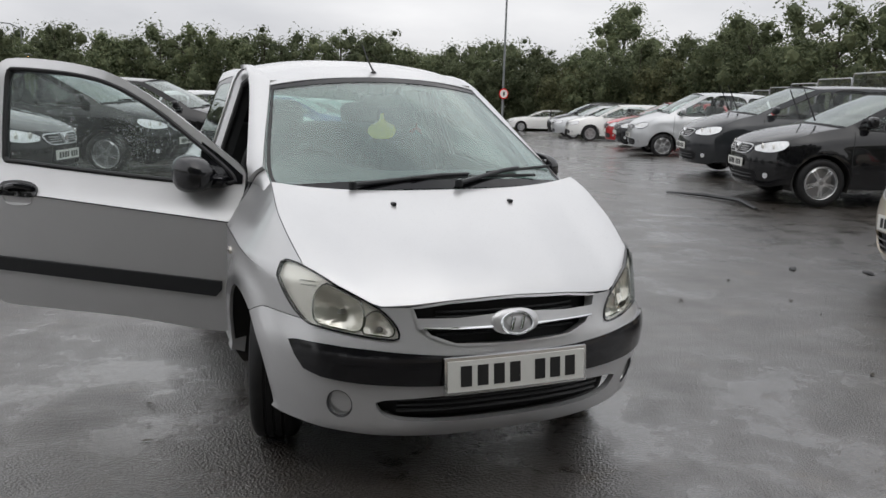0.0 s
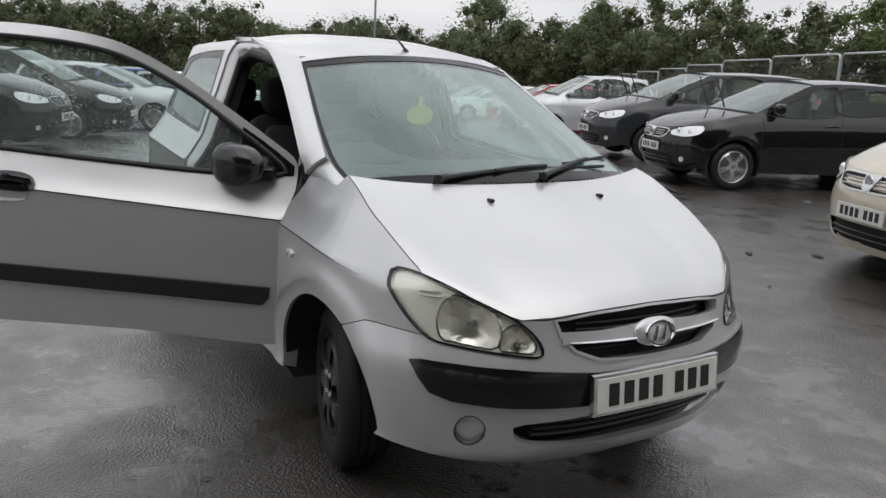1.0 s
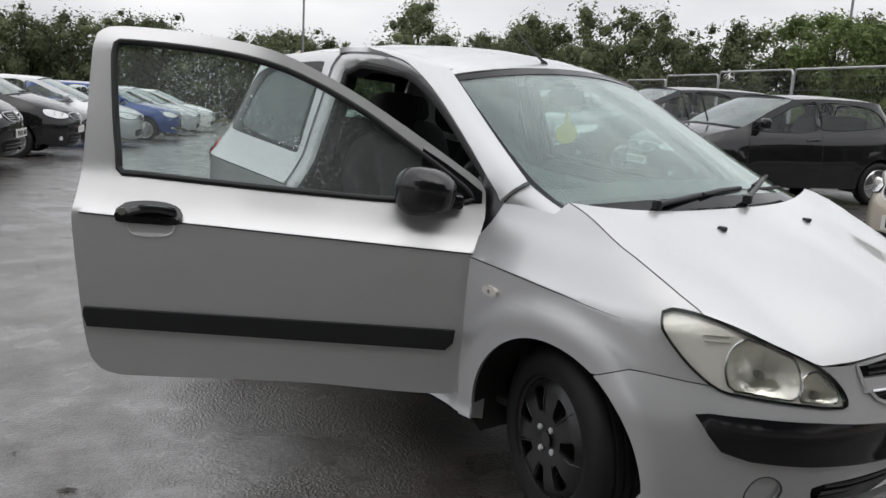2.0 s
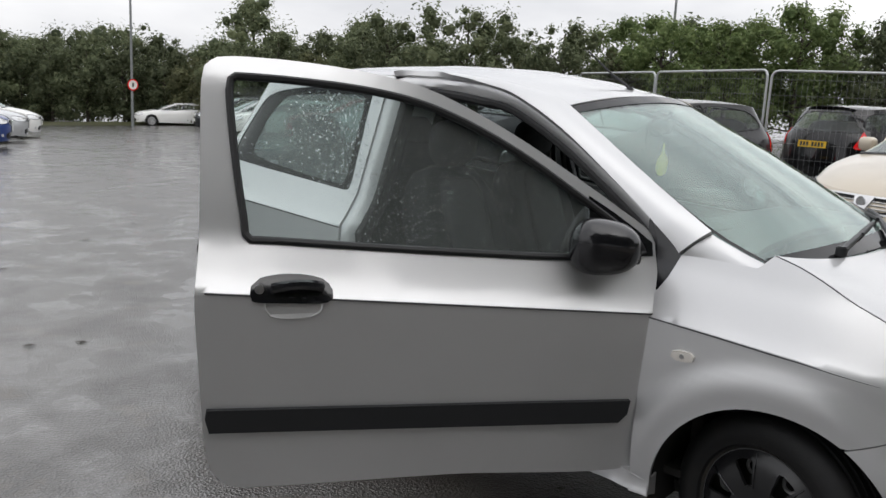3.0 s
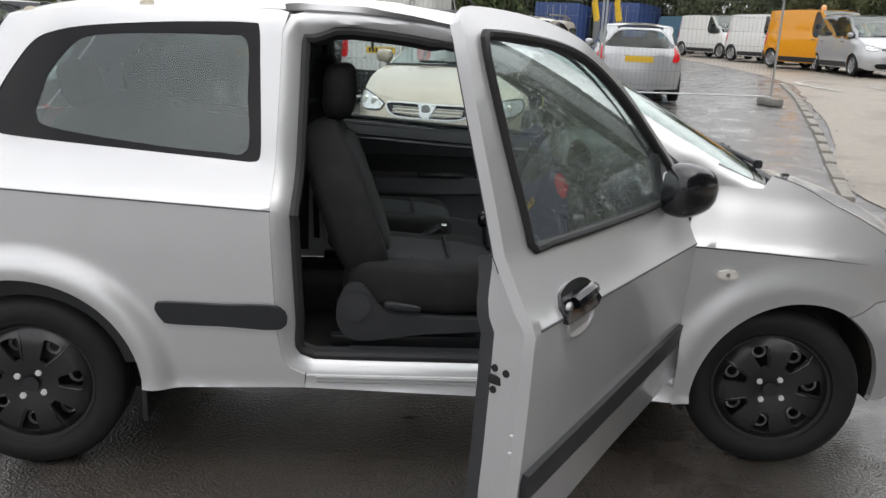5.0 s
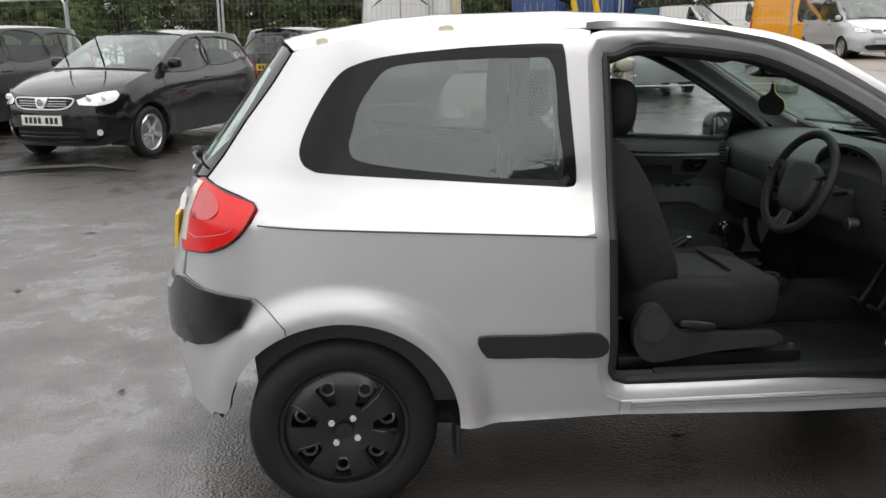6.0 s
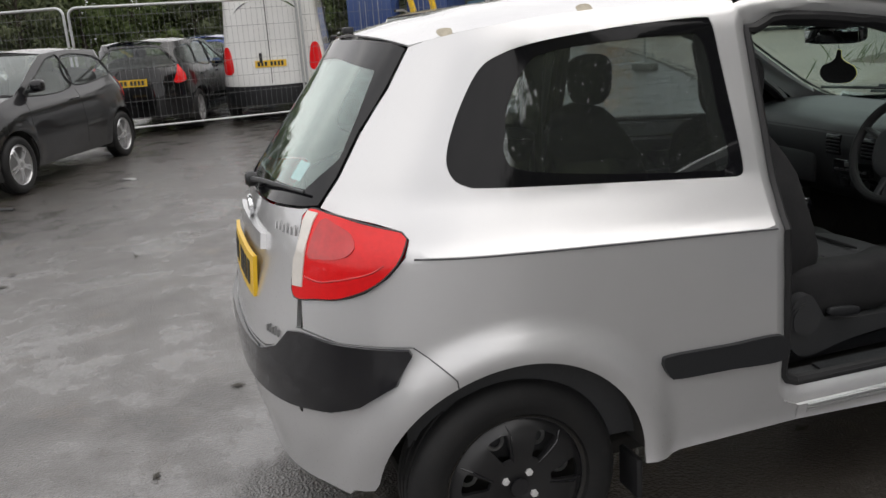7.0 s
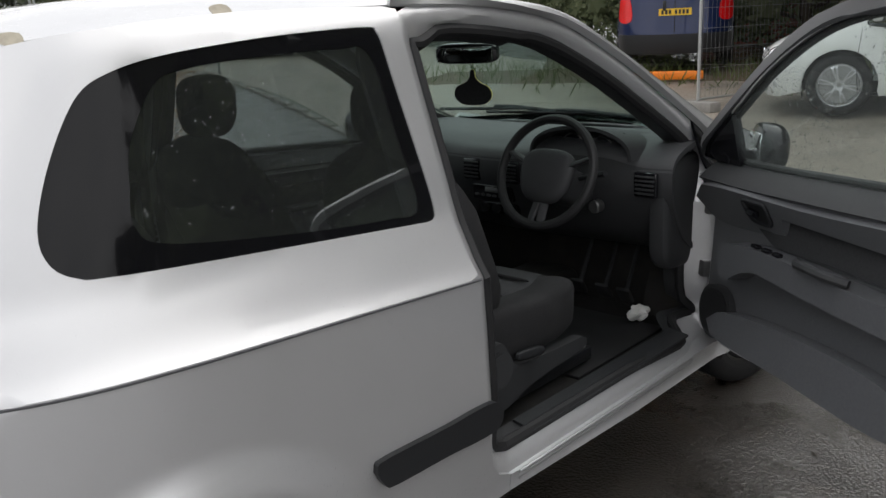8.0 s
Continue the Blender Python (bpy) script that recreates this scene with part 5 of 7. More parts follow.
def interior():
    for x, sg, back_by in ((-.36, -1, 0), (.36, 1, .10)):
        front_seat(x, sg, back_by)
    bench = bm_link("rear_bench", soft((1.16, .46, .20), .35, 30), M_FABRIC, car, "black fabric rear bench", m=pose(0, 2.02, .54, 5))
    bm_link("bench_back", soft((1.16, .16, .62), .35, 30), M_FABRIC, bench, m=pose(0, 2.30, .84, -18))
    for x in (-.34, .34):
        bm_link("headrest", soft((.26, .09, .15), .5, 20), M_FABRIC, bench, m=pose(x, 2.39, 1.20, -14))
    s = Shell()
    # floor, tunnel, inner walls
    bm_link("carpet", block((1.38, 1.75, .03), (0, 1.10, .30), .01), M_CARPET, car)
    bm_link("footwell", block((1.30, .04, .45), (0, .26, .50), .01), M_CARPET, car, m=Matrix())
    bm_link("tunnel", block((.26, 1.5, .14), (0, 1.0, .36), .05, 3), M_CARPET, car)
    bm_link("boot_floor", block((1.10, .60, .04), (0, 2.66, .52), .01), M_CARPET, car)
    for sg in (-1, 1):
        panel("rear_side_trim", poly([(1.72, .33), (1.72, 1.0), (2.5, 1.06), (2.75, 1.0), (2.75, .35)], .08), s.side(sg), .08, M_TRIMDARK, car, lift=-.075, thick=.01)
        panel("pillar_trim", poly([(1.70, 1.0), (1.78, 1.03), (1.79, 1.37), (1.76, 1.43), (1.70, 1.44)], .05), s.side(sg), .05, M_TRIMGREY, car, lift=-.05, thick=.01)
        bar("seat_belt", [(sg * .66, 1.70, 1.18), (sg * .69, 1.69, .9), (sg * .73, 1.68, .40)], .016, M_FABRIC, car, seg=6, flat=.2)
    patch("headlining", lambda u, v: Vector((lerp(-.53, .53, u), lerp(.93, 2.52, v), 1.405 + .025 * math.sin(math.pi * u) + .018 * math.sin(math.pi * v))), 14, 14, M_HEADLINING, car, thick=.01)
    # dashboard
    prof = [(.20, 1.00), (.36, 1.012), (.52, 1.005), (.60, .985), (.645, .955), (.66, .90), (.655, .84), (.62, .76), (.56, .68), (.48, .63), (.40, .60)]

    def dash(u, v):
        x = lerp(-.70, .70, u)
        y, z = spline_at(prof, v)
        y -= .05 * (abs(x) / .7) ** 3 * (1 if z > .9 else 1.0)
        x *= lerp(.90, 1, ease((y - .30) / .14))
        hump = math.exp(-((x + .36) / .19) ** 4)
        if z > .93:
            z += .030 * hump * ease((y - .36) / .16)
        y += .02 * math.exp(-(x / .17) ** 4) * (1 if z < .97 else .3)
        return Vector((x, y, z))
    d = patch("dashboard", lambda u, v: dash(u, v * .46), 48, 16, M_TRIMGREY, car, "grey and black dashboard", thick=.02)
    patch("dash_face", lambda u, v: dash(u, .44 + v * .56), 48, 14, M_TRIMDARK, d, thick=.02)
    # instrument hood and dials
    def hood(u, v):
        a = lerp(math.pi, 0, u)
        return Vector((-.375 + lerp(.225, .205, v) * math.cos(a), lerp(.36, .660, v), .960 + lerp(.058, .108, v) * math.sin(a) ** .8))
    patch("instrument_hood", hood, 24, 8, M_TRIMDARK, d, thick=.012)
    bm_link("dial_board", block((.30, .02, .11), (-.36, .575, .985), .008), M_DARK, d, m=Matrix())
    for x, r in ((-.43, .042), (-.31, .046), (-.365, .024)):
        bm_link("dial", disc(r, .008, (x, .589, .985), 28, "Y", bevel=.002), M_GLOSSBLACK, d)
        bar("dial_rim", [(x + r * math.cos(k * .314), .595, .985 + r * math.sin(k * .314)) for k in range(20)], .003, M_STEEL, d, closed=True, seg=5)
        bar("needle", [(x, .596, .985), (x - r * .5, .596, .985 - r * .5)], .002, M_RED, d, seg=4)
    for x, y in ((-.625, .640), (.625, .640), (-.09, .672), (.09, .672)):
        v = bm_link("air_vent", block((.085, .02, .085), (x, y, .885), .012), M_GLOSSBLACK, d)
        for k in range(5):
            bm_link("vent_slat", block((.068, .012, .006), (x, y + .010, .857 + k * .014), .002), M_TRIMDARK, v)
    for z, h in ((.80, .06), (.735, .045)):
        bm_link("radio" if z > .78 else "heater_panel", block((.19, .025, h), (0, .660 if z > .78 else .630, z), .006), M_GLOSSBLACK, d)
    for k in range(6):
        bm_link("radio_key", block((.018, .008, .010), (-.07 + k * .028, .676, .79), .002), M_TRIMGREY, d)
    bm_link("radio_display", block((.06, .006, .018), (0, .675, .812), .001), M_STEEL, d)
    for x in (-.055, 0, .055):
        bm_link("heater_knob", disc(.017, .02, (x, .648, .735), 18, "Y", bevel=.003), M_PLASTIC, d)
    bm_link("glovebox", block((.36, .02, .13), (.40, .642, .77), .012), M_TRIMDARK, d)
    bm_link("ignition_barrel", disc(.022, .04, (-.455, .668, .80), 20, "Y", bevel=.004), M_STEEL, d)
    for sg in (-1, 1):
        bm_link("dash_end", soft((.090, .38, .40), .45, 24), M_TRIMDARK, d, m=pose(sg * .650, .425, .775))
    # steering wheel, tilted; driver on the right
    c, tilt = Vector((-.36, .828, .935)), 22
    m = Matrix.Translation(c) @ pose(0, 0, 0, tilt)
    ring = [m @ Vector((.180 * math.cos(k * math.pi / 24), 0, .180 * math.sin(k * math.pi / 24))) for k in range(48)]
    w = bar("steering_wheel", ring, .0155, M_RUBBER, car, "black steering wheel", closed=True, seg=10)
    bm_link("wheel_boss", soft((.205, .060, .185), .74, 28, lambda p: Vector((p.x * (1 + 1.6 * p.z), p.y, p.z))), M_TRIMDARK, w, m=m @ pose(0, -.010, -.012))
    for a in (160, 20, 263, 277):
        t = radians(a)
        bar("spoke", [m @ Vector((.05 * math.cos(t), -.01, .04 * math.sin(t))), m @ Vector((.115 * math.cos(t), -.008, .115 * math.sin(t))), m @ Vector((.172 * math.cos(t), 0, .172 * math.sin(t)))], [.024, .018, .014], M_TRIMDARK, w, seg=8, flat=.5)
    bm_link("column_cowl", soft((.13, .26, .12), .5, 20), M_TRIMDARK, car, m=pose(-.36, .70, .86, tilt))
    for sg in (-1, 1):
        bar("column_stalk", [(-.36 + sg * .06, .72, .90), (-.36 + sg * .17, .735, .93)], [.009, .011], M_PLASTIC, car, seg=8)
    # controls on the tunnel
    g = bar("gear_lever", [(-.06, .93, .46), (-.075, .945, .60), (-.08, .955, .68)], [.012, .009, .009], M_PLASTIC, car, "black gear lever with a metal-topped knob", seg=10)
    bm_link("gear_knob", soft((.045, .045, .06), .8, 16), M_GLOSSBLACK, g, m=pose(-.08, .957, .70))
    bm_link("knob_cap", disc(.017, .006, (-.08, .957, .731), 18, bevel=.002), M_CHROME, g)
    bm_link("gear_gaiter", soft((.12, .14, .10), .7, 16), M_FABRIC, g, m=pose(-.06, .935, .47))
    h = bar("handbrake", [(-.10, 1.42, .50), (-.115, 1.25, .60), (-.125, 1.13, .675)], [.016, .014, .017], M_PLASTIC, car, "black handbrake lever", seg=10)
    bm_link("brake_button", disc(.008, .02, (-.127, 1.117, .683), 12, "Y"), M_CHROME, h)
    bm_link("cup_holder", block((.14, .20, .05), (-.02, .76, .46), .02), M_TRIMDARK, car)
    for dy in (-.05, .05):
        bar("cup_ring", [(-.02 + .035 * math.cos(k * .524), .76 + dy + .035 * math.sin(k * .524), .488) for k in range(12)], .004, M_STEEL, car, closed=True, seg=5)
    for x in (-.25, -.36, -.45):
        p = bar("pedal_arm", [(x, .36, .62), (x, .42, .50), (x, .46, .43)], .008, M_PLASTIC, car, seg=6)
        bm_link("pedal_pad", block((.055, .015, .07), (0, 0, 0), .005), M_RUBBER, p, m=pose(x, .465, .425, -35))
    bm_link("floor_mat", block((.40, .55, .012), (-.40, .72, .322), .004), M_RUBBER, car)
    for x in (-.36, .36):
        bm_link("sun_visor", block((.32, .16, .018), (x, .99, 1.385), .006), M_HEADLINING, car)
    # mirror on the windscreen
    v = bm_link("rear_view_mirror", soft((.24, .05, .07), .45, 24), M_GLOSSBLACK, car, "black rear-view mirror", m=pose(0, .785, 1.318, -8, 0, 14))
    bm_link("mirror_face", block((.215, .004, .05), (0, .026, 0), .002), M_MIRROR, v, m=pose(0, .785, 1.318, -8, 0, 14))
    bar("mirror_stalk", [(0, .775, 1.345), (0, .745, 1.378)], .010, M_PLASTIC, v, seg=8)


def spline_at(pts, t):
    n = len(pts) - 1
    k = min(int(t * n), n - 1)
    f = t * n - k
    p = [pts[min(max(k + i, 0), n)] for i in (-1, 0, 1, 2)]
    return [0.5 * (2 * b + (c - a) * f + (2 * a - 5 * b + 4 * c - d) * f * f + (3 * b - a - 3 * c + d) * f ** 3) for a, b, c, d in zip(*p)]


interior()

# loose things in the car
rng = random.Random(4)
bm = bmesh.new()
bmesh.ops.create_icosphere(bm, subdivisions=3, radius=.036)
for v in bm.verts:
    v.co *= 1 + .55 * noise.noise(v.co * 38) + .25 * noise.noise(v.co * 90)
    v.co.z *= .75
tagged(bm_link("crumpled_tissue", bm, M_TISSUE, m=pose(-.495, .45, .360)), "crumpled white tissue on the dark carpet", "tissue")
fresh = spline([(-.076, -.008), (-.066, .022), (-.030, .040), (-.011, .058), (-.008, .082), (.008, .082), (.011, .058), (.030, .040), (.066, .024), (.076, -.006), (.050, -.034), (.0, -.040), (-.050, -.034)], .01)
hung = pose(-.005, .765, 1.176, 0, 0, 11)
card = tagged(panel("air_freshener", fresh, lambda a, b, o: hung @ Vector((a, -o, b)), .012, M_YELLOW, thick=.003), "yellow cardboard air freshener hanging from the mirror", "air freshener")
# Back coloured dark: the shade of a card hung against the light.
panel("card_back", fresh, lambda a, b, o: hung @ Vector((a * .99, .005 + o, b * .99)), .012, M_FABRIC2, card, "back of the card, darkened for the light behind it", thick=.002)
bar("cord", [(-.005, .766, 1.255), (-.002, .772, 1.29)], .0012, M_FABRIC2, card, seg=4)

# ---- the yard ----
def height_at(x, y):
    """The yard: level where the hatchback stands, falling gently beyond it and rising towards the road."""
    b = ease((math.hypot(x, y - 1) - 5) / 9)
    return b * (interp(y, [-40, 1, 6, 10, 15, 27, 44, 60], [1.31, 0, .02, -.06, -.25, -.72, -1.38, -1.9]) + .005 * max(min(x, 60), -40))


def stand(x, y, turn):
    """A pose on the yard for a thing whose nose (-y) is turned by turn degrees."""
    return pose(x, y, height_at(x, y), 0, 0, turn)


def nose_at(nx, ny, turn, fo):
    """The pose that brings the middle of a vehicle's nose to a place."""
    t = radians(turn)
    x, y = nx - math.sin(t) * fo, ny + math.cos(t) * fo
    return stand(x, y, turn)


def ground_sheet():
    v, f = [], []
    rr = [0, 1.5, 3, 4.5, 6, 8, 10, 13, 16, 20, 25, 32, 40, 55, 80, 140, 300, 900]
    seg = 64
    for r in rr:
        for k in range(seg):
            a = 2 * math.pi * k / seg
            x, y = r * math.cos(a), 1 + r * math.sin(a)
            v.append((x, y, height_at(x, y)))
    for i in range(len(rr) - 1):
        for k in range(seg):
            a, b = i * seg, (i + 1) * seg
            f.append((a + k, b + k, b + (k + 1) % seg, a + (k + 1) % seg))
    return v, f


def ground_material():
    """Old asphalt after rain: stone grain, worn pale patches, a wet film that gathers in the low spots."""
    m = bpy.data.materials.new("wet_asphalt")
    m.use_nodes = True
    n, l = m.node_tree.nodes, m.node_tree.links
    p = n["Principled BSDF"]
    co = n.new("ShaderNodeTexCoord")

    def noise_(scale, detail, rough=.55):
        t = n.new("ShaderNodeTexNoise")
        t.inputs["Scale"].default_value, t.inputs["Detail"].default_value, t.inputs["Roughness"].default_value = scale, detail, rough
        l.new(co.outputs["Object"], t.inputs["Vector"])
        return t.outputs[0]

    def span(v, a, b, c, d):
        r = n.new("ShaderNodeMapRange")
        for k, x in zip(("From Min", "From Max", "To Min", "To Max"), (a, b, c, d)):
            r.inputs[k].default_value = x
        l.new(v, r.inputs["Value"])
        return r.outputs[0]

    def mix(f, a, b):
        t = n.new("ShaderNodeMix")
        t.data_type = "RGBA"
        l.new(f, t.inputs["Factor"])
        for k, v in ((6, a), (7, b)):
            if isinstance(v, tuple):
                t.inputs[k].default_value = (*v, 1)
            else:
                l.new(v, t.inputs[k])
        return t.outputs[2]

    def math_(op, a, b):
        t = n.new("ShaderNodeMath")
        t.operation = op
        for k, v in ((0, a), (1, b)):
            if isinstance(v, float):
                t.inputs[k].default_value = v
            else:
                l.new(v, t.inputs[k])
        return t.outputs[0]
    stones = n.new("ShaderNodeTexVoronoi")
    stones.inputs["Scale"].default_value = 95
    l.new(co.outputs["Object"], stones.inputs["Vector"])
    fine, patchy, wide = noise_(220, 3), noise_(1.9, 9, .66), noise_(.22, 5)
    film = math_("MULTIPLY", span(patchy, .42, .57, 0, 1), span(wide, .34, .50, .4, 1.0))
    base = mix(span(patchy, .35, .70, 0, 1), (0.019, 0.016, 0.0135), (0.076, 0.064, 0.053))
    base = mix(span(stones.outputs["Distance"], .0, .6, .55, 0), base, (0.085, 0.073, 0.061))
    base = mix(span(noise_(3.4, 6), .58, .72, 0, .5), base, (0.115, 0.086, 0.058))
    base = mix(math_("MULTIPLY", film, .65), base, (0.020, 0.017, 0.014))
    l.new(base, p.inputs["Base Color"])
    rough = math_("ADD", span(film, 0, 1, .42, .24), span(fine, .3, .7, -.06, .08))
    l.new(rough, p.inputs["Roughness"])
    p.inputs["Specular IOR Level"].default_value = 0.5
    p.inputs["Coat Weight"].default_value, p.inputs["Coat Roughness"].default_value, p.inputs["Coat IOR"].default_value = 1.0, 0.25, 2.0
    l.new(span(film, 0, 1, .75, 1.0), p.inputs["Coat Weight"])
    l.new(span(film, 0, 1, .22, .09), p.inputs["Coat Roughness"])
    height = math_("ADD", math_("MULTIPLY", stones.outputs["Distance"], .9), math_("MULTIPLY", fine, .5))
    damp = span(film, 0, 1, 1.0, .45)
    b1 = n.new("ShaderNodeBump")
    b1.inputs["Distance"].default_value = .009
    l.new(math_("MULTIPLY", height, damp), b1.inputs["Height"])
    b2 = n.new("ShaderNodeBump")
    b2.inputs["Distance"].default_value = .02
    b2.inputs["Strength"].default_value = .8
    l.new(patchy, b2.inputs["Height"])
    l.new(b1.outputs[0], b2.inputs["Normal"])
    l.new(b2.outputs[0], p.inputs["Normal"])
    wet = n.new("ShaderNodeBump")
    wet.inputs["Distance"].default_value = .016
    wet.inputs["Strength"].default_value = 1.0
    l.new(math_("ADD", math_("MULTIPLY", noise_(3.2, 2, .40), 1.0), math_("MULTIPLY", math_("MULTIPLY", height, damp), .20)), wet.inputs["Height"])
    l.new(wet.outputs[0], p.inputs["Coat Normal"])
    return m


M_GROUND = ground_material()
gv, gf = ground_sheet()
tagged(link("ground", gv, gf, M_GROUND), "wet worn asphalt yard with shallow puddles and grit", "ground", kind="structure")

# leaf litter, twigs and grit that lie on the asphalt
M_LITTER = material("leaf_litter", (0.030, 0.024, 0.016), 0.6, grain=0.5, grain_scale=60, per_object=0.4)


def litter():
    rng = random.Random(11)
    v, f = [], []
    for k in range(420):
        if k < 260:
            x, y = rng.uniform(-7, 9), rng.uniform(-5, 10)
        else:
            t = rng.random()
            x, y = lerp(3.5, 20, t) + rng.gauss(0, .25), lerp(-2.9, -9.0, t) + rng.gauss(0, .25)
        z, a, ln = height_at(x, y), rng.uniform(0, 6.28), rng.uniform(.012, .045)
        w = ln * rng.uniform(.25, .6)
        c, s_ = math.cos(a), math.sin(a)
        i = len(v)
        h = rng.uniform(.003, .012)
        v += [(x + c * ln, y + s_ * ln, z + .004), (x - s_ * w, y + c * w, z + h), (x - c * ln, y - s_ * ln, z + .004), (x + s_ * w, y - c * w, z + h), (x, y, z + h * 1.6)]
        f += [(i, i + 1, i + 4), (i + 1, i + 2, i + 4), (i + 2, i + 3, i + 4), (i + 3, i, i + 4)]
    tagged(link("leaf_litter", v, f, M_LITTER, smooth=False), "dark wet leaves and twigs scattered on the asphalt", "litter", kind="stuff")


litter()

# ---- the other vehicles of the yard ----
M_FARLAMP = material("headlamp_far", (0.78, 0.79, 0.80), 0.22, 0.4, coat=1.0, grain=0.35, grain_scale=26, bump=0.004, bump_scale=30)
M_PAINTS = {k: paint("paint_" + k, c, me, 0.36, drops=False, dirt=0.2) for k, c, me in (
    ("black", (0.004, 0.004, 0.005), 0.1), ("dark_grey", (0.022, 0.024, 0.027), 0.3), ("beige", (0.50, 0.44, 0.35), 0.45), ("white", (0.72, 0.72, 0.70), 0.0),
    ("silver", (0.50, 0.51, 0.52), 0.5), ("red", (0.42, 0.012, 0.014), 0.1), ("blue", (0.02, 0.05, 0.20), 0.3), ("navy", (0.012, 0.022, 0.075), 0.2),
    ("yellow", (0.72, 0.30, 0.012), 0.0), ("teal", (0.10, 0.20, 0.27), 0.3))}
FAR_WHEELS = {}


def vehicle(name, m, colour, label, category="car", group="", wb=2.55, fo=.80, ro=.65, width=1.72, height=1.48, hood=.98, cowl=.25, rf=1.0, rr=2.75, belt=.98, lead=.74, glass_tail=True,
            doors=5, r=.305, kind="alloy5", upright=1.0, plate="white", wiper_up=False, rails=False, fine=True, van=False, bare=None, cladding=False):
    """A parked vehicle with its panels, glass, lamps, wheels and seats; front axle at y = 0, nose towards -y."""
    car = empty(name, m, label, category, group)
    W, yr = width / 2, wb - .15
    gap = height - .06
    tail_l = ro + .15
    zr = [.18, .35, .55, .8, belt, belt + .1, gap]
    top_l = max(rr - yr, .02)
    s = Shell(W=W, cy=[-.5, .3, wb + .3], cz=[belt - .24, belt - .17, belt - .09], zt=gap, yf=.05, nf=2.5, nf_low=0,
              Lz=[.18, .3, .5, .6, .7, .8, hood + .05], Lf=[(fo + .05) * k for k in (.92, .97, 1, .99, .965, .90, .70)],
              yr=yr, nr=3.2 if van else 2.8, Rz=zr, Lr=[tail_l * .94, tail_l * .99, tail_l, tail_l * .97, tail_l * .93, lerp(tail_l * .93, top_l, .25), top_l],
              axles=(0.0, wb), hub=r, arch=r + .05, flares=(.012, .012), tuck=.025,
              low_t=[0, .09, .22, .4, .57, .8, 1.0], low=[.925, .955, .975, .993, 1.0, .985, .970], up_h=[0, .11, .24, .42, .67, .96, 1.04, 1.1], up=[k * upright for k in (0, .028, .071, .103, .150, .203, .225, .26)])
    body = M_PAINTS[colour]
    nose, tail = s.end(True), s.end(False)
    yN, yT, zl = -fo * .50, wb + ro * .52, lead + .06
    ztop = height - .065
    st = .06 if fine else .10
    a_line = [(cowl, hood), (lerp(cowl, rf, .5), lerp(hood, ztop, .53)), (rf, ztop - .015)]
    edge_l = [(yN, zl), (lerp(yN, cowl, .35), lerp(zl, hood, .50)), (lerp(yN, cowl, .7), lerp(zl, hood, .82)), (cowl, hood)]
    roof_l = [(rf, ztop - .015), (lerp(rf, rr, .3), ztop + .012), (lerp(rf, rr, .7), ztop + .008), (rr - .05, ztop - .025)]
    rear_l = [(rr, ztop - .07), (lerp(rr, yT, .55), lerp(ztop, belt, .55)), (yT, belt), (yT + .02, .72)]

    def along(line, t):
        return Vector(spline_at(line, t))
    b0 = lerp(rf, rr, .10 if doors == 3 else .02) + .12
    pil = b0 + .03
    wl, wh = belt, ztop - .055
    front_win = [(cowl + .16, wl - .01), (lerp(cowl, rf, .55) + .14, lerp(hood, ztop, .53) - .02), (rf + .10, wh - .01), (lerp(rf, b0, .5) + .1, wh + .008), (pil + .05, wh + .006), (pil + .03, wl + .015)]
    windows = [front_win]
    if not van:
        end_y = lerp(rr, yT, .35)
        if doors == 5:
            c0 = pil + .10
            c1 = min(c0 + .72, end_y - .12)
            windows.append([(c0 + .02, wh + .004), (c1 - .06, wh - .008), (c1 + .04, lerp(wl, wh, .45)), (c1 + .04, wl + .045), (c0, wl + .02)])
            if end_y - c1 > .35:
                windows.append([(c1 + .11, lerp(wl, wh, .93)), (end_y - .16, lerp(wl, wh, .85)), (end_y - .02, lerp(wl, wh, .25)), (end_y - .06, wl + .09), (c1 + .13, wl + .055)])
        else:
            windows.append([(pil + .13, wh), (end_y - .42, wh - .03), (end_y - .14, lerp(wl, wh, .42)), (end_y - .16, wl + .10), (pil + .11, wl + .03)])
    for sg in (-1, 1):
        side = s.side(sg)
        line = [(yN, .27)] + [(y, z) for y, z in arc(0, r, r + .05, 190, -10, .06) if z > .23] + [(r + .07, .23), (wb - r - .07, .23)]
        line += [(y, z) for y, z in arc(wb, r, r + .05, 190, -10, .06) if z > .23] + [(yT, .27), (yT + .02, .72)]
        line += [tuple(along(rear_l, 1 - k / 9)) for k in range(1, 10)] + [tuple(along(roof_l, 1 - k / 12)) for k in range(13)]
        line += [tuple(along(a_line, 1 - k / 8)) for k in range(1, 9)] + [tuple(along(edge_l, 1 - k / 8)) for k in range(1, 9)]
        holes = [spline(w, .06) for w in windows]
        p = panel("body_side", poly(line, .07), side, st, body, car, holes=holes, thick=.012)
        for w in windows:
            g = panel("side_window", spline(inset(spline(w, .06), -.01), .06), side, .12, M_SIDEGLASS, p, lift=-.008, thick=0)
            g.visible_shadow = False
            if fine:
                bar("window_trim", [side(q[0], q[1], 0) for q in spline(w, .06)], .008, M_RUBBER, p, closed=True, seg=5)
        joints = [[(cowl + .10, .30), (cowl + .07, .6), (cowl + .10, belt - .05)], [(pil + .08, .34), (pil + .09, .7), (pil + .08, belt)]]
        if doors == 5 and not van:
            joints.append([(wb - r - .03, .55), (wb - .16, .78), (wb - .12, belt)])
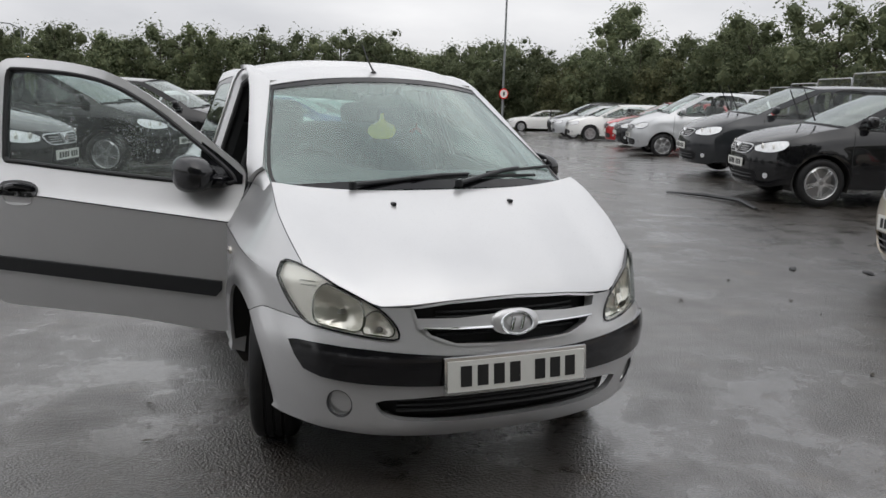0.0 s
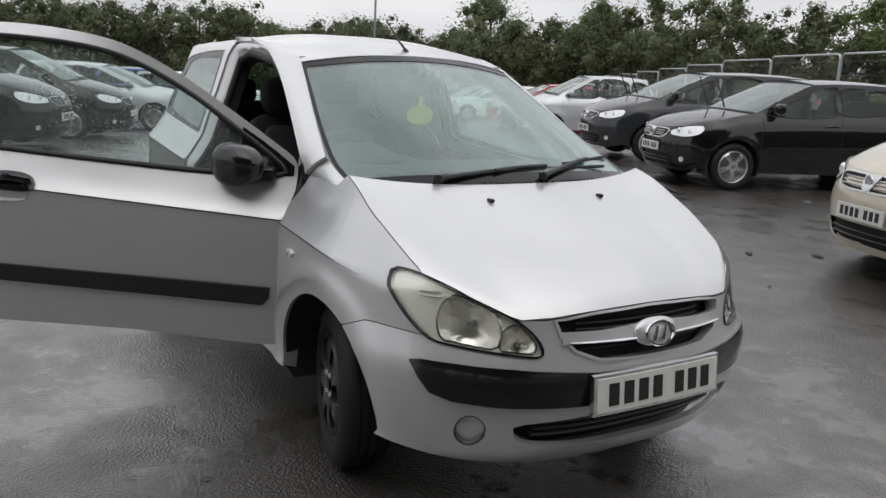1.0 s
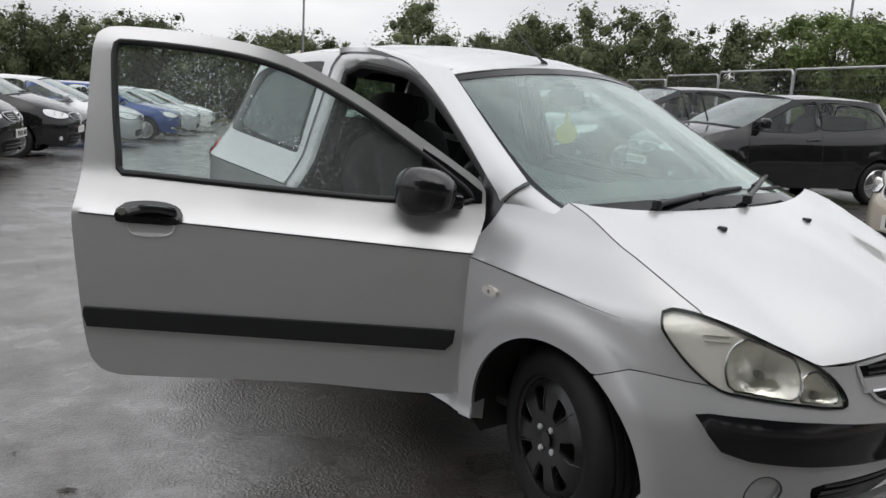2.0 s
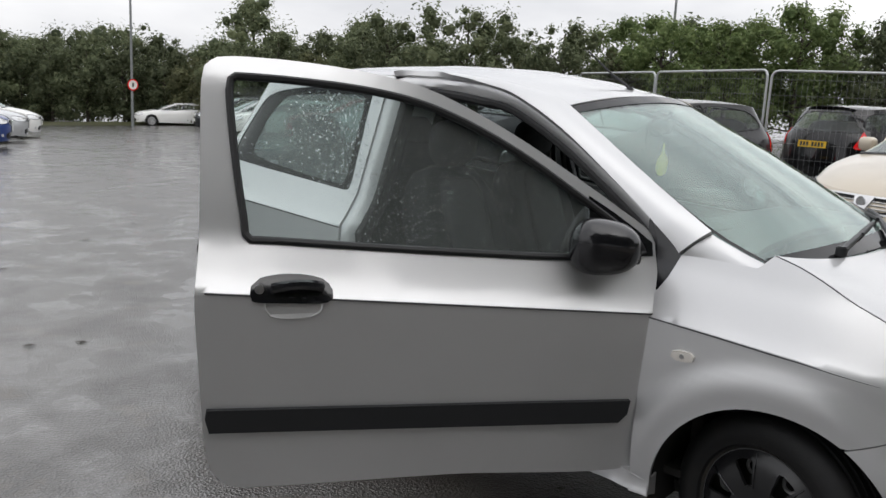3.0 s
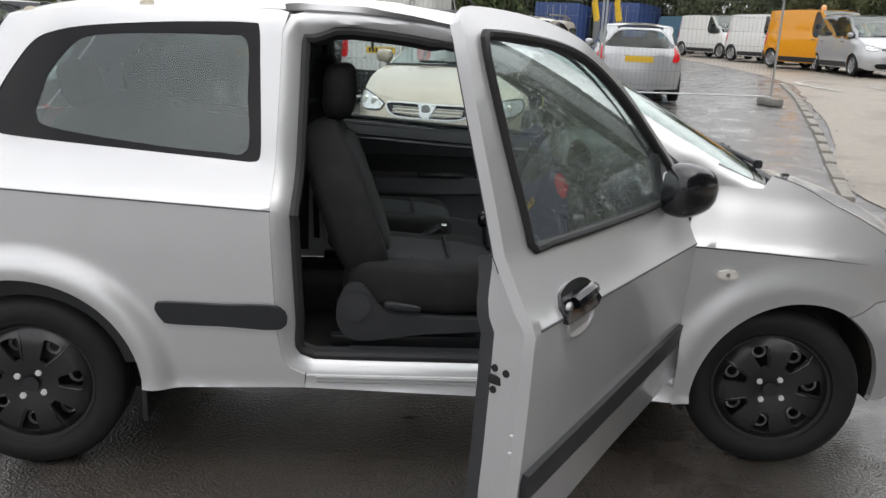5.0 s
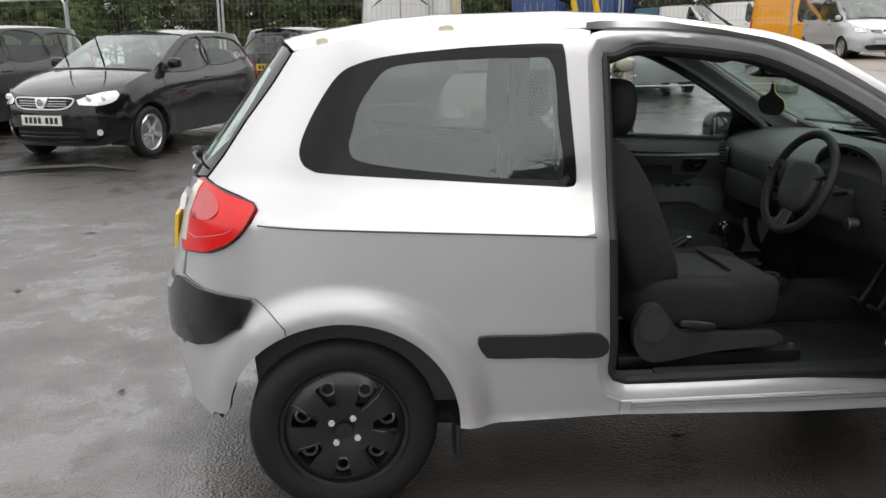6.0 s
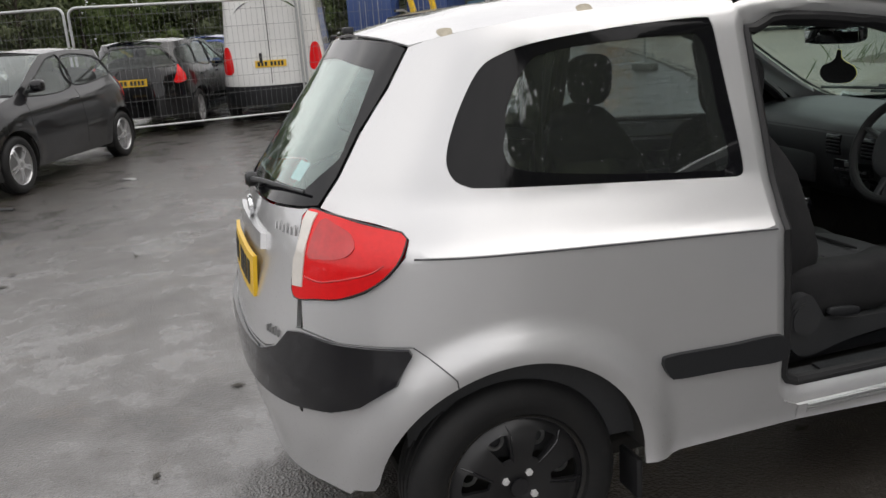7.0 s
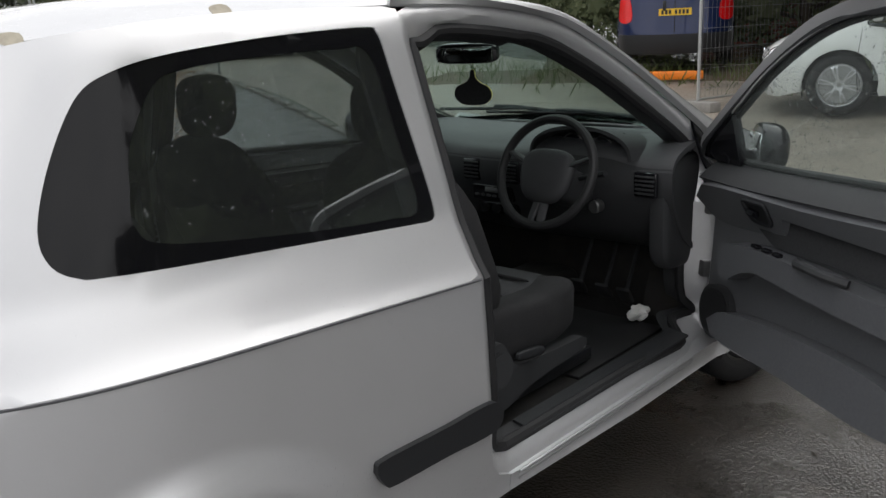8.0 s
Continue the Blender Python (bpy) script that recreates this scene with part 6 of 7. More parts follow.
        for j in joints if fine else ():
            bar("door_gap", [side(y, z, -.001) for y, z in spline(j, .06, False)], .004, M_DARK, p, seg=4)
        hy = [pil - .06] + ([wb - .30] if doors == 5 and not van else [])
        for y in hy:
            bar("door_handle", [side(y - .10, belt - .13, .012), side(y - .05, belt - .125, .026), side(y + .05, belt - .12, .026), side(y + .09, belt - .12, .012)], .012, body if not cladding else M_PLASTIC, p, seg=6)
        if cladding:
            panel("cladding", poly([(r + .10, .26), (wb - r - .10, .26), (wb - r - .10, .42), (r + .10, .42)], .08), side, .12, M_PLASTIC, p, lift=.012, thick=.014)
        c = side(cowl + .28, belt + .05, .12)
        bm_link("wing_mirror", soft((.16, .11, .13), .6, 16), body if not van else M_PLASTIC, car, m=Matrix.Translation(c))
        bm_link("mirror_foot", block((.12, .05, .04), (0, 0, 0), .012), M_PLASTIC, car, m=Matrix.Translation(side(cowl + .28, belt + .02, .05)))
        for ax_ in (0, wb):
            liner = [(ax_ + (r + .06) * math.cos(radians(a)), r + (r + .06) * math.sin(radians(a))) for a in range(-20, 201, 20)]
            patch("wheel_arch_liner", lambda i, j, sg=sg, li=liner: Vector((sg * lerp(W - .03, W - .35, j), *Vector(li[min(int(i * 11 + .5), 11)]))), 12, 2, M_UNDER, p)
        if rails:
            bar("roof_rail", [side(y, interp(y, [rf, lerp(rf, rr, .5), rr], [ztop - .01, ztop + .012, ztop - .03]), 0) + Vector((-sg * .06, 0, .06)) for y in np.linspace(rf + .2, rr - .1, 10)], .014, M_PLASTIC, car, seg=6)

    # nose
    def top_z(x):
        return lerp(lead + .0, zl, (abs(x) / s.half(yN, zl)) ** 2)
    n = 14
    xs = [s.half(yN, zl) * (1 - 2 * k / n) for k in range(n + 1)]
    up_line = [(s.at_y(yN, zl, 1), zl)] + [(s.at_x(x, top_z(x)), top_z(x)) for x in xs[1:-1]] + [(s.at_y(yN, zl, -1), zl)]
    low_line = [(s.at_y(yN, z, -1), z) for z in (.68, .5, .35, .27)] + [(s.at_x(x, .21), .21) for x in (-W * .7, 0, W * .7)] + [(s.at_y(yN, z, 1), z) for z in (.27, .35, .5, .68)]

    def ax(x, z):
        return (s.at_x(x if x else 1e-4, z), z)
    mouth = spline([ax(-W * .55, .40), ax(0, .42), ax(W * .55, .40), ax(W * .50, .27), ax(0, .26), ax(-W * .50, .27)], .05)
    np_ = panel("front_bumper", poly(up_line + low_line, .06), nose, st, body if not cladding else body, car, holes=[mouth], thick=.015)
    panel("air_intake", inset(mouth, -.01), nose, .08, M_DARK, np_, lift=-.04, thick=.01)
    for z in (.31, .355):
        bar("intake_slat", [nose(s.at_x(x, z), z, -.015) for x in np.linspace(-W * .46, W * .46, 10)], .007, M_PLASTIC, np_, seg=5)
    gz = lead - .075
    g_out = spline([ax(-W * .44, gz + .050), ax(0, gz + .062), ax(W * .44, gz + .050), ax(W * .36, gz - .055), ax(0, gz - .072), ax(-W * .36, gz - .055)], .03)
    gl = panel("grille", g_out, nose, .08, M_DARK, car, lift=.004, thick=.02)
    panel("grille_frame", g_out, nose, .05, M_ALLOY, gl, holes=[inset(g_out, .013)], lift=.012, thick=.02)
    for dz in (-.030, -.005, .020):
        bar("grille_slat", [nose(s.at_x(x, gz + dz), gz + dz, .010) for x in np.linspace(-W * .36, W * .36, 12)], .005, M_STEEL, gl, seg=5)
    panel("grille_centre", poly([ax(-.085, gz + .055), ax(0, gz + .058), ax(.085, gz + .055), ax(.045, gz - .05), ax(0, gz - .066), ax(-.045, gz - .05)], .03), nose, .04, M_ALLOY, gl, lift=.018, thick=.02)
    bm_link("badge", disc(.042, .014, tuple(nose(0.0001, gz + .004, .026)), 20, "Y", bevel=.004), M_CHROME, gl)
    for sg in (-1, 1):
        lp = spline([ax(sg * W * .50, lead - .09), ax(sg * W * .47, lead - .04), ax(sg * W * .66, lead + .028), (s.at_y(yN - .01, zl - .02, sg), zl - .01), (s.at_y(yN - .04, zl - .11, sg), zl - .105), ax(sg * W * .74, lead - .105)], .04)
        lamp = panel("headlamp", lp, nose, .06, M_FARLAMP, car, lift=.006, thick=.02)
        bar("lamp_edge", [nose(q[0], q[1], .006) for q in lp], .006, M_GLOSSBLACK, lamp, closed=True, seg=5)
        for x, rad in ((.60, .042), (.74, .036)):
            q = nose(ax(sg * W * x, lead - .03)[0], lead - .03, .010)
            bm_link("lamp_bowl", disc(rad, .012, tuple(q), 16, "Y", r2=rad * .6), M_REFLECTOR, lamp)
        fa = ax(sg * W * .70, .36)[0]
        panel("fog_lamp", [(fa + .030 * math.cos(k * .393), .36 + .036 * math.sin(k * .393)) for k in range(16)], nose, .03, M_FARLAMP, np_, lift=.004, thick=.006)

    def pl(u, v, off):
        return Vector((u, nose(0.0001, .48, 0).y - .02 - off + .1 * u * u, .50 + v))
    if bare is None or plate == "white":
        fp = panel("number_plate", poly([(-.26, -.055), (.26, -.055), (.26, .055), (-.26, .055)], .1), pl, .1, M_WHITEPLATE, car, thick=.015)
        if fine:
            number_bars(fp, lambda u, v, o: pl(u, v, .0005 + o), .52, .105, 4, 3, .0015)

    # bonnet, windscreen, roof
    xe = s.half(cowl, hood)

    def bonnet_at(i, j):
        u = lerp(-1, 1, i)
        k = up_line[min(int(round((1 - i) * n)), n)]
        f = (1 - i) * n
        k0, k1 = up_line[min(int(f), n)], up_line[min(int(f) + 1, n)]
        t = f - int(f)
        a = nose(lerp(k0[0], k1[0], t), lerp(k0[1], k1[1], t), 0)
        b = Vector((xe * u, cowl - .17 * (1 - u * u), hood + .025 * (1 - u * u)))
        q = a.lerp(b, j)
        q.z += .05 * math.sin(math.pi * j ** .65) * (1 - u * u)
        sg = -1 if u < 0 else 1
        ey, ez = along(edge_l, j)
        e = s.side(sg)(ey, ez, 0)
        l = nose(s.at_y(yN, zl, sg), zl, 0).lerp(Vector((xe * sg, cowl, hood)), j)
        return q + (e - l) * abs(u) ** 3
    patch("bonnet", bonnet_at, 2 * n + 1, 12, body, car, thick=.012)

    def screen(u, v):
        k = lerp(-1, 1, u)
        y, z = along(a_line, v)
        e = s.side(1)(y, z, -.004)
        return Vector((e.x * k, e.y - lerp(.16, .08, v) * (1 - k * k), e.z + .025 * (1 - k * k)))
    ws = patch("windscreen", screen, 17, 9, M_GLASS, car)
    ws.visible_shadow = False
    bar("windscreen_seal", [screen(u, 0) + Vector((0, -.005, .004)) for u in np.linspace(0, 1, 14)], .016, M_PLASTIC, ws, seg=5)
    bar("windscreen_seal", [screen(u, 1) for u in np.linspace(0, 1, 14)], .010, M_RUBBER, ws, seg=5)
    for u0, u1 in ((.25, .72), (.62, .96)):
        a, b = screen(u0, .03), screen(u1, .06)
        if wiper_up:
            b = a + Vector((.05, -.22, .42))
        bar("wiper", [a + Vector((0, -.02, .03)), a.lerp(b, .5) + Vector((0, -.015, .03)), b + Vector((0, -.01, .02))], [.012, .010, .007], M_RUBBER, ws, seg=5)

    def roof_at(u, v):
        k = lerp(-1, 1, u)
        y, z = along(roof_l, v)
        e = s.side(1)(y, z, 0)
        lead_y = -.08 * (1 - k * k) * max(1 - v / .15, 0) + .10 * (1 - k * k) * ease((v - .8) / .2)
        return Vector((e.x * k, y + lead_y, e.z + .05 * (1 - abs(k) ** 2.4)))
    patch("roof", roof_at, 17, 14, body, car, thick=.015)

    # tail
    def rear_y(z):
        for k in range(41):
            y, zz = along(rear_l, k / 40)
            if zz <= z:
                return y
        return yT
    zt_ = ztop - .045
    zs = [.27, .35, .5, .72, belt, lerp(belt, zt_, .35), lerp(belt, zt_, .7), zt_]
    right_ = [(s.at_y(max(rear_y(z), yr + .01), z, -1, False), z) for z in zs]
    outline = poly(right_ + [(-a, z) for a, z in reversed(right_)], .07)
    gl_ = [(right_[4][0] + .06, belt + .04), (right_[5][0] + .05, zs[5]), (right_[6][0] + .05, zs[6]), (right_[7][0] * .82, zt_ - .04)]
    g_line = spline(gl_ + [(-a, z) for a, z in reversed(gl_)], .07)
    tp = panel("tailgate", outline, tail, st, body, car, holes=[g_line] if glass_tail else [], thick=.012)
    if glass_tail:
        g = panel("rear_window", inset(g_line, -.01), tail, .12, M_SIDEGLASS, tp, lift=-.008, thick=0)
        g.visible_shadow = False

    def rx(x, z):
        return (s.at_x(x if x else 1e-4, z, False), z)
    tall = van or height > 1.55
    for sg in (-1, 1):
        z0, z1 = (.78, 1.05) if not tall else (.80, 1.18)
        yo = lambda z: s.at_y(max(rear_y(min(z, belt)) - .02, yr + .02), z, sg, False)
        tl = spline([rx(sg * W * .72, z0), rx(sg * W * .76, z1), (yo(z1), z1), (yo(z0 + .02), z0 + .02)], .05)
        panel("tail_lamp", tl, tail, .08, M_RED, car, lift=.008, thick=.02)
    panel("rear_bumper", poly([(s.at_y(yT, .27, -1, False), .27), rx(0, .25), (s.at_y(yT, .27, 1, False), .27), (s.at_y(yT, .58, 1, False), .58), rx(0, .56), (s.at_y(yT, .58, -1, False), .58)], .08), tail, .10,
          M_PLASTIC if van or cladding else body, car, lift=.02, thick=.03)

    def rp(u, v, off):
        z = .80 if not van else .92
        return Vector((u, tail(0.0001, z, 0).y + .015 + off - .05 * v, z + v))
    bp = panel("rear_number_plate", poly([(-.26, -.055), (.26, -.055), (.26, .055), (-.26, .055)], .1), rp, .1, M_YELLOWPLATE, car, thick=.012)
    if fine:
        number_bars(bp, lambda u, v, o: rp(u, v, .0005 + o), .52, .105, 4, 3, .0015)
    if van:
        bar("door_gap", [tail(0.0001, z, .001) for z in np.linspace(.6, zt_, 12)], .006, M_DARK, tp, seg=4)
        bm_link("rear_door_handle", block((.05, .04, .16), tuple(tail(.04, 1.02, .02)), .012), M_PLASTIC, tp)

    # floor, seats
    bm_link("floor_pan", block((width - .30, wb + .7, .06), (0, wb / 2, .25), .02), M_UNDER, car)
    bm_link("dash_block", block((width - .34, .40, .28), (0, cowl + .22, hood - .18), .06), M_TRIMDARK, car)
    bm_link("engine_block", block((width - .60, .7, .40), (0, -.10, .48), .06), M_UNDER, car)
    for x in (-.36, .36):
        y = rf + .42
        st_ = bm_link("front_seat", soft((.48, .50, .20), .4, 14), M_FABRIC, car, m=pose(x, y - .22, .55 * hood))
        bm_link("backrest", soft((.46, .15, .62), .45, 14), M_FABRIC, st_, m=pose(x, y + .02, .90 * hood, -12))
        bm_link("headrest", soft((.24, .10, .18), .55, 12), M_FABRIC, st_, m=pose(x, y + .10, 1.26 * hood, -10))
    if not van:
        bn = bm_link("rear_bench", soft((width - .52, .16, .60), .4, 14), M_FABRIC, car, m=pose(0, wb - .08, .92 * hood, -14))
    # wheels
    key = (r, kind)
    for x, y, sg in ((-1, 0, -1), (1, 0, 1), (-1, wb, -1), (1, wb, 1)):
        FAR_WHEELS[key] = wheel(car, (x * (W - .105), y, r), sg, r, r * .68, kind, alike=FAR_WHEELS.get(key))
    return car


ROW = "cars parked in the row by the fence"
ROW2 = "cars parked across the yard"
HATCH = dict(wb=2.51, fo=.82, ro=.66, width=1.71, height=1.49, hood=1.00, cowl=.28, rf=1.12, rr=2.72, belt=1.0, lead=.76, doors=3)
MPV = dict(wb=2.70, fo=.93, ro=.80, width=1.80, height=1.63, hood=1.06, cowl=.10, rf=1.05, rr=3.15, belt=1.05, lead=.80, doors=5, r=.315, rails=True)
ESTATE = dict(wb=2.70, fo=.90, ro=.92, width=1.75, height=1.48, hood=.97, cowl=.28, rf=1.12, rr=3.40, belt=.97, lead=.73, doors=5, r=.31)
HATCH5 = dict(wb=2.60, fo=.88, ro=.75, width=1.76, height=1.48, hood=.98, cowl=.28, rf=1.15, rr=2.95, belt=.98, lead=.74, doors=5, r=.31)
MINI = dict(wb=2.37, fo=.72, ro=.55, width=1.66, height=1.50, hood=1.02, cowl=.16, rf=.95, rr=2.55, belt=1.0, lead=.78, doors=5, r=.285, kind="alloy6")
COUPE = dict(wb=2.65, fo=.95, ro=.95, width=1.80, height=1.40, hood=.93, cowl=.35, rf=1.25, rr=2.85, belt=.95, lead=.70, doors=3, r=.32)
VAN = dict(wb=2.90, fo=.90, ro=.80, width=1.80, height=1.95, hood=1.16, cowl=.05, rf=.80, rr=3.62, belt=1.14, lead=.88, r=.32, upright=.45, van=True, cladding=True)
BIGVAN = dict(wb=3.30, fo=.95, ro=1.00, width=1.97, height=2.30, hood=1.32, cowl=.02, rf=.75, rr=4.22, belt=1.28, lead=.98, r=.34, upright=.35, van=True, cladding=True)

vehicle("hatchback_car", nose_at(6.62, 5.80, -112, .82), "black", "black three-door hatchback with silver alloy wheels, wet from rain", group=ROW, wiper_up=True, **HATCH)
vehicle("family_car", nose_at(8.05, 8.85, -113, .93), "dark_grey", "dark grey people carrier with its wipers raised", group=ROW, wiper_up=True, **{**MPV, "rails": False, "height": 1.58})
vehicle("small_car", nose_at(10.95, 14.75, -114, .72), "silver", "silver five-door small car in the row", group=ROW, **{**MINI, "height": 1.60, "hood": 1.06, "belt": 1.05})
vehicle("hatchback_car", nose_at(12.5, 17.7, -114, .88), "black", "black five-door hatchback in the row", group=ROW, fine=False, **HATCH5)
vehicle("hatchback_car", nose_at(14.0, 20.6, -114, .88), "red", "bright red five-door hatchback in the row", group=ROW, fine=False, **HATCH5)
vehicle("estate_car", nose_at(15.9, 26.4, -116, .90), "white", "white estate car with silver wheels in the row", group=ROW, fine=False, **ESTATE)
vehicle("estate_car", nose_at(16.9, 29.4, -116, .90), "silver", "silver estate car in the row", group=ROW, fine=False, **ESTATE)
vehicle("family_car", nose_at(18.3, 32.4, -116, .93), "dark_grey", "dark grey people carrier at the end of the row", group=ROW, fine=False, **MPV)
vehicle("coupe_car", nose_at(21.8, 44.0, -118, .95), "white", "white coupe standing on a grass verge", fine=False, **COUPE)
vehicle("family_car", nose_at(3.93, 1.01, -111.6, .93), "beige", "beige people carrier with raindrops on its bonnet", **MPV)
vehicle("hatchback_car", stand(14.7, 2.65, 72), "black", "black five-door hatchback with high red tail lamps", fine=True, **HATCH5)
vehicle("hatchback_car", stand(18.5, 1.5, 74), "blue", "blue five-door hatchback behind the fence", fine=False, **HATCH5)
vehicle("delivery_van", stand(15.4, .55, 76), "white", "white panel van with a black rear bumper", "van", fine=True, glass_tail=False, **{**VAN, "height": 2.1})
rack_van = bpy.data.objects["delivery_van"]
for x in (-.62, .62):
    bar("rack_rail", [(x, y, 2.20) for y in (.9, 2.2, 3.45)], .022, M_PLASTIC, rack_van, seg=6)
for y in (1.0, 1.6, 2.2, 2.8, 3.4):
    bar("rack_bar", [(-.66, y, 2.10), (-.62, y, 2.20), (.62, y, 2.20), (.66, y, 2.10)], .018, M_PLASTIC, rack_van, seg=6)
vehicle("hatchback_car", stand(15.6, -4.1, 78), "silver", "silver hatchback with red tail lamps behind the fence", fine=False, **HATCH5)
vehicle("hatchback_car", nose_at(-1.75, 7.55, 66, .82), "black", "black three-door hatchback facing the lane", group=ROW2, **HATCH)
vehicle("family_car", nose_at(-.15, 10.85, 66, .93), "black", "black people carrier facing the lane", group=ROW2, **{**MPV, "rails": False})
vehicle("family_car", nose_at(1.45, 14.15, 66, .93), "black", "black people carrier with a chrome grille bar", group=ROW2, fine=False, **{**MPV, "rails": False})
vehicle("hatchback_car", nose_at(3.6, 17.4, 66, .88), "silver", "silver five-door hatchback facing the lane", group=ROW2, fine=False, **HATCH5)
vehicle("hatchback_car", nose_at(5.8, 21.0, 66, .88), "blue", "blue five-door hatchback facing the lane", group=ROW2, fine=False, **HATCH5)
vehicle("estate_car", nose_at(7.7, 24.5, 66, .90), "silver", "silver estate car facing the lane", group=ROW2, fine=False, **ESTATE)
vehicle("hatchback_car", nose_at(9.6, 28.0, 66, .88), "white", "white five-door hatchback facing the lane", group=ROW2, fine=False, **HATCH5)

VANS = "vans parked along the lane"
vehicle("minibus_van", nose_at(20.6, -13.6, -97, .90), "silver", "silver van with side windows and roof rails", "van", VANS, fine=False, rails=True, **{**VAN, "height": 1.86, "van": False, "doors": 5, "rr": 3.55})
vehicle("delivery_van", nose_at(23.2, -14.5, -74, .90), "yellow", "yellow panel van with an amber beacon on its roof", "van", VANS, fine=False, glass_tail=False, **{**VAN, "height": 2.05})
vehicle("delivery_van", nose_at(28.5, -15.2, -74, .90), "white", "white panel van parked behind the yellow one", "van", VANS, fine=False, glass_tail=False, **VAN)
vehicle("delivery_van", nose_at(34.0, -15.0, -74, .90), "white", "white panel van near the end of the lane", "van", VANS, fine=False, glass_tail=False, **VAN)
vehicle("delivery_van", nose_at(40.0, -15.8, -74, .90), "teal", "blue-grey van with its bonnet raised", "van", VANS, fine=False, glass_tail=False, **VAN)
vehicle("hatchback_car", nose_at(17.4, -15.6, -74, .88), "dark_grey", "dark grey hatchback beside the vans", "car", fine=False, **HATCH5)
vehicle("pickup_van", stand(6.7, -13.7, 27), "navy", "navy blue van with red tail lamps and a steel bumper", "van", fine=True, **{**BIGVAN})
vehicle("off_road_car", stand(1.6, -8.2, 108), "white", "white off-road car with multi-spoke alloy wheels", fine=True, **{**MPV, "r": .36, "height": 1.75, "rails": False, "kind": "alloy6"})

# ---- fence, trees, lamps and the rest of the surroundings ----
M_GALV = material("galvanised_tube", (0.45, 0.46, 0.46), 0.45, 0.7, grain=0.15, grain_scale=20, rough_var=0.1)
M_WIRE = material("fence_wire", (0.22, 0.225, 0.23), 0.5, 0.6, grain=0.1)
M_BARK = material("bark", (0.055, 0.045, 0.035), 0.9, grain=0.4, grain_scale=14, bump=0.01, bump_scale=30)
M_CONCRETE = material("concrete_foot", (0.26, 0.25, 0.23), 0.85, grain=0.2, grain_scale=30, spots=0.4, bump=0.003, bump_scale=60)
M_POST = material("lamp_post_steel", (0.20, 0.21, 0.21), 0.5, 0.4, grain=0.15, grain_scale=10)


def fence_panel():
    w, h = 3.45, 2.0
    root = empty("fence_panel", Matrix(), "galvanised mesh site fence panel on concrete feet", "fence", "mesh fence panels behind the cars")
    rad = .12
    pts = [(0, 0, .10), (0, 0, h - rad)] + [(rad - rad * math.cos(k * math.pi / 8), 0, h - rad + rad * math.sin(k * math.pi / 8)) for k in range(1, 5)]
    pts += [(w - rad + rad * math.sin(k * math.pi / 8), 0, h - rad + rad * math.cos(k * math.pi / 8)) for k in range(0, 5)] + [(w, 0, .10)]
    bar("frame", pts, .021, M_GALV, root, seg=8)
    bar("bottom_rail", [(0, 0, .16), (w, 0, .16)], .016, M_GALV, root, seg=6)
    geo = [tube([(x, .004, .17), (x, .004, h - .03)], .0022, 3) for x in np.arange(.06, w, .085)]
    geo += [tube([(.02, -.004, z), (w - .02, -.004, z)], .0030, 3) for z in np.arange(.30, h - .05, .26)]
    link("mesh_infill", *join(*geo), M_WIRE, root, smooth=False)
    bm_link("concrete_foot", block((.22, .60, .14), (0, 0, .07), .02), M_CONCRETE, root)
    return root


fp_ = fence_panel()
first = True
for k in range(-3, 14):
    x0, y0 = 11.28 + .53 * 3.5 * k, 4.45 + .85 * 3.5 * k
    turn = math.degrees(math.atan2(.85, .53))
    if k < 0:
        x0, y0 = 11.28 - .10 * 3.5 * k, 4.45 + 3.5 * k
        turn = 95.7
    mtx = pose(x0, y0, height_at(x0, y0), 0, 0, turn)
    if first:
        fp_.matrix_world = mtx
        first = False
    else:
        copy_thing(fp_, mtx)
copy_thing(fp_, pose(3.15, -7.5, height_at(3.1, -7.4), 0, 0, -104))


def leaf_material(name, a, b):
    m = bpy.data.materials.new(name)
    m.use_nodes = True
    n, l = m.node_tree.nodes, m.node_tree.links
    p = n["Principled BSDF"]
    g = n.new("ShaderNodeNewGeometry")
    oi = n.new("ShaderNodeObjectInfo")
    mixed, tone = n.new("ShaderNodeMix"), n.new("ShaderNodeMix")
    mixed.data_type = tone.data_type = "RGBA"
    mixed.inputs[6].default_value, mixed.inputs[7].default_value = (*a, 1), (*b, 1)
    l.new(g.outputs["Random Per Island"], mixed.inputs["Factor"])
    mr = n.new("ShaderNodeMapRange")
    mr.inputs["To Min"].default_value, mr.inputs["To Max"].default_value = .7, 1.25
    l.new(oi.outputs["Random"], mr.inputs["Value"])
    tone.blend_type = "MULTIPLY"
    tone.inputs["Factor"].default_value = 1
    l.new(mixed.outputs[2], tone.inputs[6])
    l.new(mr.outputs[0], tone.inputs[7])
    l.new(tone.outputs[2], p.inputs["Base Color"])
    p.inputs["Roughness"].default_value = .6
    thin, both = n.new("ShaderNodeBsdfTranslucent"), n.new("ShaderNodeMixShader")
    both.inputs[0].default_value = .5
    l.new(tone.outputs[2], thin.inputs[0])
    l.new(p.outputs[0], both.inputs[1])
    l.new(thin.outputs[0], both.inputs[2])
    l.new(both.outputs[0], n["Material Output"].inputs[0])
    p.inputs["Specular IOR Level"].default_value = .2
    return m


M_LEAF = leaf_material("dark_leaves", (0.080, 0.102, 0.056), (0.198, 0.222, 0.122))
M_LEAF2 = leaf_material("willow_leaves", (0.085, 0.125, 0.045), (0.180, 0.225, 0.090))
M_LEAF3 = leaf_material("olive_leaves", (0.082, 0.094, 0.048), (0.180, 0.182, 0.094))


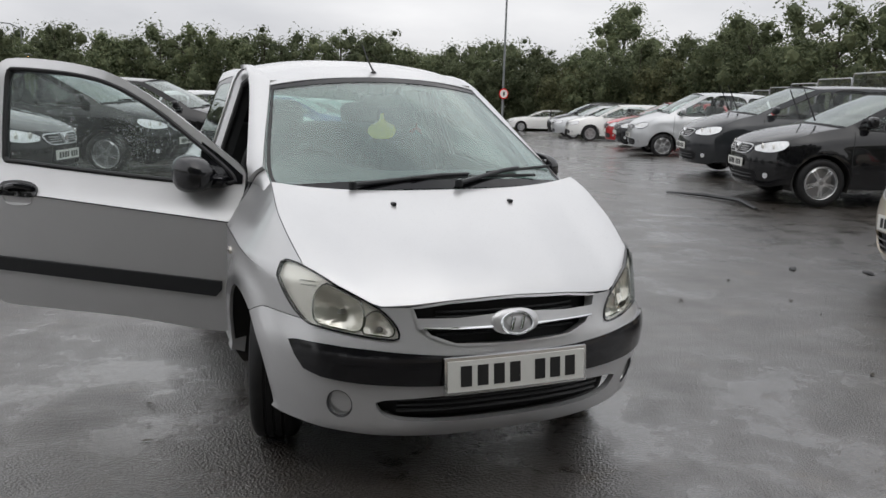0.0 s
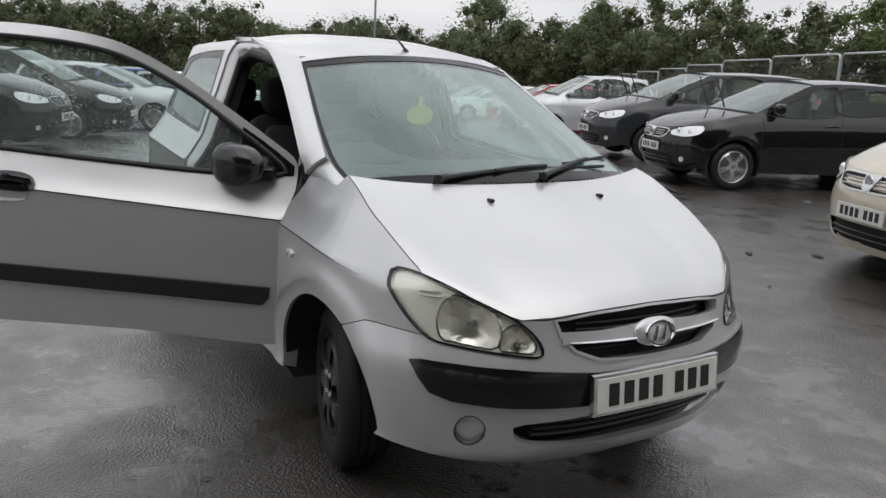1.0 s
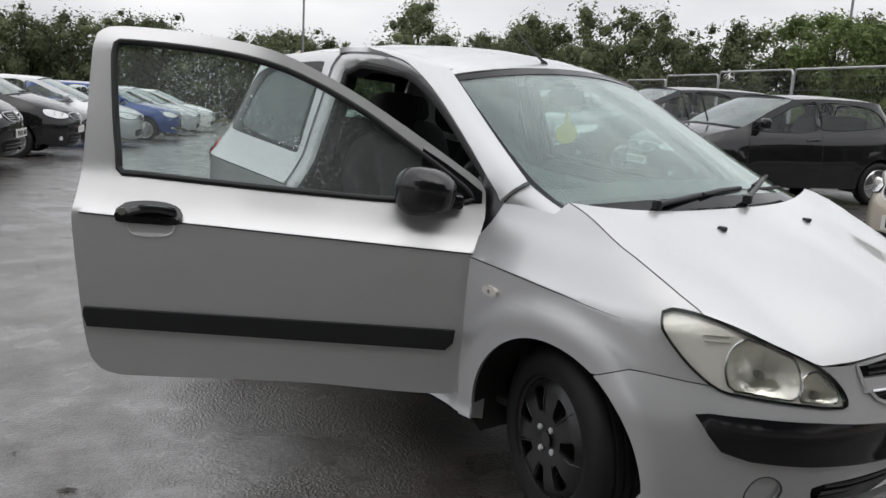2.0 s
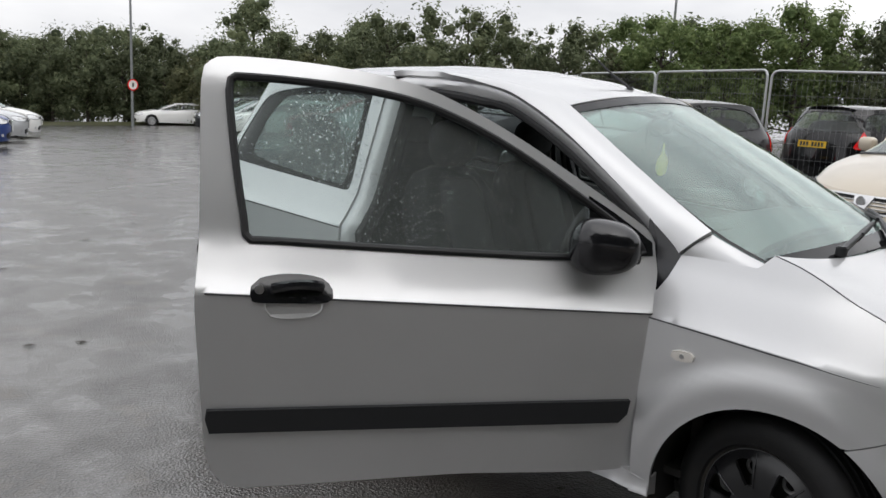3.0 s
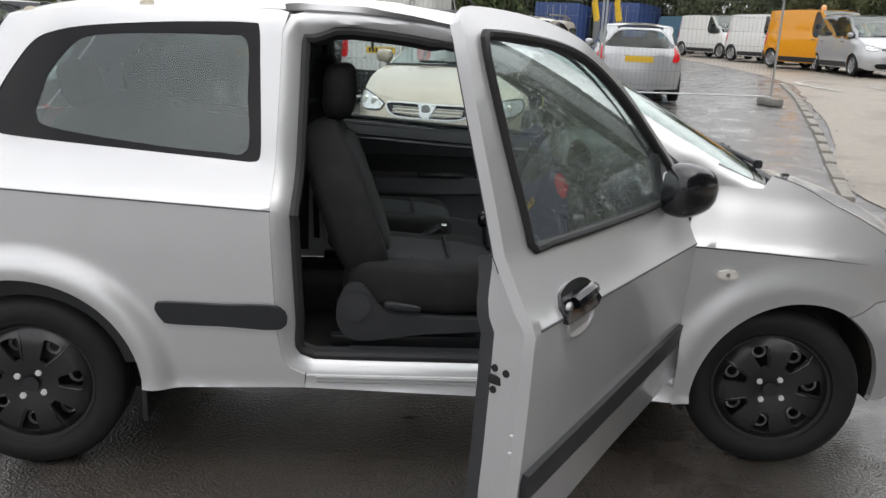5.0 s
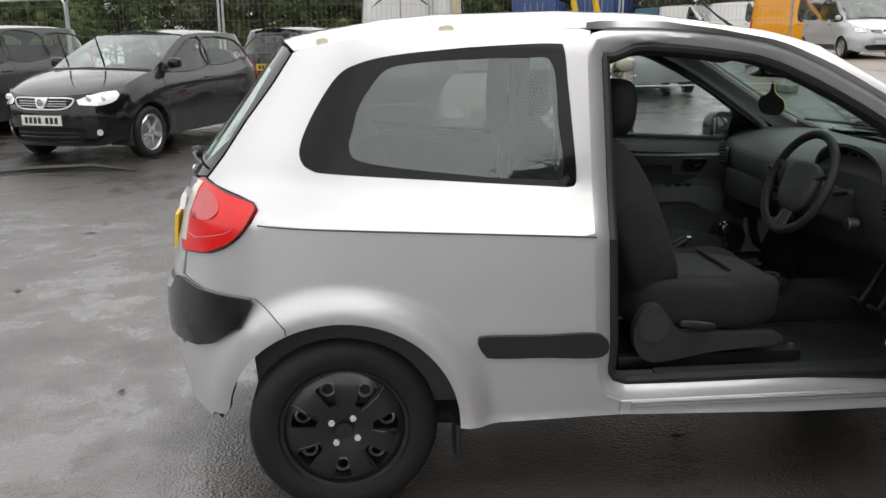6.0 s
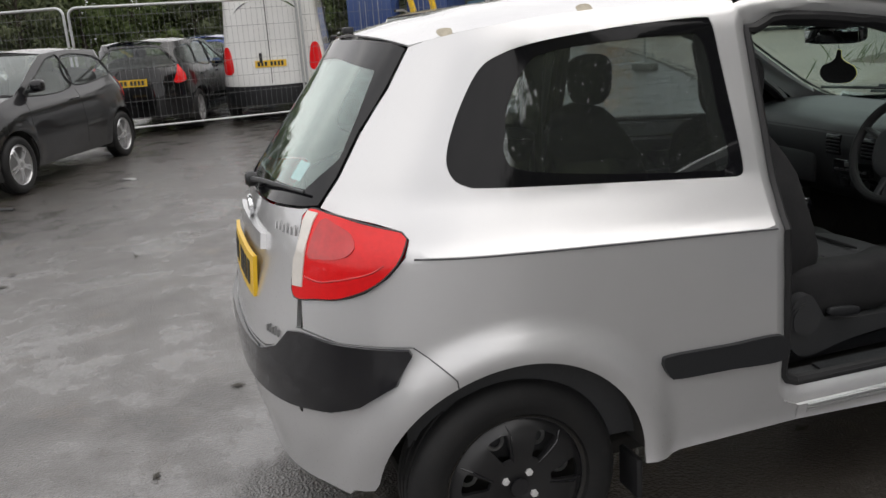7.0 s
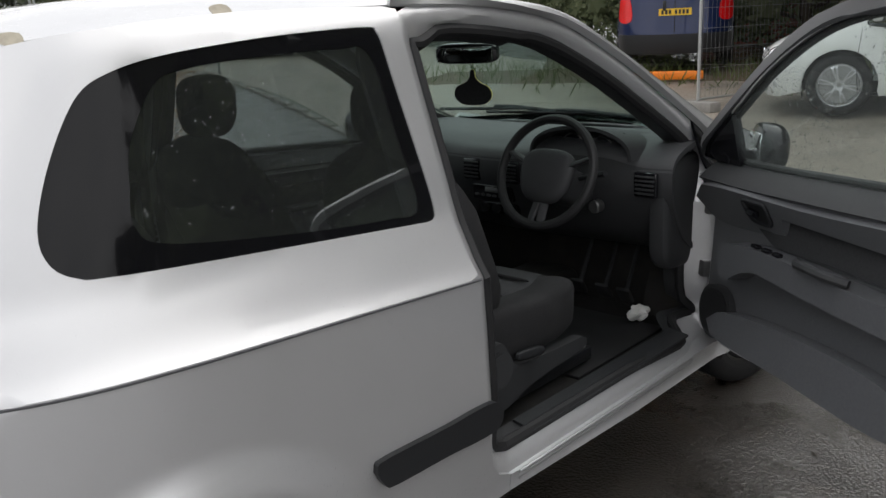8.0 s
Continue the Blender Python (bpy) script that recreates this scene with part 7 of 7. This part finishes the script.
def tree(h, spread, seed, mat, low=.12, leaf=.105, count=6500, core=.40):
    """A tree of height h: tapered trunk, limbs, and a crown of small leaves round lumpy inner masses at the limbs' ends."""
    rng = random.Random(seed)
    root = empty("tree", Matrix(), "dense dark green tree in the hedge round the yard", "tree", "trees round the yard")
    geo = [tube([(0, 0, -.3), (.05, .02, h * .3), (.1 * rng.uniform(-1, 1), .1, h * .62), (0, .05, h * .9)], [.11 * h / 5, .09 * h / 5, .05 * h / 5, .012], 8)]
    clumps = []
    for k in range(16):
        z = h * lerp(low, .80, (k + rng.random()) / 16)
        a = k * 2.4 + rng.uniform(-.4, .4)
        reach = spread * (1 - .55 * ((z / h - .38) / .62) ** 2 if z / h > .38 else .85) * rng.uniform(.65, 1.05)
        tip = Vector((math.cos(a) * reach, math.sin(a) * reach, z + h * .10 * rng.uniform(.2, 1.3)))
        mid = Vector((math.cos(a) * reach * .5, math.sin(a) * reach * .5, z + h * .02))
        geo.append(tube([(0, 0, z * .86), mid, tip], [.035 * h / 5, .022 * h / 5, .006], 5))
        clumps += [(tip, h * .125 * rng.uniform(.7, 1.25)), (mid, h * .13 * rng.uniform(.8, 1.2)), (mid.lerp(tip, .55) + Vector((rng.uniform(-.4, .4), rng.uniform(-.4, .4), rng.uniform(-.3, .4))), h * .115)]
    clumps += [(Vector((rng.uniform(-.28, .28) * spread, rng.uniform(-.28, .28) * spread, h * rng.uniform(.76, .93))), h * .085 * rng.uniform(.7, 1.3)) for _ in range(9)]
    link("trunk", *join(*geo), M_BARK, root)
    ball = bmesh.new()
    bmesh.ops.create_icosphere(ball, subdivisions=1, radius=1)
    unit = [v.co.copy() for v in ball.verts]
    tris = [tuple(v.index for v in f.verts) for f in ball.faces]
    ball.free()
    v, f = [], []
    total = sum(r * r for _, r in clumps)
    for c, r in clumps:
        i = len(v)
        v += [c + p * r * core * (1 + .55 * noise.noise(p * 1.6 + c)) for p in unit]
        f += [tuple(i + k for k in q) for q in tris]
        for _ in range(int(count * r * r / total)):
            d = Vector((rng.gauss(0, 1), rng.gauss(0, 1), rng.gauss(0, 1))).normalized()
            q = c + d * r * (.34 + .72 * rng.random() ** .8) * (1 + .6 * noise.noise(d * 1.8 + c))
            if q.z < .1:
                continue
            s_ = leaf * rng.uniform(.6, 1.35)
            n_ = (d + Vector((rng.uniform(-.8, .8), rng.uniform(-.8, .8), rng.uniform(-.2, 1)))).normalized()
            t = n_.orthogonal().normalized()
            t = (t * math.cos(rng.random() * 6.28) + n_.cross(t) * math.sin(rng.random() * 6.28)).normalized()
            b = n_.cross(t)
            i = len(v)
            v += [q - t * s_, q + b * s_ * .52 + t * s_ * rng.uniform(.4, .9) + n_ * s_ * .1, q - b * s_ * .52 + t * s_ * rng.uniform(.4, .9) - n_ * s_ * .1]
            f.append((i, i + 1, i + 2))
    link("crown", v, f, mat, root, smooth=False)
    return root


kinds = [tree(5.2, 2.3, 1, M_LEAF, .04), tree(6.2, 2.6, 2, M_LEAF, .05), tree(4.6, 2.4, 3, M_LEAF3, .03), tree(7.6, 2.3, 4, M_LEAF, .10, .105, 7000), tree(6.0, 2.8, 5, M_LEAF2, .04, .105, 7000), tree(3.4, 2.0, 6, M_LEAF3, .03, .085, 5000),
         tree(5.2, 2.4, 7, M_LEAF, .04, .11, 3000), tree(11.5, 4.2, 8, M_LEAF, .10, .085, 17000, .62)]
tagged(kinds[4], "pale green willow-like tree in the hedge")
tagged(kinds[3], "tall dark green tree above the hedge")
used = [False] * len(kinds)


def plant(i, x, y, scale=1.0, turn=0.0):
    mtx = pose(x, y, height_at(x, y) - .05, 0, 0, turn) @ Matrix.Scale(scale, 4)
    if not used[i]:
        used[i] = True
        kinds[i].matrix_world = mtx
    else:
        copy_thing(kinds[i], mtx)


def belt(pts, gap, mix_, seed, low=.85, high=1.15, deep=2.2):
    """Trees along a line, in two staggered ranks."""
    rng = random.Random(seed)
    line = poly([(*p, 0) for p in pts], gap, False)
    for k, p in enumerate(line):
        for rank in (0, 1):
            if rank and k == len(line) - 1:
                continue
            q = p if not rank else p.lerp(line[k + 1], .5)
            d = (line[min(k + 1, len(line) - 1)] - line[max(k - 1, 0)]).normalized()
            off = Vector((d.y, -d.x, 0)) * (deep if rank else 0)
            plant(rng.choice(mix_), q.x + off.x + rng.uniform(-.5, .5), q.y + off.y + rng.uniform(-.5, .5), rng.uniform(low, high), rng.uniform(0, 360))


belt([(-14, 52), (-4, 58), (8, 60), (22, 55)], 2.9, [0, 1, 0, 1], 21, .95, 1.17)
belt([(22, 55), (27, 45), (29, 36), (31, 27), (33, 20)], 2.5, [0, 1, 0, 2], 22, .87, 1.06)
belt([(34, 20), (40, 12), (46, 4), (50, -4)], 3.0, [4, 2, 4, 0], 23, .88, 1.09)
belt([(50, -4), (54, -14), (48, -24), (36, -27), (24, -26)], 3.4, [1, 0, 3, 5], 24, .9, 1.2)
belt([(24, -26), (14, -23), (9, -19), (2, -16), (-6, -15)], 3.2, [1, 0, 1, 2], 25, .8, 1.05)
belt([(1.5, -15.5), (-3, -14.5), (-9, -13), (-13.5, -10), (-16, -6)], 3.4, [7, 7], 27, .96, 1.16)
belt([(-17, -8), (-27, 0), (-31, 14), (-28, 32), (-14, 52)], 3.8, [6, 6], 26, .6, .85)
for i, x, y, sc in ((3, 29.9, 43.8, 1.0), (3, 35.4, 39.6, .86), (4, 38.5, 17, .95), (4, 44, 9, .95), (4, 48, 2, .9), (3, -4, 50, .72)):
    plant(i, x, y, sc, 40 * i + x)


def lamp_post(x, y, h, arm=1.2, turn=0.0, lit=False, sign=False):
    root = empty("street_lamp", pose(x, y, height_at(x, y), 0, 0, turn), "grey steel street lamp post" + (", its lamp lit orange" if lit else ", unlit"), "street lamp")
    bar("post", [(0, 0, -.2), (0, 0, 1.2), (0, 0, h)], [.085, .07, .05], M_POST, root, seg=10)
    if arm:
        bar("arm", [(0, 0, h - .05), (arm * .35, 0, h + .22), (arm, 0, h + .30)], .035, M_POST, root, seg=8)
        bm_link("lantern", soft((.62, .26, .15), .6, 16), M_POST, root, m=pose(arm + .22, 0, h + .30))
        bm_link("lantern_glass", soft((.40, .20, .10), .7, 14), M_LIT if lit else M_FARLAMP, root, m=pose(arm + .24, 0, h + .24))
    if sign:
        bm_link("round_sign", disc(.30, .02, (0, -.09, 2.2), 24, "Y", bevel=.004), M_RED, root)
        bm_link("sign_face", disc(.24, .024, (0, -.095, 2.2), 24, "Y"), M_WHITEPLATE, root)
        bm_link("sign_bar", block((.09, .01, .22), (0, -.11, 2.2), .003), M_INK, root)


M_LIT = material("sodium_lamp", (1.0, 0.48, 0.14), 0.5, emit=6.0)
lamp_post(19.8, 40.5, 9.5, 0, 0, sign=True)
lamp_post(-6.2, 55.5, 6.0, 1.6, 180)
lamp_post(-5.2, 52.0, 3.9, .3, 180, lit=True)
lamp_post(34.0, 17.2, 8.5, 0)
lamp_post(44.0, 14.6, 7.2, .8, 180)
lamp_post(45.5, 9.2, 6.0, .8, 0)

# palisade fence at the far end of the yard
M_PALISADE = material("grey_palisade", (0.17, 0.175, 0.18), 0.5, 0.4, grain=0.15, grain_scale=8)
pf = empty("palisade_fence", Matrix(), "grey steel palisade fence at the end of the yard", "fence")
pale = None
for k in range(64):
    x, y = -15 + k * .22, 44.0 + k * .03
    z = height_at(x, y)
    if pale is None:
        pale = link("pale", [(-.035, 0, 0), (0, -.03, 0), (.035, 0, 0), (-.035, 0, 2.5), (0, -.03, 2.5), (.035, 0, 2.5), (0, -.01, 2.62)], [(0, 1, 4, 3), (1, 2, 5, 4), (3, 4, 6), (4, 5, 6), (2, 0, 3, 5), (5, 3, 6)], M_PALISADE, pf, smooth=False)
        o = pale
    else:
        o = pale.copy()
        scene.collection.objects.link(o)
    o.matrix_basis = pose(x, y, z)
for zz in (.6, 2.0):
    bar("rail", [(-15, 44.06, height_at(-15, 44) + zz), (-1.0, 46.0, height_at(-1, 46) + zz)], .03, M_PALISADE, pf, seg=6)

# container, crane arms and kerb by the lane
M_CONTAINER = material("blue_container", (0.015, 0.045, 0.16), 0.5, grain=0.15, grain_scale=6, spots=0.3)
M_CRANE = material("yellow_crane", (0.75, 0.48, 0.02), 0.4, coat=0.3, grain=0.1)


def container(x, y, turn, size):
    root = empty("shipping_container", stand(x, y, turn), "blue corrugated steel container at the end of the lane", "container")
    a, b, c = size
    v, f = [], []
    n = int(b / .14)
    for sx in (-1, 1):
        i0 = len(v)
        for k in range(n + 1):
            d = .03 if (k // 2) % 2 else 0
            v += [(sx * (a / 2 - d), -b / 2 + b * k / n, .12), (sx * (a / 2 - d), -b / 2 + b * k / n, c)]
        f += [(i0 + 2 * k, i0 + 2 * k + 2, i0 + 2 * k + 3, i0 + 2 * k + 1) for k in range(n)]
    link("side_wall", v, f, M_CONTAINER, root, smooth=False)
    bm_link("roof", block((a, b, .06), (0, 0, c), .01), M_CONTAINER, root)
    bm_link("floor", block((a, b, .14), (0, 0, .07), .01), M_UNDER, root)
    for sy in (-1, 1):
        e = bm_link("end_wall", block((a, .06, c - .1), (0, sy * b / 2, c / 2 + .05), .01), M_CONTAINER, root)
        for dx in (-.5, -.2, .2, .5):
            bar("lock_bar", [(dx, sy * (b / 2 + .05), .2), (dx, sy * (b / 2 + .05), c - .1)], .018, M_GALV, e, seg=6)


container(48, -13.5, 60, (2.4, 6, 2.6))
container(46, -9.0, 70, (2.4, 6, 2.5))
for x, y in ((38.2, -9.0), (38.9, -10.3)):
    root = empty("loader_crane", stand(x, y, 30), "yellow folded loader crane arm", "crane")
    bar("column", [(0, 0, .0), (0, 0, 1.7)], .16, M_PALISADE, root, seg=8)
    bar("boom", [(0, 0, 1.6), (.10, .15, 2.5), (-.15, .25, 3.2)], [.17, .15, .12], M_CRANE, root, seg=6)
    bar("jib", [(-.15, .25, 3.2), (.20, .10, 2.4)], [.10, .08], M_CRANE, root, seg=6)
bm_link("beacon", soft((.16, .16, .20), .7, 14), M_AMBER, bpy.data.objects["delivery_van.001"], m=pose(0, 1.6, 2.10))

# brick pier and garden wall beyond the fence
M_BRICK = material("red_brick", (0.24, 0.085, 0.055), 0.85, grain=0.3, grain_scale=50, spots=0.4, spot_scale=20, spot_colour=(0.12, 0.06, 0.045), bump=0.002, bump_scale=90, per_object=0.3)
M_MORTAR = material("mortar", (0.23, 0.21, 0.18), 0.9, grain=0.2, grain_scale=60, bump=0.002, bump_scale=120)


def brick_wall():
    x0, y0, turn = 7.4, -16.4, 16
    root = empty("brick_wall", stand(x0, y0, turn), "old red brick wall with pale mortar", "wall")
    bm_link("mortar_core", block((4.1, .19, 2.0), (-1.95, 0, 1.0), .004), M_MORTAR, root)
    src = None
    for row in range(24):
        for k in range(12):
            x = -3.95 + k * .325 + (.16 if row % 2 else 0)
            mtx = pose(x + .16, 0, .055 + row * .081)
            if src is None:
                src = bm_link("brick", block((.305, .215, .068), (0, 0, 0), .006, 1), M_BRICK, root)
                src.matrix_basis = mtx
            else:
                o = src.copy()
                scene.collection.objects.link(o)
                o.matrix_basis = mtx


brick_wall()

# verge of bare soil and weeds, barrier, road marking, kerb
M_SOIL = material("bare_soil", (0.10, 0.072, 0.045), 0.9, grain=0.4, grain_scale=20, spots=0.6, spot_scale=3, spot_colour=(0.05, 0.06, 0.02), bump=0.02, bump_scale=14)
M_KERB = material("kerb_stone", (0.24, 0.225, 0.20), 0.7, grain=0.25, grain_scale=25, spots=0.5, spot_colour=(0.10, 0.10, 0.06), bump=0.003, bump_scale=50)
M_MARK = material("worn_road_paint", (0.42, 0.41, 0.38), 0.6, grain=0.4, grain_scale=16, spots=0.9, spot_scale=6, spot_colour=(0.06, 0.058, 0.055))
M_ORANGE = material("orange_plastic", (0.85, 0.22, 0.01), 0.4, grain=0.1, grain_scale=20)


def verge(name, line, wide, mat, label, rise=.06):
    pts = spline([(*p, 0) for p in line], .35, False)
    v, f = [], []
    n = 7
    for k, p in enumerate(pts):
        d = (pts[min(k + 1, len(pts) - 1)] - pts[max(k - 1, 0)]).normalized()
        for j in range(n):
            t = lerp(-1, 1, j / (n - 1))
            q = p + Vector((d.y, -d.x, 0)) * wide * t
            q += Vector((noise.noise(q * 1.7), noise.noise(q * 1.9 + Vector((5, 5, 5))), 0)) * .12
            v.append((q.x, q.y, height_at(q.x, q.y) - .01 + rise * (1 - t * t) * (1 + .5 * noise.noise(q * 3))))
    for k in range(len(pts) - 1):
        for j in range(n - 1):
            a = k * n + j
            f.append((a, a + n, a + n + 1, a + 1))
    tagged(link(name, v, f, mat), label, "verge", kind="structure")


verge("verge_1", [(9.5, -9.2), (6.5, -10.2), (4.2, -11.0), (1.5, -11.2), (-3, -11)], 1.3, M_SOIL, "strip of bare brown soil with weeds beside the yard")
verge("verge_2", [(15, 46), (22, 45.5), (27, 43)], 2.5, M_LEAF3, "grass verge at the far end of the yard", .15)


# the lane: an older, paler road surface beyond the kerb
M_LANE = material("pale_lane_asphalt", (0.255, 0.222, 0.180), 0.45, grain=0.35, grain_scale=90, spots=0.6, spot_scale=1.1, spot_colour=(0.095, 0.080, 0.064), bump=0.004, bump_scale=110, rough_var=0.12)


def lane():
    near = spline([(-16, -4.6, 0), (-8, -4.3, 0), (-1, -3.7, 0), (4.2, -3.3, 0), (8.4, -5.2, 0), (14, -7.6, 0), (20, -9.8, 0), (32, -11.6, 0), (52, -12.8, 0)], .9, False)
    far = spline([(-16, -12.5, 0), (-8, -12.2, 0), (-1, -12, 0), (5, -12, 0), (9.5, -12.6, 0), (14, -15.5, 0), (20, -18, 0), (32, -20, 0), (52, -22, 0)], .9, False)
    m_, n_ = 70, 14
    v, f = [], []
    for i in range(m_):
        a, b = near[int(i / (m_ - 1) * (len(near) - 1))], far[int(i / (m_ - 1) * (len(far) - 1))]
        for j in range(n_):
            q = a.lerp(b, j / (n_ - 1))
            if j == 0:
                q = q + Vector((0, .12 * noise.noise(q * .9), 0))
            v.append((q.x, q.y, height_at(q.x, q.y) + .008))
    for i in range(m_ - 1):
        for j in range(n_ - 1):
            k = i * n_ + j
            f.append((k, k + 1, k + n_ + 1, k + n_))
    tagged(link("road", v, f, M_LANE), "pale worn asphalt lane beyond the kerb, drying after rain", "road", kind="structure")


lane()


def weeds():
    rng = random.Random(31)
    v, f = [], []
    for _ in range(1500):
        t = rng.random()
        x, y = lerp(9.5, -2, t) + rng.gauss(0, .3), lerp(-9.4, -11.4, t) + rng.gauss(0, .9)
        z, h, a = height_at(x, y), rng.uniform(.08, .40), rng.uniform(0, 6.28)
        i = len(v)
        c, s_ = math.cos(a) * .008, math.sin(a) * .008
        l_ = Vector((rng.uniform(-.12, .12), rng.uniform(-.12, .12)))
        v += [(x - c, y - s_, z - .02), (x + c, y + s_, z - .02), (x + l_.x + c, y + l_.y + s_, z + h * .6), (x + l_.x * 1.8, y + l_.y * 1.8, z + h)]
        f += [(i, i + 1, i + 2), (i, i + 2, i + 3)]
    tagged(link("weeds", v, f, M_LEAF2, smooth=False), "tufts of weeds on the soil verge", "weeds", kind="stuff")


weeds()
ob = empty("road_barrier", stand(4.7, -9.55, 22), "orange plastic barrier board lying on the soil", "barrier")
bm_link("board", block((1.15, .10, .14), (0, 0, .13), .03), M_ORANGE, ob)
bm_link("foot", block((.16, .36, .06), (.42, 0, .05), .02), M_RUBBER, ob)

kerb_line = [(4.2, -3.1), (6.2, -4.0), (8.4, -5.0), (11, -6.1), (14, -7.4), (18, -9.0)]
kp = poly([(*p, 0) for p in kerb_line], .92, False)
kb = empty("kerb", Matrix(), "low worn kerb stones along the lane", "kerb", kind="structure")
for a, b in zip(kp[:-1], kp[1:]):
    c = (a + b) / 2
    bm_link("kerb_stone", block(((b - a).length - .012, .13, .16), (0, 0, 0), .02), M_KERB, kb, m=pose(c.x, c.y, height_at(c.x, c.y) - .035, 0, 0, math.degrees(math.atan2(b.y - a.y, b.x - a.x))))
for pts in ([(15.6, -9.3), (18.4, -9.6), (19.4, -10.7)], [(14.9, -10.6), (17.2, -10.9)]):
    q = spline([(*p, 0) for p in pts], .4, False)
    v, f = [], []
    for k, p in enumerate(q):
        d = (q[min(k + 1, len(q) - 1)] - q[max(k - 1, 0)]).normalized()
        for t in (-.09, .09):
            e = p + Vector((d.y, -d.x, 0)) * t
            v.append((e.x, e.y, height_at(e.x, e.y) + .020))
    f = [(2 * k, 2 * k + 2, 2 * k + 3, 2 * k + 1) for k in range(len(q) - 1)]
    tagged(link("road_marking", v, f, M_MARK), "worn white painted line on the lane", "road marking", kind="structure")

# scraps on the ground: a fallen bumper trim, broken bits, paper
sc = bar("fallen_trim", [(6.05, 4.70, .03), (6.25, 5.2, .06), (6.20, 5.8, .05), (5.95, 6.35, .03)], [.02, .045, .045, .02], M_PLASTIC, None, seg=6, flat=.6)
tagged(sc, "black plastic bumper trim lying on the wet ground", "car trim")
for x, y, sx, sy, mat, lab in ((-2.02, -1.62, .05, .02, M_TISSUE, "small scrap of white paper on the asphalt"), (7.25, 3.7, .10, .05, M_STEEL, "crushed silver litter on the asphalt"), (4.4, 1.6, .07, .03, M_RUBBER, "black plastic scrap on the asphalt"),
                               (3.9, 1.9, .08, .025, M_RUBBER, "black plastic scrap on the asphalt"), (-2.4, .9, .09, .015, M_BARK, "broken twig on the wet asphalt"), (-4.6, 2.0, .05, .03, M_LITTER, "dark wet leaf on the asphalt"),
                               (-3.4, 4.3, .08, .02, M_BARK, "broken twig on the wet asphalt"), (-1.7, 4.2, .05, .02, M_BARK, "broken twig on the wet asphalt")):
    bm = bmesh.new()
    bmesh.ops.create_icosphere(bm, subdivisions=2, radius=1)
    for v in bm.verts:
        k = 1 + .5 * noise.noise(v.co * 2.3 + Vector((x, y, 0)))
        v.co = Vector((v.co.x * sx * k, v.co.y * sy * k, max(v.co.z, -.4) * .012 * k))
    ob = bm_link("litter_scrap", bm, mat, None, m=pose(x, y, height_at(x, y) + .006, 0, 0, x * 57))
    tagged(ob, lab, "litter")


# ---- beads of rain on glass and paint ----
def beads(name, spots, label, flat=.45):
    """Small domes of water; spots are rows of place, normal and radius."""
    v, f = [], []
    for c, n_, r in spots:
        t = n_.orthogonal().normalized()
        b = n_.cross(t)
        i = len(v)
        for ring, (q, h) in enumerate(((1.0, 0.0), (.72, .62))):
            for k in range(7):
                a = 2 * math.pi * k / 7
                v.append(c + (t * math.cos(a) + b * math.sin(a)) * r * q + n_ * r * flat * h * 1.4)
        v.append(c + n_ * r * flat * 1.4)
        for k in range(7):
            k2 = (k + 1) % 7
            f += [(i + k, i + k2, i + 7 + k2, i + 7 + k), (i + 7 + k, i + 7 + k2, i + 14)]
    ob = link(name, v, f, M_WATER, angle=80)
    ob.visible_shadow = False
    return tagged(ob, label, "raindrops", kind="stuff")


def scatter(line, n, place, seed, r0, r1, clump=0.0):
    rng = random.Random(seed)
    xs, ys = [p[0] for p in line], [p[1] for p in line]
    out = []
    while len(out) < n:
        y, z = rng.uniform(min(xs), max(xs)), rng.uniform(min(ys), max(ys))
        if not inside(np.array([y]), np.array([z]), line)[0] or noise.noise(Vector((y * 5, z * 5, seed))) < rng.uniform(-1, 1) * .5 - clump:
            continue
        c = place(y, z, 0)
        n_ = (place(y, z, .01) - c).normalized()
        out.append((c, n_, r0 + (r1 - r0) * rng.random() ** 3))
    return out


_s, _d = Shell(), Shell(cz=DOOR_CREASE)
_sw = Matrix.Translation((*HINGE, 0)) @ door_swing() @ Matrix.Translation((-HINGE[0], -HINGE[1], 0))


def on_open_door(y, z, off):
    return _sw @ _d.side(-1)(y, z, off)


beads("door_glass_raindrops", scatter(inset(spline(DOOR_WINDOW, .05), .02), 2200, lambda y, z, o: on_open_door(y, z, o - .011), 3, .0010, .0030), "raindrops beaded on the open door's glass")
beads("quarter_glass_raindrops", scatter(inset(spline(QUARTER_GLASS, .05), .02), 260, lambda y, z, o: _s.side(-1)(y, z, o - .004), 5, .0010, .0030), "sparse raindrops on the rear side window")
beads("door_paint_raindrops", scatter([(.5, .62), (1.62, .66), (1.62, .96), (.5, .92)], 260, on_open_door, 7, .0010, .0030), "fine raindrops on the silver door")
beads("quarter_paint_raindrops", scatter([(1.72, .60), (2.6, .72), (2.55, 1.02), (1.72, .98)], 360, _s.side(-1), 8, .0010, .0026), "fine raindrops on the silver rear quarter")
beads("far_door_raindrops", scatter(inset(spline(DOOR_WINDOW, .05), .02), 700, lambda y, z, o: _d.side(1)(y, z, o - .011), 9, .0014, .0045), "raindrops on the shut door's glass")
